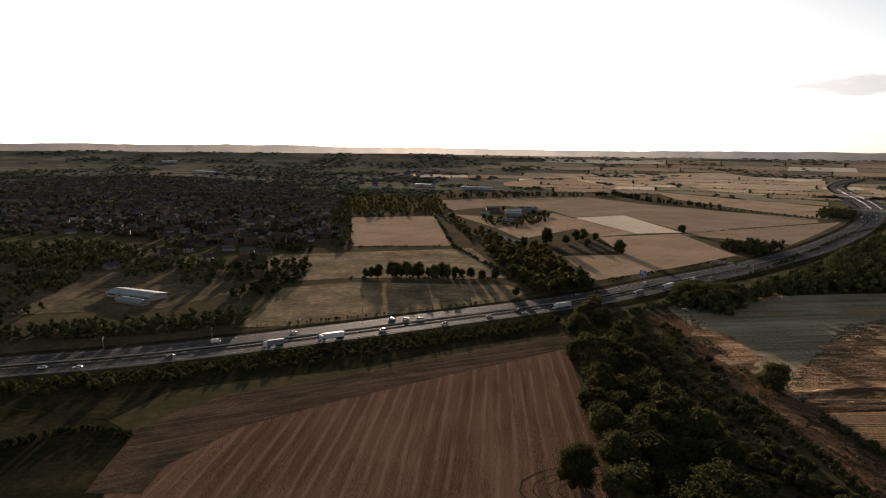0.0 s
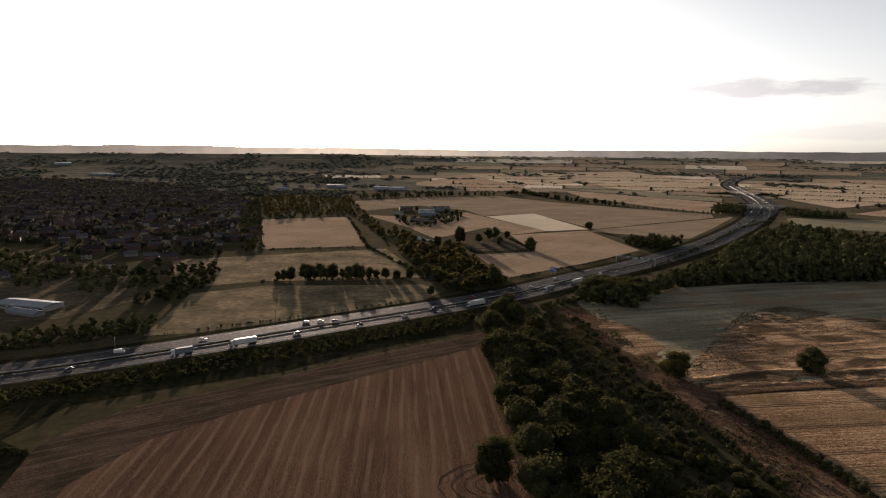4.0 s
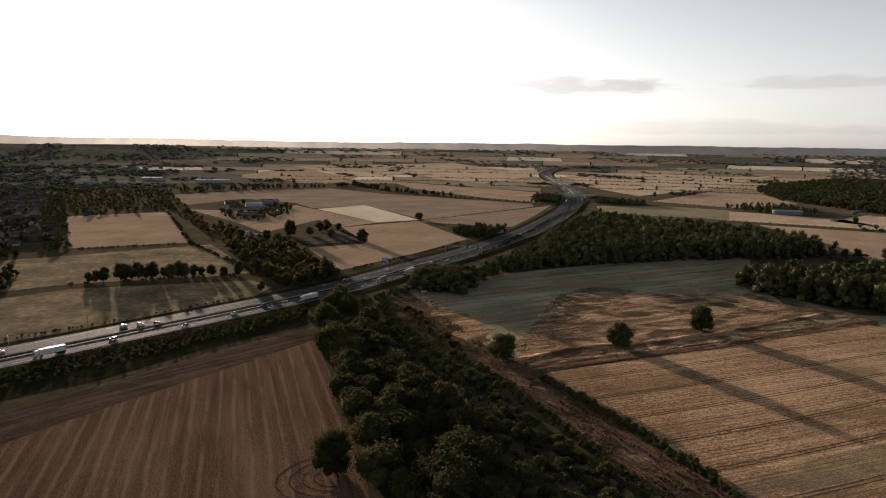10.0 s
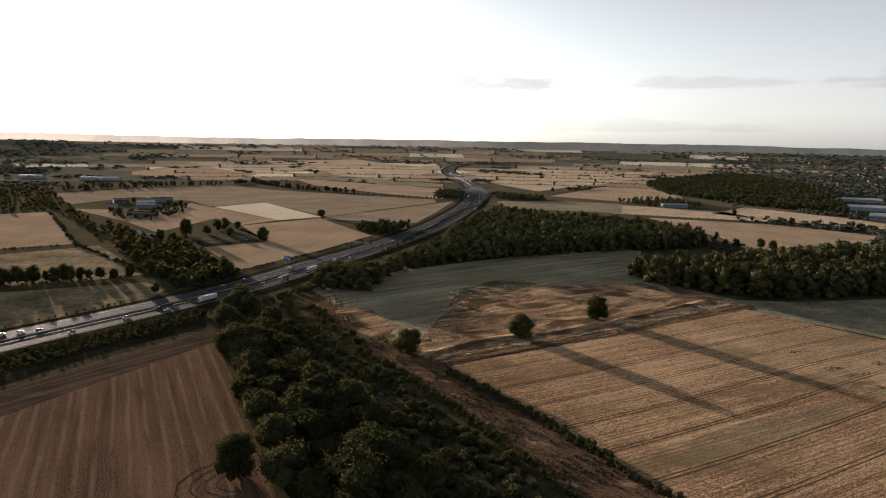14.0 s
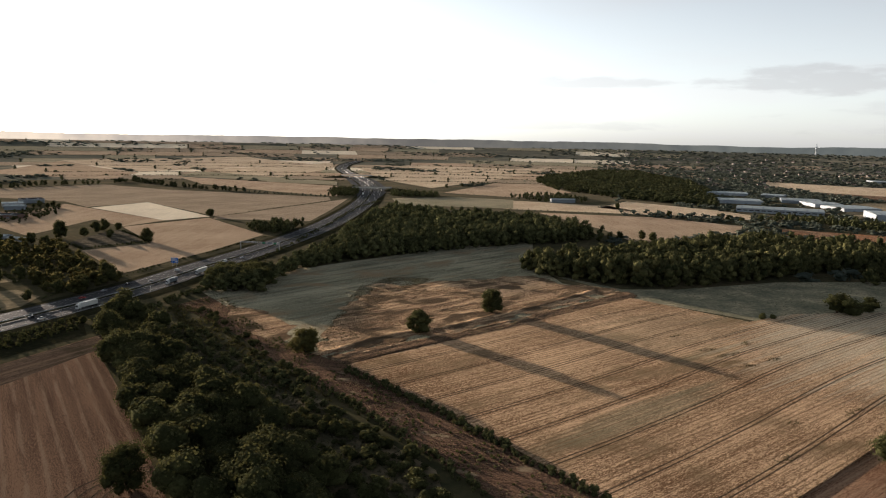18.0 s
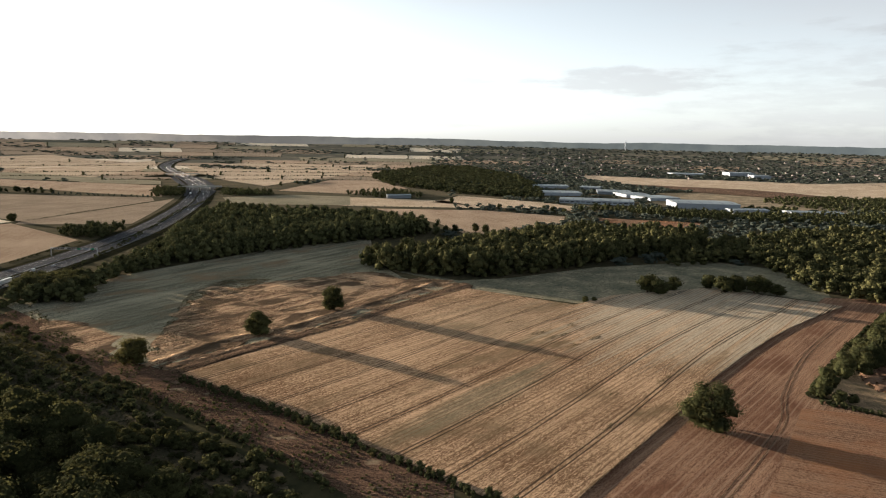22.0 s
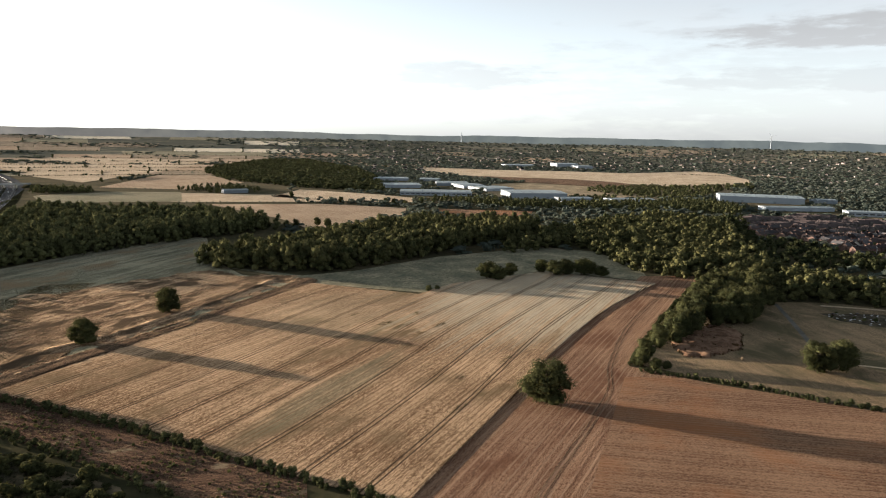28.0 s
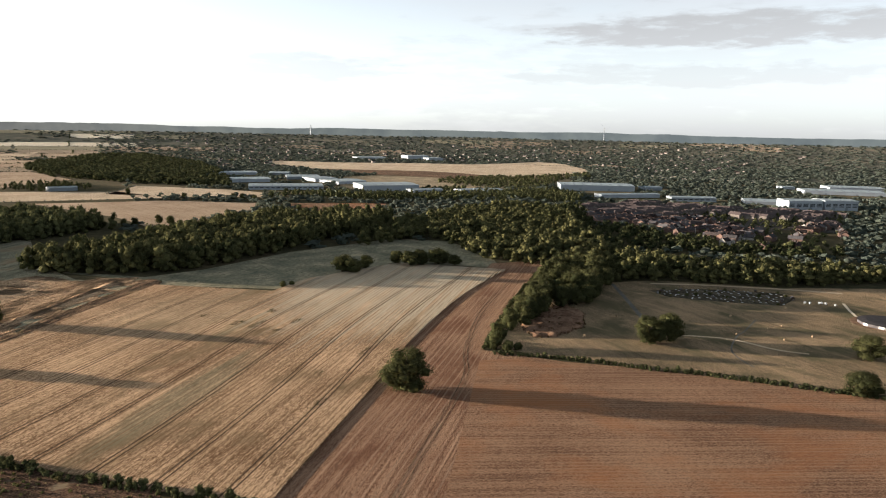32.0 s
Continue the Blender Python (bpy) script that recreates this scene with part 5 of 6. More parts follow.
def walls(w, d, h, rise):
    x, y = w / 2, d / 2
    V = [(-x, -y, -0.3), (x, -y, -0.3), (x, y, -0.3), (-x, y, -0.3), (-x, -y, h), (x, -y, h), (x, y, h), (-x, y, h), (-x, 0, h + rise - 0.3), (x, 0, h + rise - 0.3)]
    F = [(0, 1, 5, 4), (1, 2, 6, 9, 5), (2, 3, 7, 6), (3, 0, 4, 8, 7), (0, 3, 2, 1)]
    return V, F


def house_kind(w, d, h, rise, wall, roof, label):
    """Meshes of a pitched-roof house: walls, roof, chimney, windows, door."""
    wm = mesh_of("wall", *walls(w, d, h, rise), wall)
    rm = mesh_of("roof", *gable(w, d, h, rise), roof)
    bm = box_bm(w * 0.28, -0.35, h + rise * 0.5, w * 0.28 + 0.8, 0.35, h + rise + 1.0, 0.05)
    cm = bpy.data.meshes.new("chimney")
    bm.to_mesh(cm)
    bm.free()
    cm.materials.append(M["brick"])
    wins = []
    for sx in (-0.28, 0.28):
        for z in (1.0, 3.6):
            if z + 1.2 < h:
                for sy in (-1, 1):
                    wins.append((sx * w, sy * (d / 2 + 0.02), z))
    bm = box_bm(-0.7, -0.05, 0, 0.7, 0.05, 1.2, 0.02)
    pm = bpy.data.meshes.new("window")
    bm.to_mesh(pm)
    bm.free()
    pm.materials.append(M["glass"])
    return label, wm, rm, cm, wins, pm


def put_house(kind, x, y, turn, windows=False, label="", group="houses of the town"):
    lab, wm, rm, cm, wins, pm = kind
    ob = tagged(new("house"), label or lab, "house", group)
    ob.matrix_basis = pose(x, y, float(terrain(x, y)), 0, 0, turn)
    child("wall", wm, ob)
    child("roof", rm, ob)
    child("chimney", cm, ob)
    if windows:
        for p in wins:
            win = child("window", pm, ob, pose(*p))
            for z in (-0.06, 1.2):
                part("frame", box_bm(-0.78, -0.08, z, 0.78, 0.08, z + 0.07), M["white"], win)
    return ob


HOUSES = [house_kind(w, d, h, r, M[a], M[b], lab) for w, d, h, r, a, b, lab in (
    (10, 8, 5.2, 2.8, "brick", "roof_tile", "red brick house with a brown tiled roof"),
    (14, 8, 5.2, 2.6, "brick", "roof_slate", "brick semi-detached house with a slate roof"),
    (9, 7.5, 5.0, 3.0, "render_wall", "roof_tile", "pale rendered house with a tiled roof"),
    (18, 8, 5.2, 2.6, "brick", "roof_tile", "red brick terrace with a tiled roof"),
    (12, 9, 3.0, 2.8, "render_wall", "roof_slate", "low pale bungalow with a slate roof"))]


def town(pts, seed, rows_apart, gap, turn, singles, keep=0.85, label_group="houses of the town"):
    """Streets of houses inside pts: the nearest ones as things, the rest joined."""
    rr = random.Random(seed)
    places = []
    ca, sa = math.cos(radians(turn)), math.sin(radians(turn))
    cx, cy = sum(p[0] for p in pts) / len(pts), sum(p[1] for p in pts) / len(pts)
    R = max(math.hypot(p[0] - cx, p[1] - cy) for p in pts)
    v = -R
    while v < R:
        u = -R
        bend = rr.uniform(-25, 25)
        while u < R:
            vv = v + 10 * math.sin(u / 90 + v)
            x, y = cx + u * ca - vv * sa, cy + u * sa + vv * ca
            if inside(x, y, pts) and not inside(x, y, AIRFIELD) and rr.random() < keep and noise.noise(Vector((x / 130, y / 130, 9))) > -0.28:
                places.append((math.hypot(x, y), x + rr.uniform(-2, 2), y + rr.uniform(-2, 2), turn + rr.choice((0, 0, 90, 180)) + rr.uniform(-8, 8) + bend))
            u += gap * rr.uniform(0.9, 1.4)
        v += rows_apart * rr.uniform(0.85, 1.15)
    places.sort()
    for _, x, y, a in places[:singles]:
        put_house(rr.choice(HOUSES), x, y, a, False, group=label_group)
    Vw, Fw, Vr, Fr = [], [], [], []
    for _, x, y, a in places[singles:]:
        w, d, h = rr.uniform(9, 18), 8, 5.0
        m = pose(x, y, float(terrain(x, y)), 0, 0, a)
        for (V, F), (TV, TF) in ((walls(w, d, h, 2.7), (Vw, Fw)), (gable(w, d, h, 2.7), (Vr, Fr))):
            n = len(TV)
            TV += [tuple(m @ Vector(p)) for p in V]
            TF += [tuple(i + n for i in f) for f in F]
    if Vw:
        far = tagged(new("distant_houses"), "distant rows of brick houses with tiled roofs", "house", kind="stuff")
        child("wall", mesh_of("wall", Vw, Fw, M["far_wall"]), far)
        child("roof", mesh_of("roof", Vr, Fr, M["roof_tile"]), far)
    return len(places)


TOWN_L = [(-1135, 1778), (-1208, 2273), (-1059, 2439), (-751, 2285), (-417, 1936), (-224, 1488), (-119, 788), (-154, 766), (-187, 725), (-273, 730), (-351, 801), (-427, 847), (-529, 821)]
town(TOWN_L, 5, 38, 15, 20, 130, 0.7)
wood("town_trees", TOWN_L, "dark garden trees between houses", 12.5, (0.7, 1.35), (0.8, 1.25), CLUMP, M["leaf_town"], 71, 0.9, 0.02, 42.0)
ESTATE = [(1067, 37), (1164, -55), (1119, -164), (1114, -247), (1092, -330), (889, -272), (901, -207), (770, -137), (806, -83), (885, -38), (878, 12)]
field("estate_streets", ESTATE, M["street"], "grey streets and gardens of an estate", 0.1)
wood("garden_bushes", ESTATE, "garden bushes among the houses", 10, (0.35, 0.75), (0.7, 1.0), CLUMP, M["leaf_wood"], 78, 0.6)
town(ESTATE, 6, 14, 8.8, -35, 170, 0.97, "houses of the estate")
ESTATE2 = [(815, -104), (884, -169), (904, -277), (749, -232), (725, -175), (738, -114)]
town(ESTATE2, 8, 28, 14, -20, 60, 0.8, "houses of the estate")
wood("town_trees", [(864, -59), (1049, -155), (1070, -323), (728, -227), (712, -122), (768, -80)], "garden trees among the houses of the estate", 15, (0.5, 0.95), (0.7, 1.0), FARTREE, M["leaf_wood"], 72, 0.55)
wood("town_trees", [(-466, 722), (-390, 773), (-255, 681), (-201, 635), (-171, 554), (-203, 540), (-233, 570), (-288, 567), (-286, 503), (-309, 473)], "dark trees and scrub round scattered houses", 8.5, (0.5, 1.05), (0.7, 1.1), MID, seed=73, keep=0.85, clump=-0.12)
wood("town_trees", [(-309, 473), (-261, 459), (-220, 437), (-179, 445), (-159, 473), (-147, 460), (-170, 422), (-263, 401)], "low dark scrub in a pasture", 8.0, (0.35, 0.65), (0.6, 0.9), MID, seed=79, keep=0.8, clump=0.08)
wood("town_trees", [(-241, 1520), (-200, 1492), (-101, 762), (-123, 751)], "dark tall trees beside a field", 11, (0.6, 1.0), (0.6, 0.85), seed=74, keep=0.75)
wood("town_trees", [(-186, 746), (-134, 729), (-112, 558), (-129, 512), (-156, 491), (-192, 605)], "dark trees at the edge of town", 9, (0.5, 0.95), (0.7, 1.05), seed=75, keep=0.85, clump=0.0)
wood("tree_strip", [(-215, 1618), (-19, 1557), (47, 864), (60, 594), (42, 765), (13, 989), (-14, 1156), (-148, 1111)], "belt of olive trees along a lane", 13, (0.6, 1.05), (0.6, 0.9), mat=M["leaf_olive"], seed=76, keep=0.55)
for (x, y), k, a, lab in zip([(-224, 654), (-264, 712), (-296, 611), (-273, 676), (-199, 698), (-180, 695)], (2, 2, 4, 0, 1, 1), (15, 15, 60, 10, 12, 14),
                             ("white rendered house with many windows", "white rendered two-storey house", "pale bungalow among trees", "brick house among trees", "brick house at the town's edge", "brick house at the town's edge")):
    put_house(HOUSES[k], x, y, a, True, lab)


def shed(p0, p1, depth, h, wall, roof, label, rise=1.2, bands=1, doors=2, name="industrial_shed"):
    """A long low building whose front runs from p0 to p1, the back lying away from the eye."""
    p0, p1 = Vector((*p0, 0)), Vector((*p1, 0))
    w = (p1 - p0).length
    a = math.atan2(p1.y - p0.y, p1.x - p0.x)
    mid = (p0 + p1) / 2
    back_dir = Vector((-math.sin(a), math.cos(a), 0))
    if back_dir.dot(mid) < 0:
        back_dir = -back_dir
        a += math.pi
    c = mid + back_dir * depth / 2
    BUILT.append((c.x, c.y, max(w, depth) * 0.5 + 14))
    front = mid * 0.985
    BUILT.append((front.x, front.y, w * 0.45 + 5))
    ob = tagged(new(name), label, "building")
    ob.matrix_basis = pose(c.x, c.y, float(terrain(c.x, c.y)), 0, 0, math.degrees(a))
    part("wall", box_bm(-w / 2, -depth / 2, -0.5, w / 2, depth / 2, h), wall, ob)
    child("roof", mesh_of("roof", *gable(w, depth, h + 0.2, rise, 0.5), roof), ob)
    part("eaves_trim", box_bm(-w / 2 - 0.6, -depth / 2 - 0.65, h - 0.7, w / 2 + 0.6, -depth / 2 - 0.4, h + 0.1), M["cladding"], ob)
    n = max(2, int(w / 16))
    for i in range(n):
        x, k = -w / 2 + (i + 0.5) * w / n, (rise + 0.15) / (depth / 2 + 0.5)
        zs = [h + 0.05 + k * (depth / 2 + 0.5 - d) + 0.1 for d in (depth * 0.44, depth * 0.08)]
        bm = bmesh.new()
        vs = [bm.verts.new((x + sx, -d, z + up)) for up in (-0.15, 0.02) for sx, d, z in ((-0.8, depth * 0.44, zs[0]), (0.8, depth * 0.44, zs[0]), (0.8, depth * 0.08, zs[1]), (-0.8, depth * 0.08, zs[1]))]
        for f in ((4, 5, 6, 7), (0, 1, 5, 4), (1, 2, 6, 5), (2, 3, 7, 6), (3, 0, 4, 7)):
            bm.faces.new([vs[q] for q in f])
        part("rooflight", bm, M["cladding_grey"], ob)
    y = -depth / 2 - 0.06
    for b in range(bands):
        z = h * (0.35 + 0.4 * b / max(bands, 1)) if bands > 1 else h * 0.42
        n = max(3, int(w / 9))
        for i in range(n):
            x = -w / 2 + (i + 0.5) * w / n
            part("window", box_bm(x - w / n * 0.36, y, z, x + w / n * 0.36, y + 0.12, z + (1.1 if bands > 1 else min(2.0, h * 0.22))), M["glass"], ob)
    for i in range(doors):
        x = -w / 2 + (i + 0.7) * w / (doors + 0.6)
        part("loading_door", box_bm(x - 2.2, y - 0.02, 0, x + 2.2, y + 0.1, min(4.5, h * 0.36)), M["cladding_grey"], ob)
    return ob


for pts, dp, h, wl_, rf, bands, lab in (
        ([(1114, 623), (1174, 505)], 45, 10, "cladding", "roof_sheet", 1, "long white office and warehouse block"),
        ([(1243, 741), (1299, 674)], 50, 9, "cladding", "roof_sheet", 0, "long low white warehouse"),
        ([(1427, 879), (1484, 806)], 45, 8, "cladding", "roof_sheet", 0, "long low pale warehouse"),
        ([(1487, 780), (1501, 736)], 40, 8, "cladding_grey", "roof_sheet", 0, "grey clad warehouse with pale roof"),
        ([(1379, 678), (1414, 617)], 50, 9, "cladding_grey", "roof_sheet", 0, "pale green-grey warehouse with sheet roof"),
        ([(1342, 596), (1381, 562)], 50, 9, "cladding", "roof_sheet", 0, "white warehouse with pale sheet roof"),
        ([(1302, 528), (1360, 491)], 50, 8, "cladding", "roof_sheet", 0, "white warehouse with pale sheet roof"),
        ([(1176, 429), (1235, 341)], 60, 15, "cladding", "roof_sheet", 0, "large white warehouse with pale roof"),
        ([(1174, 334), (1216, 290)], 30, 6, "cladding", "roof_sheet", 0, "low white industrial unit with pale roof"),
        ([(1213, 255), (1242, 223)], 30, 6, "cladding", "roof_sheet", 0, "low white industrial unit with pale roof"),
        ([(1231, 218), (1260, 188)], 30, 6, "cladding", "roof_sheet", 0, "low white industrial unit with pale roof"),
        ([(1376, 91), (1400, -50)], 55, 16, "cladding", "roof_sheet", 0, "very long white warehouse with an arched look"),
        ([(1233, 10), (1293, -91)], 25, 6, "cladding", "roof_sheet", 0, "low white industrial unit with pale roof"),
        ([(1443, -72), (1459, -105)], 30, 7, "cladding_grey", "roof_sheet", 0, "grey clad warehouse with pale roof"),
        ([(1227, -106), (1244, -180)], 30, 7, "cladding", "roof_sheet", 1, "pale works building with windows"),
        ([(1236, -223), (1232, -285)], 40, 8, "cladding_grey", "roof_sheet", 0, "grey works building with pale roof"),
        ([(1163, -275), (1176, -326)], 30, 14, "cladding", "roof_sheet", 3, "white office block with rows of windows"),
        ([(1178, -330), (1190, -380)], 30, 15, "cladding", "roof_sheet", 3, "white office block with rows of windows"),
        ([(1518, -382), (1515, -528)], 50, 10, "cladding", "roof_sheet", 0, "long pale warehouse with sheet roof"),
        ([(1659, -467), (1663, -577)], 50, 9, "cladding", "roof_sheet", 0, "long pale warehouse with sheet roof"),
        ([(1625, -364), (1629, -390)], 25, 8, "cladding", "roof_sheet", 0, "small pale warehouse with sheet roof"),
        ([(2512, 743), (2560, 676)], 60, 22, "cladding", "roof_sheet", 0, "large distant white hangar"),
        ([(2470, 652), (2503, 606)], 60, 16, "cladding", "roof_sheet", 0, "distant white hangar on the airfield"),
        ([(2440, 915), (2506, 827)], 60, 10, "cladding", "roof_sheet", 0, "distant pale sheds on the airfield"),
        ([(-245, 496), (-207, 479)], 17, 3.6, "render_wall", "cladding_grey", 1, "pale stable block with a grey sheet roof"),
        ([(-230, 478), (-207, 465)], 8, 2.6, "render_wall", "cladding_grey", 0, "low lean-to with a grey roof"),
        ([(77, 1234), (100, 1234)], 18, 9, "brick", "roof_slate", 0, "farm barn with a slate roof"),
        ([(106, 1185), (133, 1183)], 18, 8, "render_wall", "roof_sheet", 0, "pale farm building with sheet roof"),
        ([(104, 1142), (127, 1132)], 14, 6, "cladding_grey", "roof_sheet", 0, "grey farm shed with sheet roof"),
        ([(139, 1233), (168, 1237)], 22, 9, "cladding_grey", "roof_slate", 0, "dark grey barn with slate roof"),
        ([(61, 1152), (73, 1147)], 14, 7, "render_wall", "roof_tile", 0, "white farmhouse with tiled roof"),
        ([(81, 1048), (106, 1019)], 14, 5, "brick", "roof_slate", 0, "low brick farm building"),
        ([(61, 837), (74, 823)], 10, 4, "cladding", "roof_sheet", 0, "low white building beside trees"),
        ([(73, 814), (87, 796)], 8, 3.5, "cladding", "roof_sheet", 0, "low white building beside trees"),
        ([(940, 885), (976, 861)], 18, 6, "cladding_grey", "roof_sheet", 0, "grey farm shed among trees"),
        ([(-207, 1867), (-179, 1848)], 10, 6, "cladding", "roof_sheet", 0, "sunlit pale works roof"),
        ([(45, 1890), (124, 1856)], 30, 7, "cladding", "roof_sheet", 0, "distant pale works building"),
        ([(-85, 1999), (-38, 1980)], 30, 7, "cladding", "roof_sheet", 0, "distant pale works building"),
        ([(-976, 2715), (-888, 2685)], 40, 9, "cladding", "roof_sheet", 0, "distant pale hall with a wide roof"),
        ([(-1321, 3279), (-1262, 3305)], 60, 12, "cladding", "roof_sheet", 0, "distant white warehouse behind the town")):
    shed(pts[0], pts[1], dp * (1.35 if h > 7 else 1), h if h < 8 or bands == 3 else h * 0.68, M[wl_], M[rf], lab, bands=bands, doors=0 if h < 5 else 2)

# ---- on and beside the motorway ----
def road_at(x, y):
    """Index of the road sample nearest to a place."""
    return min(range(len(ROAD)), key=lambda i: (ROAD[i][0] - x) ** 2 + (ROAD[i][1] - y) ** 2)


def road_pose(i, off, back=False):
    a, b = ROAD[max(i - 1, 0)], ROAD[min(i + 1, len(ROAD) - 1)]
    ang = math.atan2(b[1] - a[1], b[0] - a[0])
    x, y = ROAD[i][0] - math.sin(ang) * off, ROAD[i][1] + math.cos(ang) * off
    return pose(x, y, float(terrain(x, y)) + 0.36, 0, 0, math.degrees(ang) + (180 if back else 0))


def profile_bm(prof, half, tuck=0.0, belt=99.0, bevel=0.06):
    """A body from a side view (x, z), half wide, drawn in by tuck above the belt."""
    bm = bmesh.new()
    rings = []
    for s in (-1, 1):
        rings.append([bm.verts.new((x, s * (half - (tuck if z > belt else 0)), z)) for x, z in prof])
    n = len(prof)
    bm.faces.new(rings[0])
    bm.faces.new(rings[1][::-1])
    for i in range(n):
        j = (i + 1) % n
        bm.faces.new((rings[0][j], rings[0][i], rings[1][i], rings[1][j]))
    bmesh.ops.recalc_face_normals(bm, faces=bm.faces[:])
    if bevel:
        bmesh.ops.bevel(bm, geom=bm.edges[:], offset=bevel, segments=1, affect="EDGES")
    return bm


def wheel_bm(r, w):
    return cyl_bm(r, r, w, 12, Matrix.Rotation(radians(90), 4, "X"))


def put_in(ob, name, bm, mat, place=None, label=""):
    p = part(name, bm, mat, ob, label)
    if place:
        p.location = place
    return p


def car_kind(paint, label, van=False):
    ob = tagged(new("van" if van else "car"), label, "van" if van else "car", "vehicles on the motorway")
    if van:
        put_in(ob, "body", profile_bm([(-2.6, 0.35), (2.5, 0.35), (2.6, 0.9), (2.2, 1.15), (1.5, 1.95), (1.2, 2.15), (-2.5, 2.15), (-2.6, 2.0)], 0.95, 0.12, 1.3), paint)
        put_in(ob, "windscreen", profile_bm([(2.28, 1.15), (1.62, 1.93), (1.58, 1.88), (2.2, 1.12)], 0.8, 0.05, 1.3, 0.0), M["glass"])
        ax = (1.7, -1.6)
    else:
        put_in(ob, "body", profile_bm([(-2.15, 0.3), (2.15, 0.3), (2.2, 0.62), (2.0, 0.78), (0.95, 0.92), (-1.9, 0.95), (-2.2, 0.85), (-2.2, 0.5)], 0.9, 0.05, 0.8), paint)
        put_in(ob, "cabin_glass", profile_bm([(0.98, 0.9), (0.25, 1.36), (-1.15, 1.38), (-1.85, 0.93)], 0.82, 0.14, 1.2, 0.03), M["glass"])
        put_in(ob, "roof", profile_bm([(0.22, 1.36), (0.1, 1.44), (-1.05, 1.45), (-1.2, 1.37)], 0.69, 0.0, 99, 0.02), paint)
        ax = (1.35, -1.35)
    for x in ax:
        for y in (-0.82, 0.82):
            wheel = put_in(ob, "wheel", wheel_bm(0.32, 0.2), M["tyre"], (x, y, 0.32))
            part("rim", wheel_bm(0.19, 0.23), M["silver"], wheel)
    for y in (-0.65, 0.65):
        put_in(ob, "headlight", box_bm(2.1, y - 0.18, 0.6, 2.24 if not van else 2.6, y + 0.18, 0.74, 0.02), M["glass"])
        put_in(ob, "tail_light", box_bm(-2.26 if not van else -2.65, y - 0.15, 0.65, -2.1, y + 0.15, 0.82, 0.02), M["red"])
    return ob


def lorry_kind(paint, box_paint, label, long=12.5):
    ob = tagged(new("lorry"), label, "lorry", "vehicles on the motorway")
    f = long / 2 + 2.2
    put_in(ob, "cab", profile_bm([(f - 2.2, 0.6), (f, 0.6), (f + 0.05, 1.4), (f - 0.25, 2.9), (f - 0.8, 3.5), (f - 2.2, 3.6)], 1.22, 0.08, 2.5, 0.08), paint)
    put_in(ob, "windscreen", profile_bm([(f + 0.06, 1.55), (f - 0.2, 2.75), (f - 0.3, 2.72), (f - 0.06, 1.52)], 1.05, 0, 99, 0.0), M["glass"])
    put_in(ob, "trailer", box_bm(-long / 2 - 0.5, -1.25, 1.15, f - 2.6, 1.25, 4.0, 0.05), box_paint)
    put_in(ob, "chassis", box_bm(-long / 2, -0.5, 0.75, f - 0.6, 0.5, 1.15), M["black"])
    put_in(ob, "bumper", box_bm(f - 0.2, -1.2, 0.4, f + 0.12, 1.2, 0.9, 0.04), M["steel"])
    for x in (f - 0.9, f - 3.6, -long / 2 + 0.6, -long / 2 + 1.9, -long / 2 + 3.2):
        for y in (-1.05, 1.05):
            put_in(ob, "wheel", wheel_bm(0.5, 0.35), M["tyre"], (x, y, 0.5))
    return ob


CARS = [car_kind(M["white"], "white hatchback car on the motorway"), car_kind(M["silver"], "silver saloon car on the motorway"), car_kind(M["black"], "black saloon car on the motorway"),
        car_kind(M["navy"], "dark blue car on the motorway"), car_kind(M["red"], "red hatchback car on the motorway"), car_kind(M["white"], "white panel van on the motorway", True)]
LORRIES = [lorry_kind(M["white"], M["white"], "white articulated lorry on the motorway"), lorry_kind(M["navy"], M["cladding_grey"], "dark cab lorry with a pale trailer"),
           lorry_kind(M["white"], M["cladding_grey"], "white cab lorry with a grey trailer", 9.0)]
used = set()
drive = []
for (x, y), k, off in zip([(-200, 328), (-179, 333), (-139, 354), (-128, 384), (-87, 404), (-64, 400), (-38, 413), (-28, 431), (34, 446), (51, 462), (99, 526), (165, 575), (-23, 436), (-13, 441), (-2, 426), (-44, 397), (93, 496), (145, 530), (171, 570), (120, 532), (52, 455), (212, 595), (234, 596),
                           (512, 900), (557, 959), (623, 1053), (683, 1136), (757, 1234), (815, 1310), (924, 1564), (1024, 1763), (1160, 2028), (679, 1102), (825, 1307), (839, 1405), (700, 1120), (720, 1160), (745, 1200), (760, 1222), (800, 1290), (830, 1340), (850, 1375), (880, 1430), (905, 1480), (930, 1520), (960, 1580), (985, 1640), (640, 1030), (655, 1052), (610, 990), (560, 930)],
                          (0, 1, 2, 5, 0, 2, 3, 1, 0, 2, 1, 5, 0, 3, 2, 1, 4, 0, 1, 2, 0, 5, 1, 2, 0, 1, 3, 0, 5, 0, 1, 2, 0, 1, 0, 0, 5, 1, 0, 1, 0, 5, 0, 1, 0, 2, 0, 1, 0, 3, 0),
                          (-9, -13, -9, 9, 9, -5, -9, 13, -9, -5, 13, 9, 9, 5, -13, -9, 9, 5, -9, 13, -13, -5, -9, 5, 9, -9, 13, -5, -13, 9, 5, -9, -13, 13, -9, 9, -9, 5, -13, 13, -5, 9, -9, 13, -9, 5, -13, 9, -5, 13, -9)):
    drive.append((road_at(x, y), off, k, "car"))
for (x, y), k, off in zip([(-163, 340), (-95, 375), (-5, 416), (150, 524), (-65, 384), (86, 475), (708, 1167), (988, 1691), (184, 553)], (1, 2, 0, 2, 0, 0, 0, 1, 0), (-13, -13, -13, -13, -13.2, -13, 13, -13, -13)):
    drive.append((road_at(x, y), off, k, "lorry"))
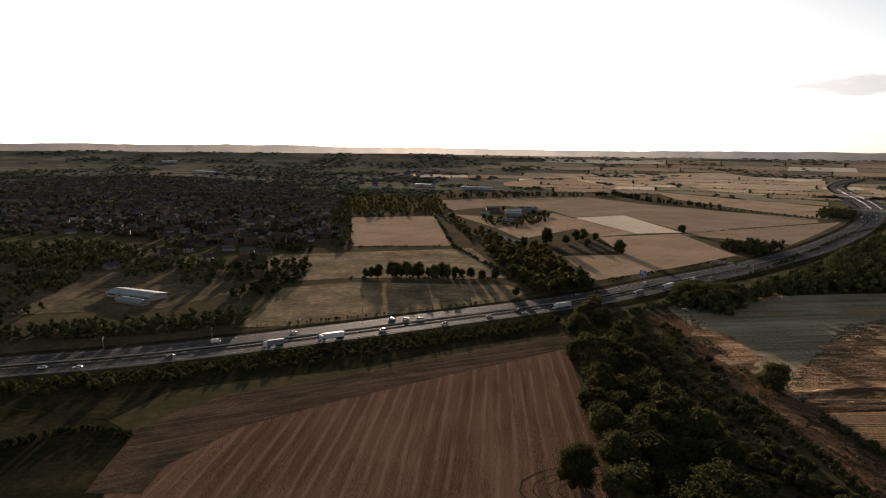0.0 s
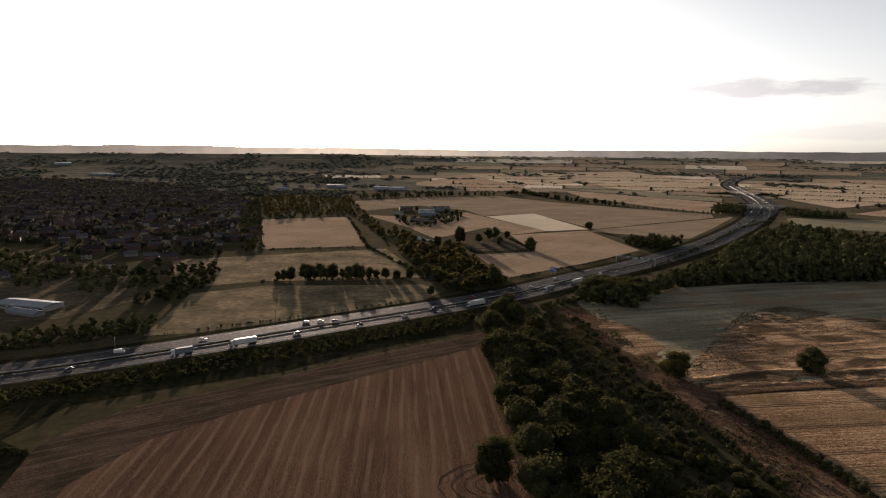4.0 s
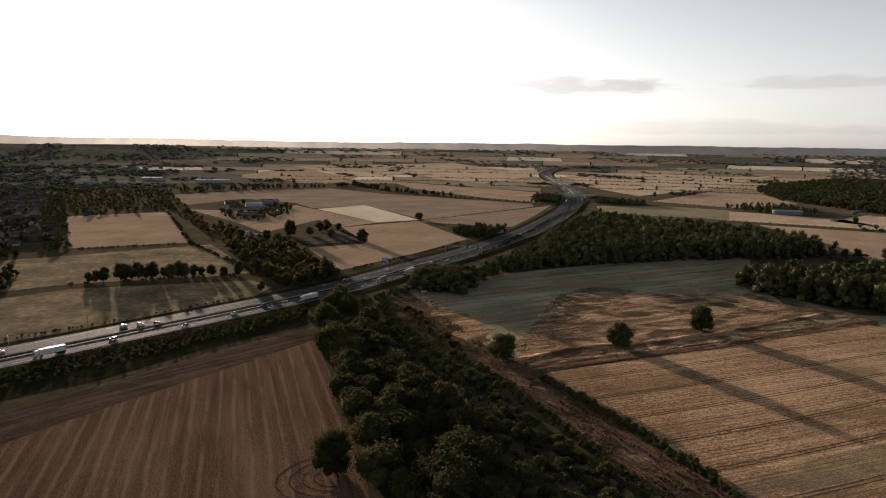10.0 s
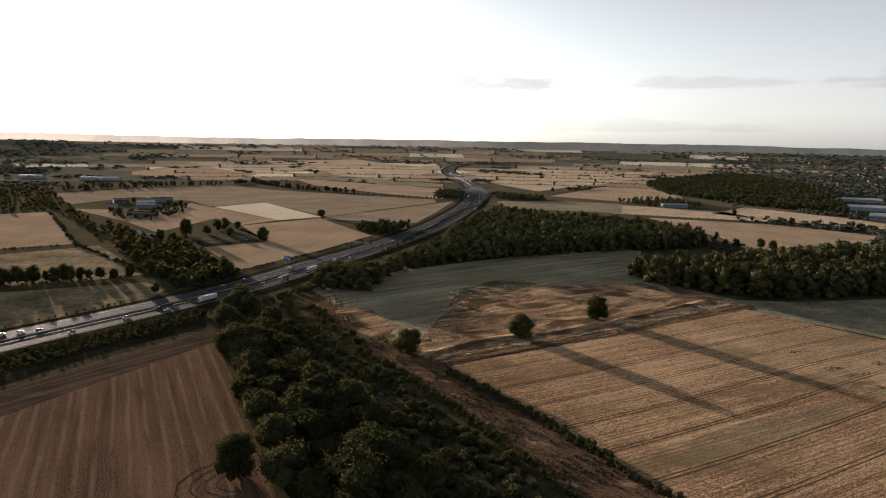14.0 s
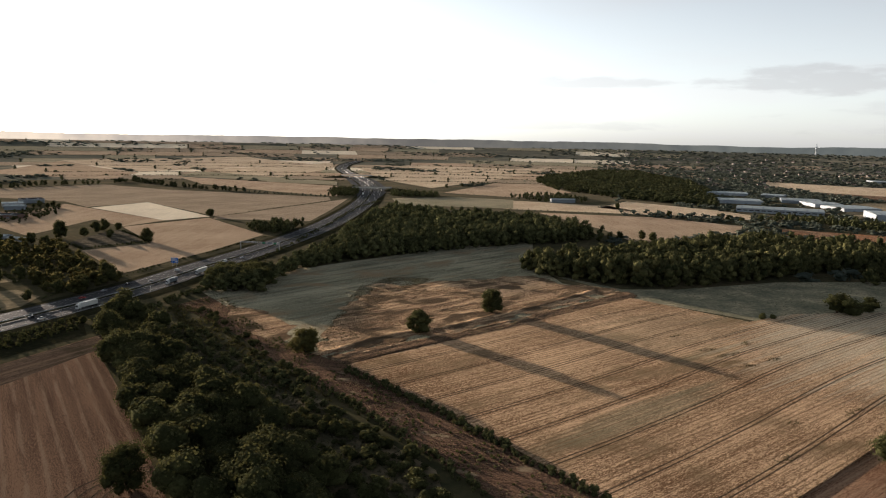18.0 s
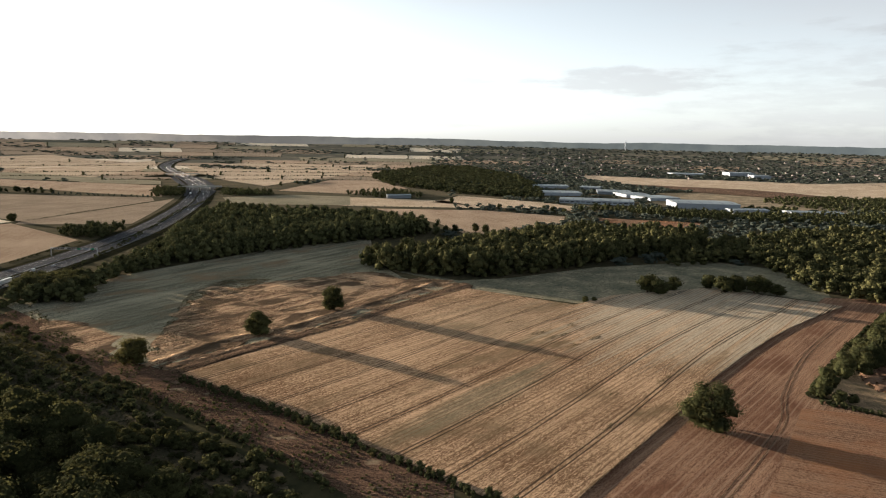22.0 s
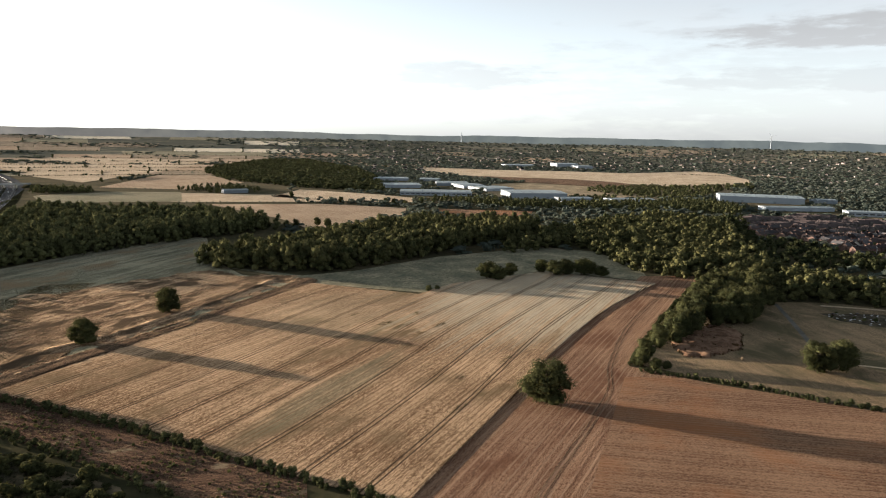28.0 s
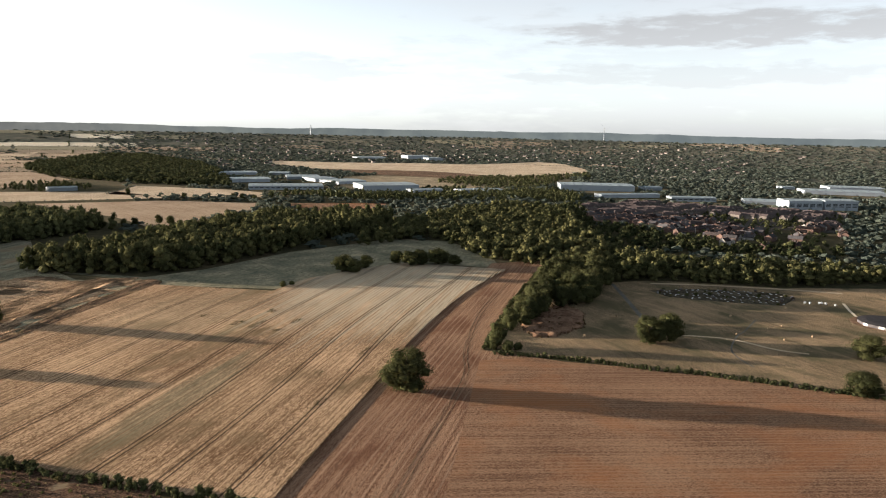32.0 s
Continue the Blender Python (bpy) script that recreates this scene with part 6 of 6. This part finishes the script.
first = set()
for i, off, k, what in drive:
    if any(abs(i - j) < 3 and abs(off - o) < 3 for j, o in used):
        continue
    used.add((i, off))
    src = (CARS if what == "car" else LORRIES)[k]
    if src.name not in first:
        first.add(src.name)
        src.matrix_basis = road_pose(i, off, off < 0)
    else:
        copy_thing(src, road_pose(i, off, off < 0))
for i, src in enumerate(CARS + LORRIES):
    if src.name not in first:
        src.matrix_basis = road_pose(road_at(950 + i * 12, 1560 + i * 25), 9)

# steel crash barrier in the centre strip and along the near edge
for o in (-0.6, 0.6, -18.9):
    road_part("crash_barrier", M["steel"], [(ROAD, o - 0.04, o - 0.03, 0.85, 1.15), (ROAD, o + 0.04, o + 0.03, 1.15, 0.85)], motorway, "galvanised steel crash barrier")
# slip roads at the far junction
for side, i0, i1 in ((1, road_at(700, 1130), road_at(1100, 1900)), (-1, road_at(690, 1100), road_at(1100, 1900))):
    seg = ROAD[i0:i1]
    V, Q = [], []
    for k, p in enumerate(seg):
        q = seg[min(k + 1, len(seg) - 1)]
        pr = seg[max(k - 1, 0)]
        a = math.atan2(q[1] - pr[1], q[0] - pr[0])
        f = math.sin(math.pi * k / (len(seg) - 1))
        for o in (18.0 + 5 * f, 22.0 + 15 * f):
            x, y = p[0] - math.sin(a) * o * side, p[1] + math.cos(a) * o * side
            V.append((x, y, float(terrain(x, y)) + 0.33))
        if k:
            m = 2 * k
            Q.append((m - 2, m, m + 1, m - 1) if side > 0 else (m - 2, m - 1, m + 1, m))
    child("slip_road", mesh_of("slip_road", V, Q, M["asphalt"]), motorway)

# blue direction sign, gantry, marker signs, overbridge
sign = tagged(new("road_sign"), "large blue motorway direction sign on posts", "sign")
i = road_at(182, 578)
sign.matrix_basis = road_pose(i, 23, True) @ Matrix.Diagonal((0.8, 0.8, 0.85, 1))
for y in (-2.2, 2.2):
    part("post", cyl_bm(0.12, 0.12, 8.4, 8, Matrix.Translation((0, y, 4.0))), M["steel"], sign)
sign_face = part("panel", box_bm(-0.12, -4.2, 3.2, 0.0, 4.2, 8.6, 0.03), M["blue"], sign, "blue sign panel with a white border")
for k, (y0, y1, z0, z1) in enumerate(((-3.6, 1.2, 7.4, 7.9), (-3.6, 2.4, 6.2, 6.8), (-3.6, 0.6, 5.2, 5.7), (1.0, 3.4, 4.2, 5.6))):
    part("lettering_bar", box_bm(0.0, y0, z0, 0.03, y1, z1), M["white"], sign_face)
    part("lettering_bar", box_bm(-0.16, -y1, z0, -0.13, -y0, z1), M["white"], sign_face)
for y0, y1, z0, z1 in ((-4.2, 4.2, 8.45, 8.6), (-4.2, 4.2, 3.2, 3.35), (-4.2, -4.05, 3.2, 8.6), (4.05, 4.2, 3.2, 8.6)):
    part("border", box_bm(-0.16, y0, z0, 0.03, y1, z1), M["white"], sign_face)

gantry = tagged(new("sign_gantry"), "steel gantry with sign panels across the motorway", "gantry")
gantry.matrix_basis = road_pose(road_at(266, 636), 0)
for y in (-20.5, 20.5):
    for x in (-0.5, 0.5):
        part("post", box_bm(x - 0.15, y - 0.15, -0.4, x + 0.15, y + 0.15, 7.6), M["steel"], gantry)
for z in (6.2, 7.4):
    for x in (-0.5, 0.5):
        part("beam", box_bm(x - 0.1, -20.6, z - 0.1, x + 0.1, 20.6, z + 0.1), M["steel"], gantry)
for k in range(20):
    y = -20 + k * 2.05
    part("brace", box_bm(-0.55, y - 0.06, 6.2, 0.55, y + 0.06, 7.4), M["steel"], gantry)
for y0, y1, mat in ((-18, -15, "green_sign"), (-13, -8.5, "cladding_grey"), (-6, -3, "green_sign"), (4, 7, "black"), (9, 12, "black"), (14, 17, "black")):
    part("sign_panel", box_bm(0.62 if y0 > 0 else -0.75, y0, 5.9, 0.75 if y0 > 0 else -0.62, y1, 7.7, 0.03), M[mat], gantry)

for (x, y), h in zip([(-45, 423), (-44, 429), (-190, 384), (-144, 412), (-92, 425), (-108, 442)], (9, 9, 6, 6, 5, 5)):
    ob = tagged(new("marker_post"), "tall slim steel pole with a small plate", "pole", "poles by the motorway")
    ob.matrix_basis = road_pose(road_at(x, y), 21)
    part("pole", cyl_bm(0.14, 0.1, h, 8), M["steel"], ob)
    part("plate", box_bm(-0.08, -0.9, h - 1.4, 0.08, 0.9, h, 0.02), M["white"], ob)
for k in range(18):
    i = road_at(-217, 331) + k * 9
    ob = tagged(new("lamp_post"), "slim grey roadside post on the near verge", "pole", "posts by the motorway")
    ob.matrix_basis = road_pose(min(i, len(ROAD) - 2), -19.6)
    part("pole", cyl_bm(0.09, 0.06, 4.5, 6), M["steel"], ob)
    part("head", box_bm(-0.12, -0.25, 4.4, 0.12, 0.5, 4.6, 0.03), M["steel"], ob)

for bx, by in ((785, 1260), (1003, 1692)):
    bridge = tagged(new("overbridge"), "concrete road bridge over the motorway", "bridge", kind="structure")
    bridge.matrix_basis = road_pose(road_at(bx, by), 0)
    part("deck", box_bm(-5, -42, 5.6, 5, 42, 6.8, 0.1), M["concrete"], bridge)
    for x in (-5, 4.7):
        part("parapet", box_bm(x, -42, 6.8, x + 0.3, 42, 7.9), M["concrete"], bridge)
    for y in (-20, 0, 20):
        for x in (-3, 3):
            part("pier", cyl_bm(0.6, 0.6, 6.4, 10, Matrix.Translation((x, y, 2.6))), M["concrete"], bridge)
    for y0, y1 in ((-60, -30), (30, 60)):
        s = 1 if y0 > 0 else -1
        bm = bmesh.new()
        vs = [bm.verts.new(p) for p in ((-16, s * 26, -0.4), (16, s * 26, -0.4), (16, s * 95, -0.4), (-16, s * 95, -0.4), (-5, s * 40, 5.9), (5, s * 40, 5.9), (5, s * 92, 1.0), (-5, s * 92, 1.0))]
        for f in ((0, 1, 5, 4), (1, 2, 6, 5), (2, 3, 7, 6), (3, 0, 4, 7), (4, 5, 6, 7)):
            bm.faces.new([vs[k] for k in f])
        bmesh.ops.recalc_face_normals(bm, faces=bm.faces[:])
        part("embankment", bm, M["verge"], bridge, "grassed embankment of the bridge")

# ---- the mown grass and garden plots ----
def strip(name, pts, width, mat, label, lift=0.14):
    line = spline(pts, 4.0)
    V, Q = ribbon(line, -width / 2, width / 2, lift)
    return tagged(new(name, mesh_of(name, V, Q, mat)), label, "path", kind="structure")


strip("path", [(517, -11), (478, -19), (414, -31)], 3.0, M["path"], "dark trodden path through the grass")
strip("path", [(439, -97), (410, -86), (398, -80), (372, -73), (356, -74), (343, -79)], 0.9, M["path"], "narrow winding path in the grass")
strip("path", [(527, -39), (534, -74), (538, -129), (537, -173)], 4, M["tan2"], "pale track along the wood's edge")
strip("path", [(390, -49), (390, -75), (377, -96), (374, -111)], 2.2, M["tan2"], "pale track through the grass")
PLOTS = [(502, -37), (519, -73), (523, -128), (507, -135), (482, -121), (482, -92), (482, -69), (486, -48)]
field("garden_plots", PLOTS, M["plot_soil"], "dark garden plots with beds and clutter", 0.16)
SHED = tagged(new("garden_shed"), "small brown shed on the garden plots", "shed", "garden sheds")
part("wall", box_bm(-1.2, -1, -0.1, 1.2, 1, 2.0), M["bark"], SHED)
child("roof", mesh_of("roof", *gable(2.4, 2.0, 2.0, 0.6, 0.2), M["roof_slate"]), SHED)
places = spots(PLOTS, 9.0, 91)
SHED.matrix_basis = pose(*places[0], 0.15)
for x, y in places[1:44]:
    if rng.random() < 0.3:
        copy_thing(SHED, pose(x, y, 0.15, 0, 0, rng.uniform(0, 180)) @ Matrix.Diagonal((0.7, 0.7, 0.7, 1)))
    else:
        plant(rng.choice(DRY + BUSHES), x, y, rng.uniform(0.3, 0.6), 0, 1, "small bush on the garden plots", "plot bushes")
BALE = tagged(new("hay_bale"), "round pale hay bale on mown grass", "bale", "hay bales")
bm = cyl_bm(0.95, 0.95, 1.3, 18, Matrix.Translation((0, 0, 0.95)) @ Matrix.Rotation(radians(90), 4, "X"))
bmesh.ops.bevel(bm, geom=bm.edges[:], offset=0.08, segments=1, affect="EDGES")
part("bale", bm, M["straw"], BALE)
part("wrap", cyl_bm(0.962, 0.965, 0.9, 18, Matrix.Translation((0, 0, 0.95)) @ Matrix.Rotation(radians(90), 4, "X")), M["straw"], BALE, "tan net wrap round the bale")
for k, (x, y) in enumerate([(370, 3), (442, -83), (418, -100), (426, -109), (396, -104), (408, -121), (448, -108), (400, -80), (420, -14), (477, -122), (497, -149)]):
    m = pose(x, y, 0.1, 0, 0, k * 47) @ Matrix.Diagonal((0.8, 0.8, 0.8, 1))
    if k:
        copy_thing(BALE, m)
    else:
        BALE.matrix_basis = m

for k, (x, y) in enumerate([(495, -138), (495, -141), (496, -147), (497, -149), (496, -151), (493, -156)]):
    ob = tagged(new("wrapped_bale"), "white film-wrapped bale on green grass", "bale", "white wrapped bales")
    ob.matrix_basis = pose(x, y, 0.1, 0, 0, k * 31)
    bm = cyl_bm(0.75, 0.75, 1.3, 16, Matrix.Translation((0, 0, 0.75)) @ Matrix.Rotation(radians(90), 4, "X"))
    bmesh.ops.bevel(bm, geom=bm.edges[:], offset=0.12, segments=2, affect="EDGES")
    part("film", bm, M["white"], ob)
strip("path", [(503, -164), (485, -162), (467, -161)], 1.8, M["bright"], "straight pale track across the grass")
plant(LONES[1], 318, -119, 1.35, 40, 0.7, "round green tree standing in the field hedge")
tank = tagged(new("round_tank"), "low round tank with a dark cover and pale wall panels", "tank")
tank.matrix_basis = pose(452, -173, 0.1)
part("apron", cyl_bm(19.5, 19.0, 0.12, 40), M["heap"], tank, "ring of bare dark earth")
part("wall", cyl_bm(15.5, 15.5, 1.7, 40), M["roof_slate"], tank)
part("cover", cyl_bm(15.7, 11.0, 0.5, 40, Matrix.Translation((0, 0, 1.95))), M["roof_slate"], tank, "dark grey sheet cover")
for a in (118, 152, 165):
    m = Matrix.Rotation(radians(a), 4, "Z") @ Matrix.Translation((15.6, 0, 0.8))
    panel = part("wall_panel", box_bm(-0.06, -1.5, -0.7, 0.1, 1.5, 0.75, 0.03), M["white"], tank, "white wall panel")
    panel.matrix_basis = m
frame_src = None
for k, (x, y) in enumerate(spots(PLOTS, 4.6, 93)):
    m = pose(x, y, 0.16, 0, 0, 8 * (k % 5)) @ Matrix.Diagonal((0.7 + 0.5 * ((k * 7) % 5) / 5, 1, 0.6 + 0.6 * ((k * 3) % 4) / 4, 1))
    if k % 3 == 1:
        continue
    if frame_src:
        copy_thing(frame_src, m)
        continue
    frame_src = tagged(new("cold_frame"), "small pale garden frame among dark beds", "garden frame", "garden frames")
    frame_src.matrix_basis = m
    part("box", box_bm(-0.9, -0.6, 0, 0.9, 0.6, 0.6, 0.03), M["bark"], frame_src)
    part("lid", box_bm(-0.95, -0.65, 0.6, 0.95, 0.65, 0.68, 0.02), M["white"], frame_src, "pale lid")

for off in (0.0, 2.0):
    strip("wheel_track", [(150, 52 - off), (202, 53 - off), (260, 53 - off), (296, 55 - off), (329, 62 - off), (400, 68 - off), (473, 66 - off), (540, 60 - off)], 0.45, M["margin"], "dark wheel track along the stubble strip", 0.12)
for off in (0.0, 2.2, 9.0, 11.0):
    strip("wheel_track", [(300 - off, 58), (296 - off, 20), (290 - off, -30), (286 - off, -110)], 0.35, M["stubble_red"], "pale wheel track across the stubble", 0.15)

field("works_yards", [(1517, 603), (1823, 453), (1992, 275), (2029, 104), (1556, 76), (1345, 181), (1242, 347), (1191, 483)], M["pasture"], "dry grass and yards between warehouses", 0.05)
hedge([(1530, 2740), (1600, 2715), (1680, 2680), (1760, 2650)], "dark trees where the motorway drops out of sight", 7.0, (0.8, 1.3), (0.8, 1.1), FARTREE, M["leaf_far_hazed"], 83, 8.0, "tree_line")
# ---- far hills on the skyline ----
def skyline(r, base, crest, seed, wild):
    """A ridge of far hills, wooded, its haze painted as glow, all round the horizon: heights against the eye's level.
    """
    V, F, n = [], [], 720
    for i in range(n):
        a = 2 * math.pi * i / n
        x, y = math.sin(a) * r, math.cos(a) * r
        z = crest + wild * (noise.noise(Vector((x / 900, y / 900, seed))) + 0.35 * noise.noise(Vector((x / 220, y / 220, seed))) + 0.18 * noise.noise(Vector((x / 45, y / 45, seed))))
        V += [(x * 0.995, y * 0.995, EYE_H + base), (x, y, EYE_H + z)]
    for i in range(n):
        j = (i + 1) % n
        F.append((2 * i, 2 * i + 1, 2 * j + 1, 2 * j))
    return tagged(new("backdrop", mesh_of("backdrop", V, F, M["far_haze_glow"], True)), "wooded hills with painted glowing haze along the far skyline", "backdrop", kind="structure")


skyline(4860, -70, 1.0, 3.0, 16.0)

# trees between the warehouses
for pts, sd in (([(1528, 377), (1701, 278), (1742, 197), (1968, 54), (1772, 47), (1710, 106), (1356, 132), (1318, 171), (1378, 256), (1448, 356)], 301), ([(1280, 354), (1320, 284), (1229, 210), (1309, 127), (1151, 110), (1064, 203), (1061, 291)], 302)):
    rr = random.Random(sd)
    rows = [(x, y, rr.uniform(0.8, 1.3), rr.uniform(0.55, 0.8)) for x, y in spots(pts, 15.0, sd) if not any((x - bx) ** 2 + (y - by) ** 2 < (br * 0.8) ** 2 for bx, by, br in BUILT)]
    tagged(new("yard_trees", joined("yard_trees", MID, rows, M["leaf_wood"], sd)), "dark trees between the warehouses", "woodland", kind="stuff")

# ---- far landmarks ----
for (x, y), h in zip([(4347, 58), (4110, 1860), (4111, 1862)], (75, 45, 45)):
    ob = tagged(new("wind_turbine"), "white wind turbine on the far hills", "wind turbine")
    ob.matrix_basis = pose(x, y, float(terrain(x, y)), 0, 0, 70)
    part("tower", cyl_bm(3.0, 1.6, h, 10), M["cladding"], ob)
    part("nacelle", box_bm(-2, -4, h - 1.5, 2, 4, h + 2, 0.5), M["cladding"], ob)
    for k in range(3):
        a = radians(90 + 120 * k + h)
        bm = box_bm(-0.4, -0.9, 0, 0.4, 0.9, h * 0.42, 0.2)
        bmesh.ops.transform(bm, matrix=Matrix.Translation((0, -4.2, h)) @ Matrix.Rotation(a, 4, "Y"), verts=bm.verts)
        part("blade", bm, M["cladding"], ob)

for pts, sd, ra, gp_ in (([polar(-58, 1950), polar(-100, 2250), polar(-100, 3300), polar(-58, 3300)], 15, 95, 60), ([polar(-50, 3300), polar(-104, 3300), polar(-104, 4300), polar(-50, 4300)], 16, 150, 80),
                         ([polar(36, 1850), polar(0, 2000), polar(0, 2900), polar(36, 2900)], 17, 70, 45)):
    if not any(inside(*p, AIRFIELD) for p in pts):
        town(pts, sd, ra, gp_, -20, 0, 0.6)

# tussocks that roughen the near land
tufts(GOLD, 2.1, "dry tussocks of golden rough grass", (0.3, 0.8), 201, -0.12)
tufts(GOLD, 3.0, "dark weeds in the golden grass", (0.3, 0.9), 211, 0.08, M["leaf_rust"])
tufts(MARGIN, 2.2, "dark green weeds on the rutted margin", (0.4, 1.0), 212, -0.25, M["leaf"])
EDGE = [(165, 318), (215, 382), (266, 442), (305, 455), (330, 430), (290, 415), (245, 378), (190, 322)]
tufts(EDGE, 1.5, "golden tussocks thinning into the meadow", (0.35, 0.9), 213, -0.1)
tufts(EDGE, 1.7, "grey green tussocks among golden grass", (0.35, 0.9), 214, -0.05, M["tuft_grey"])
tufts(EDGE, 2.4, "rusty weeds among golden grass", (0.35, 0.9), 215, 0.0, M["leaf_rust"])
tufts(EARTH, 2.0, "clods and dry weeds on bare earth", (0.3, 0.8), 202, -0.1)
tufts(EARTH, 2.6, "dark weeds and nettles on bare earth", (0.6, 1.5), 208, 0.05, M["leaf"])
tufts(MEADOW, 3.7, "grey green tussocks in the meadow", (0.25, 0.65), 209, 0.02, M["tuft_grey"])
tufts([(131, 463), (141, 429), (135, 335), (130, 259), (121, 259), (122, 324), (120, 413)], 1.8, "rough weeds beside the thicket", (0.7, 1.6), 210, -0.2, M["leaf_dry"])
tufts(LOW_PART, 1.8, "pale dry weeds among scrub bushes", (0.5, 1.2), 203, -0.2, M["tuft_grey"])
tufts(PASTURE, 3.4, "tussocks of rough pasture grass", (0.25, 0.65), 204, 0.05, M["tuft_grey"])
tufts(MARGIN, 1.9, "dry weeds on the rutted margin", (0.35, 0.9), 205, -0.05)
for k, (x, y) in enumerate([(212, 103), (241, 104), (261, 104), (275, 119), (337, 184), (348, 221), (336, 196), (330, 168), (308, 110), (350, 166), (300, 205), (372, 190)]):
    rx, ry = 3.0 + (k * 5) % 7, 1.6 + (k * 3) % 3
    tufts(ragged([(x - rx, y - ry), (x + rx, y - ry), (x + rx, y + ry), (x - rx, y + ry)], 1.5, 1.0, k), 0.9, "pale lodged clump in the ripe wheat", (0.9, 1.3), 220 + k, -0.15)
far_woods()

for k, r in enumerate((7.0, 10.0, 13.5, 17.0)):
    cx, cy = (47, 212)
    arc = [(cx + math.cos(radians(a)) * r * 1.25, cy + math.sin(radians(a)) * r) for a in range(60, 275, 24)]
    strip("wheel_track", arc, 0.6, M["headland"], "pale curved wheel track in stubble", 0.12)
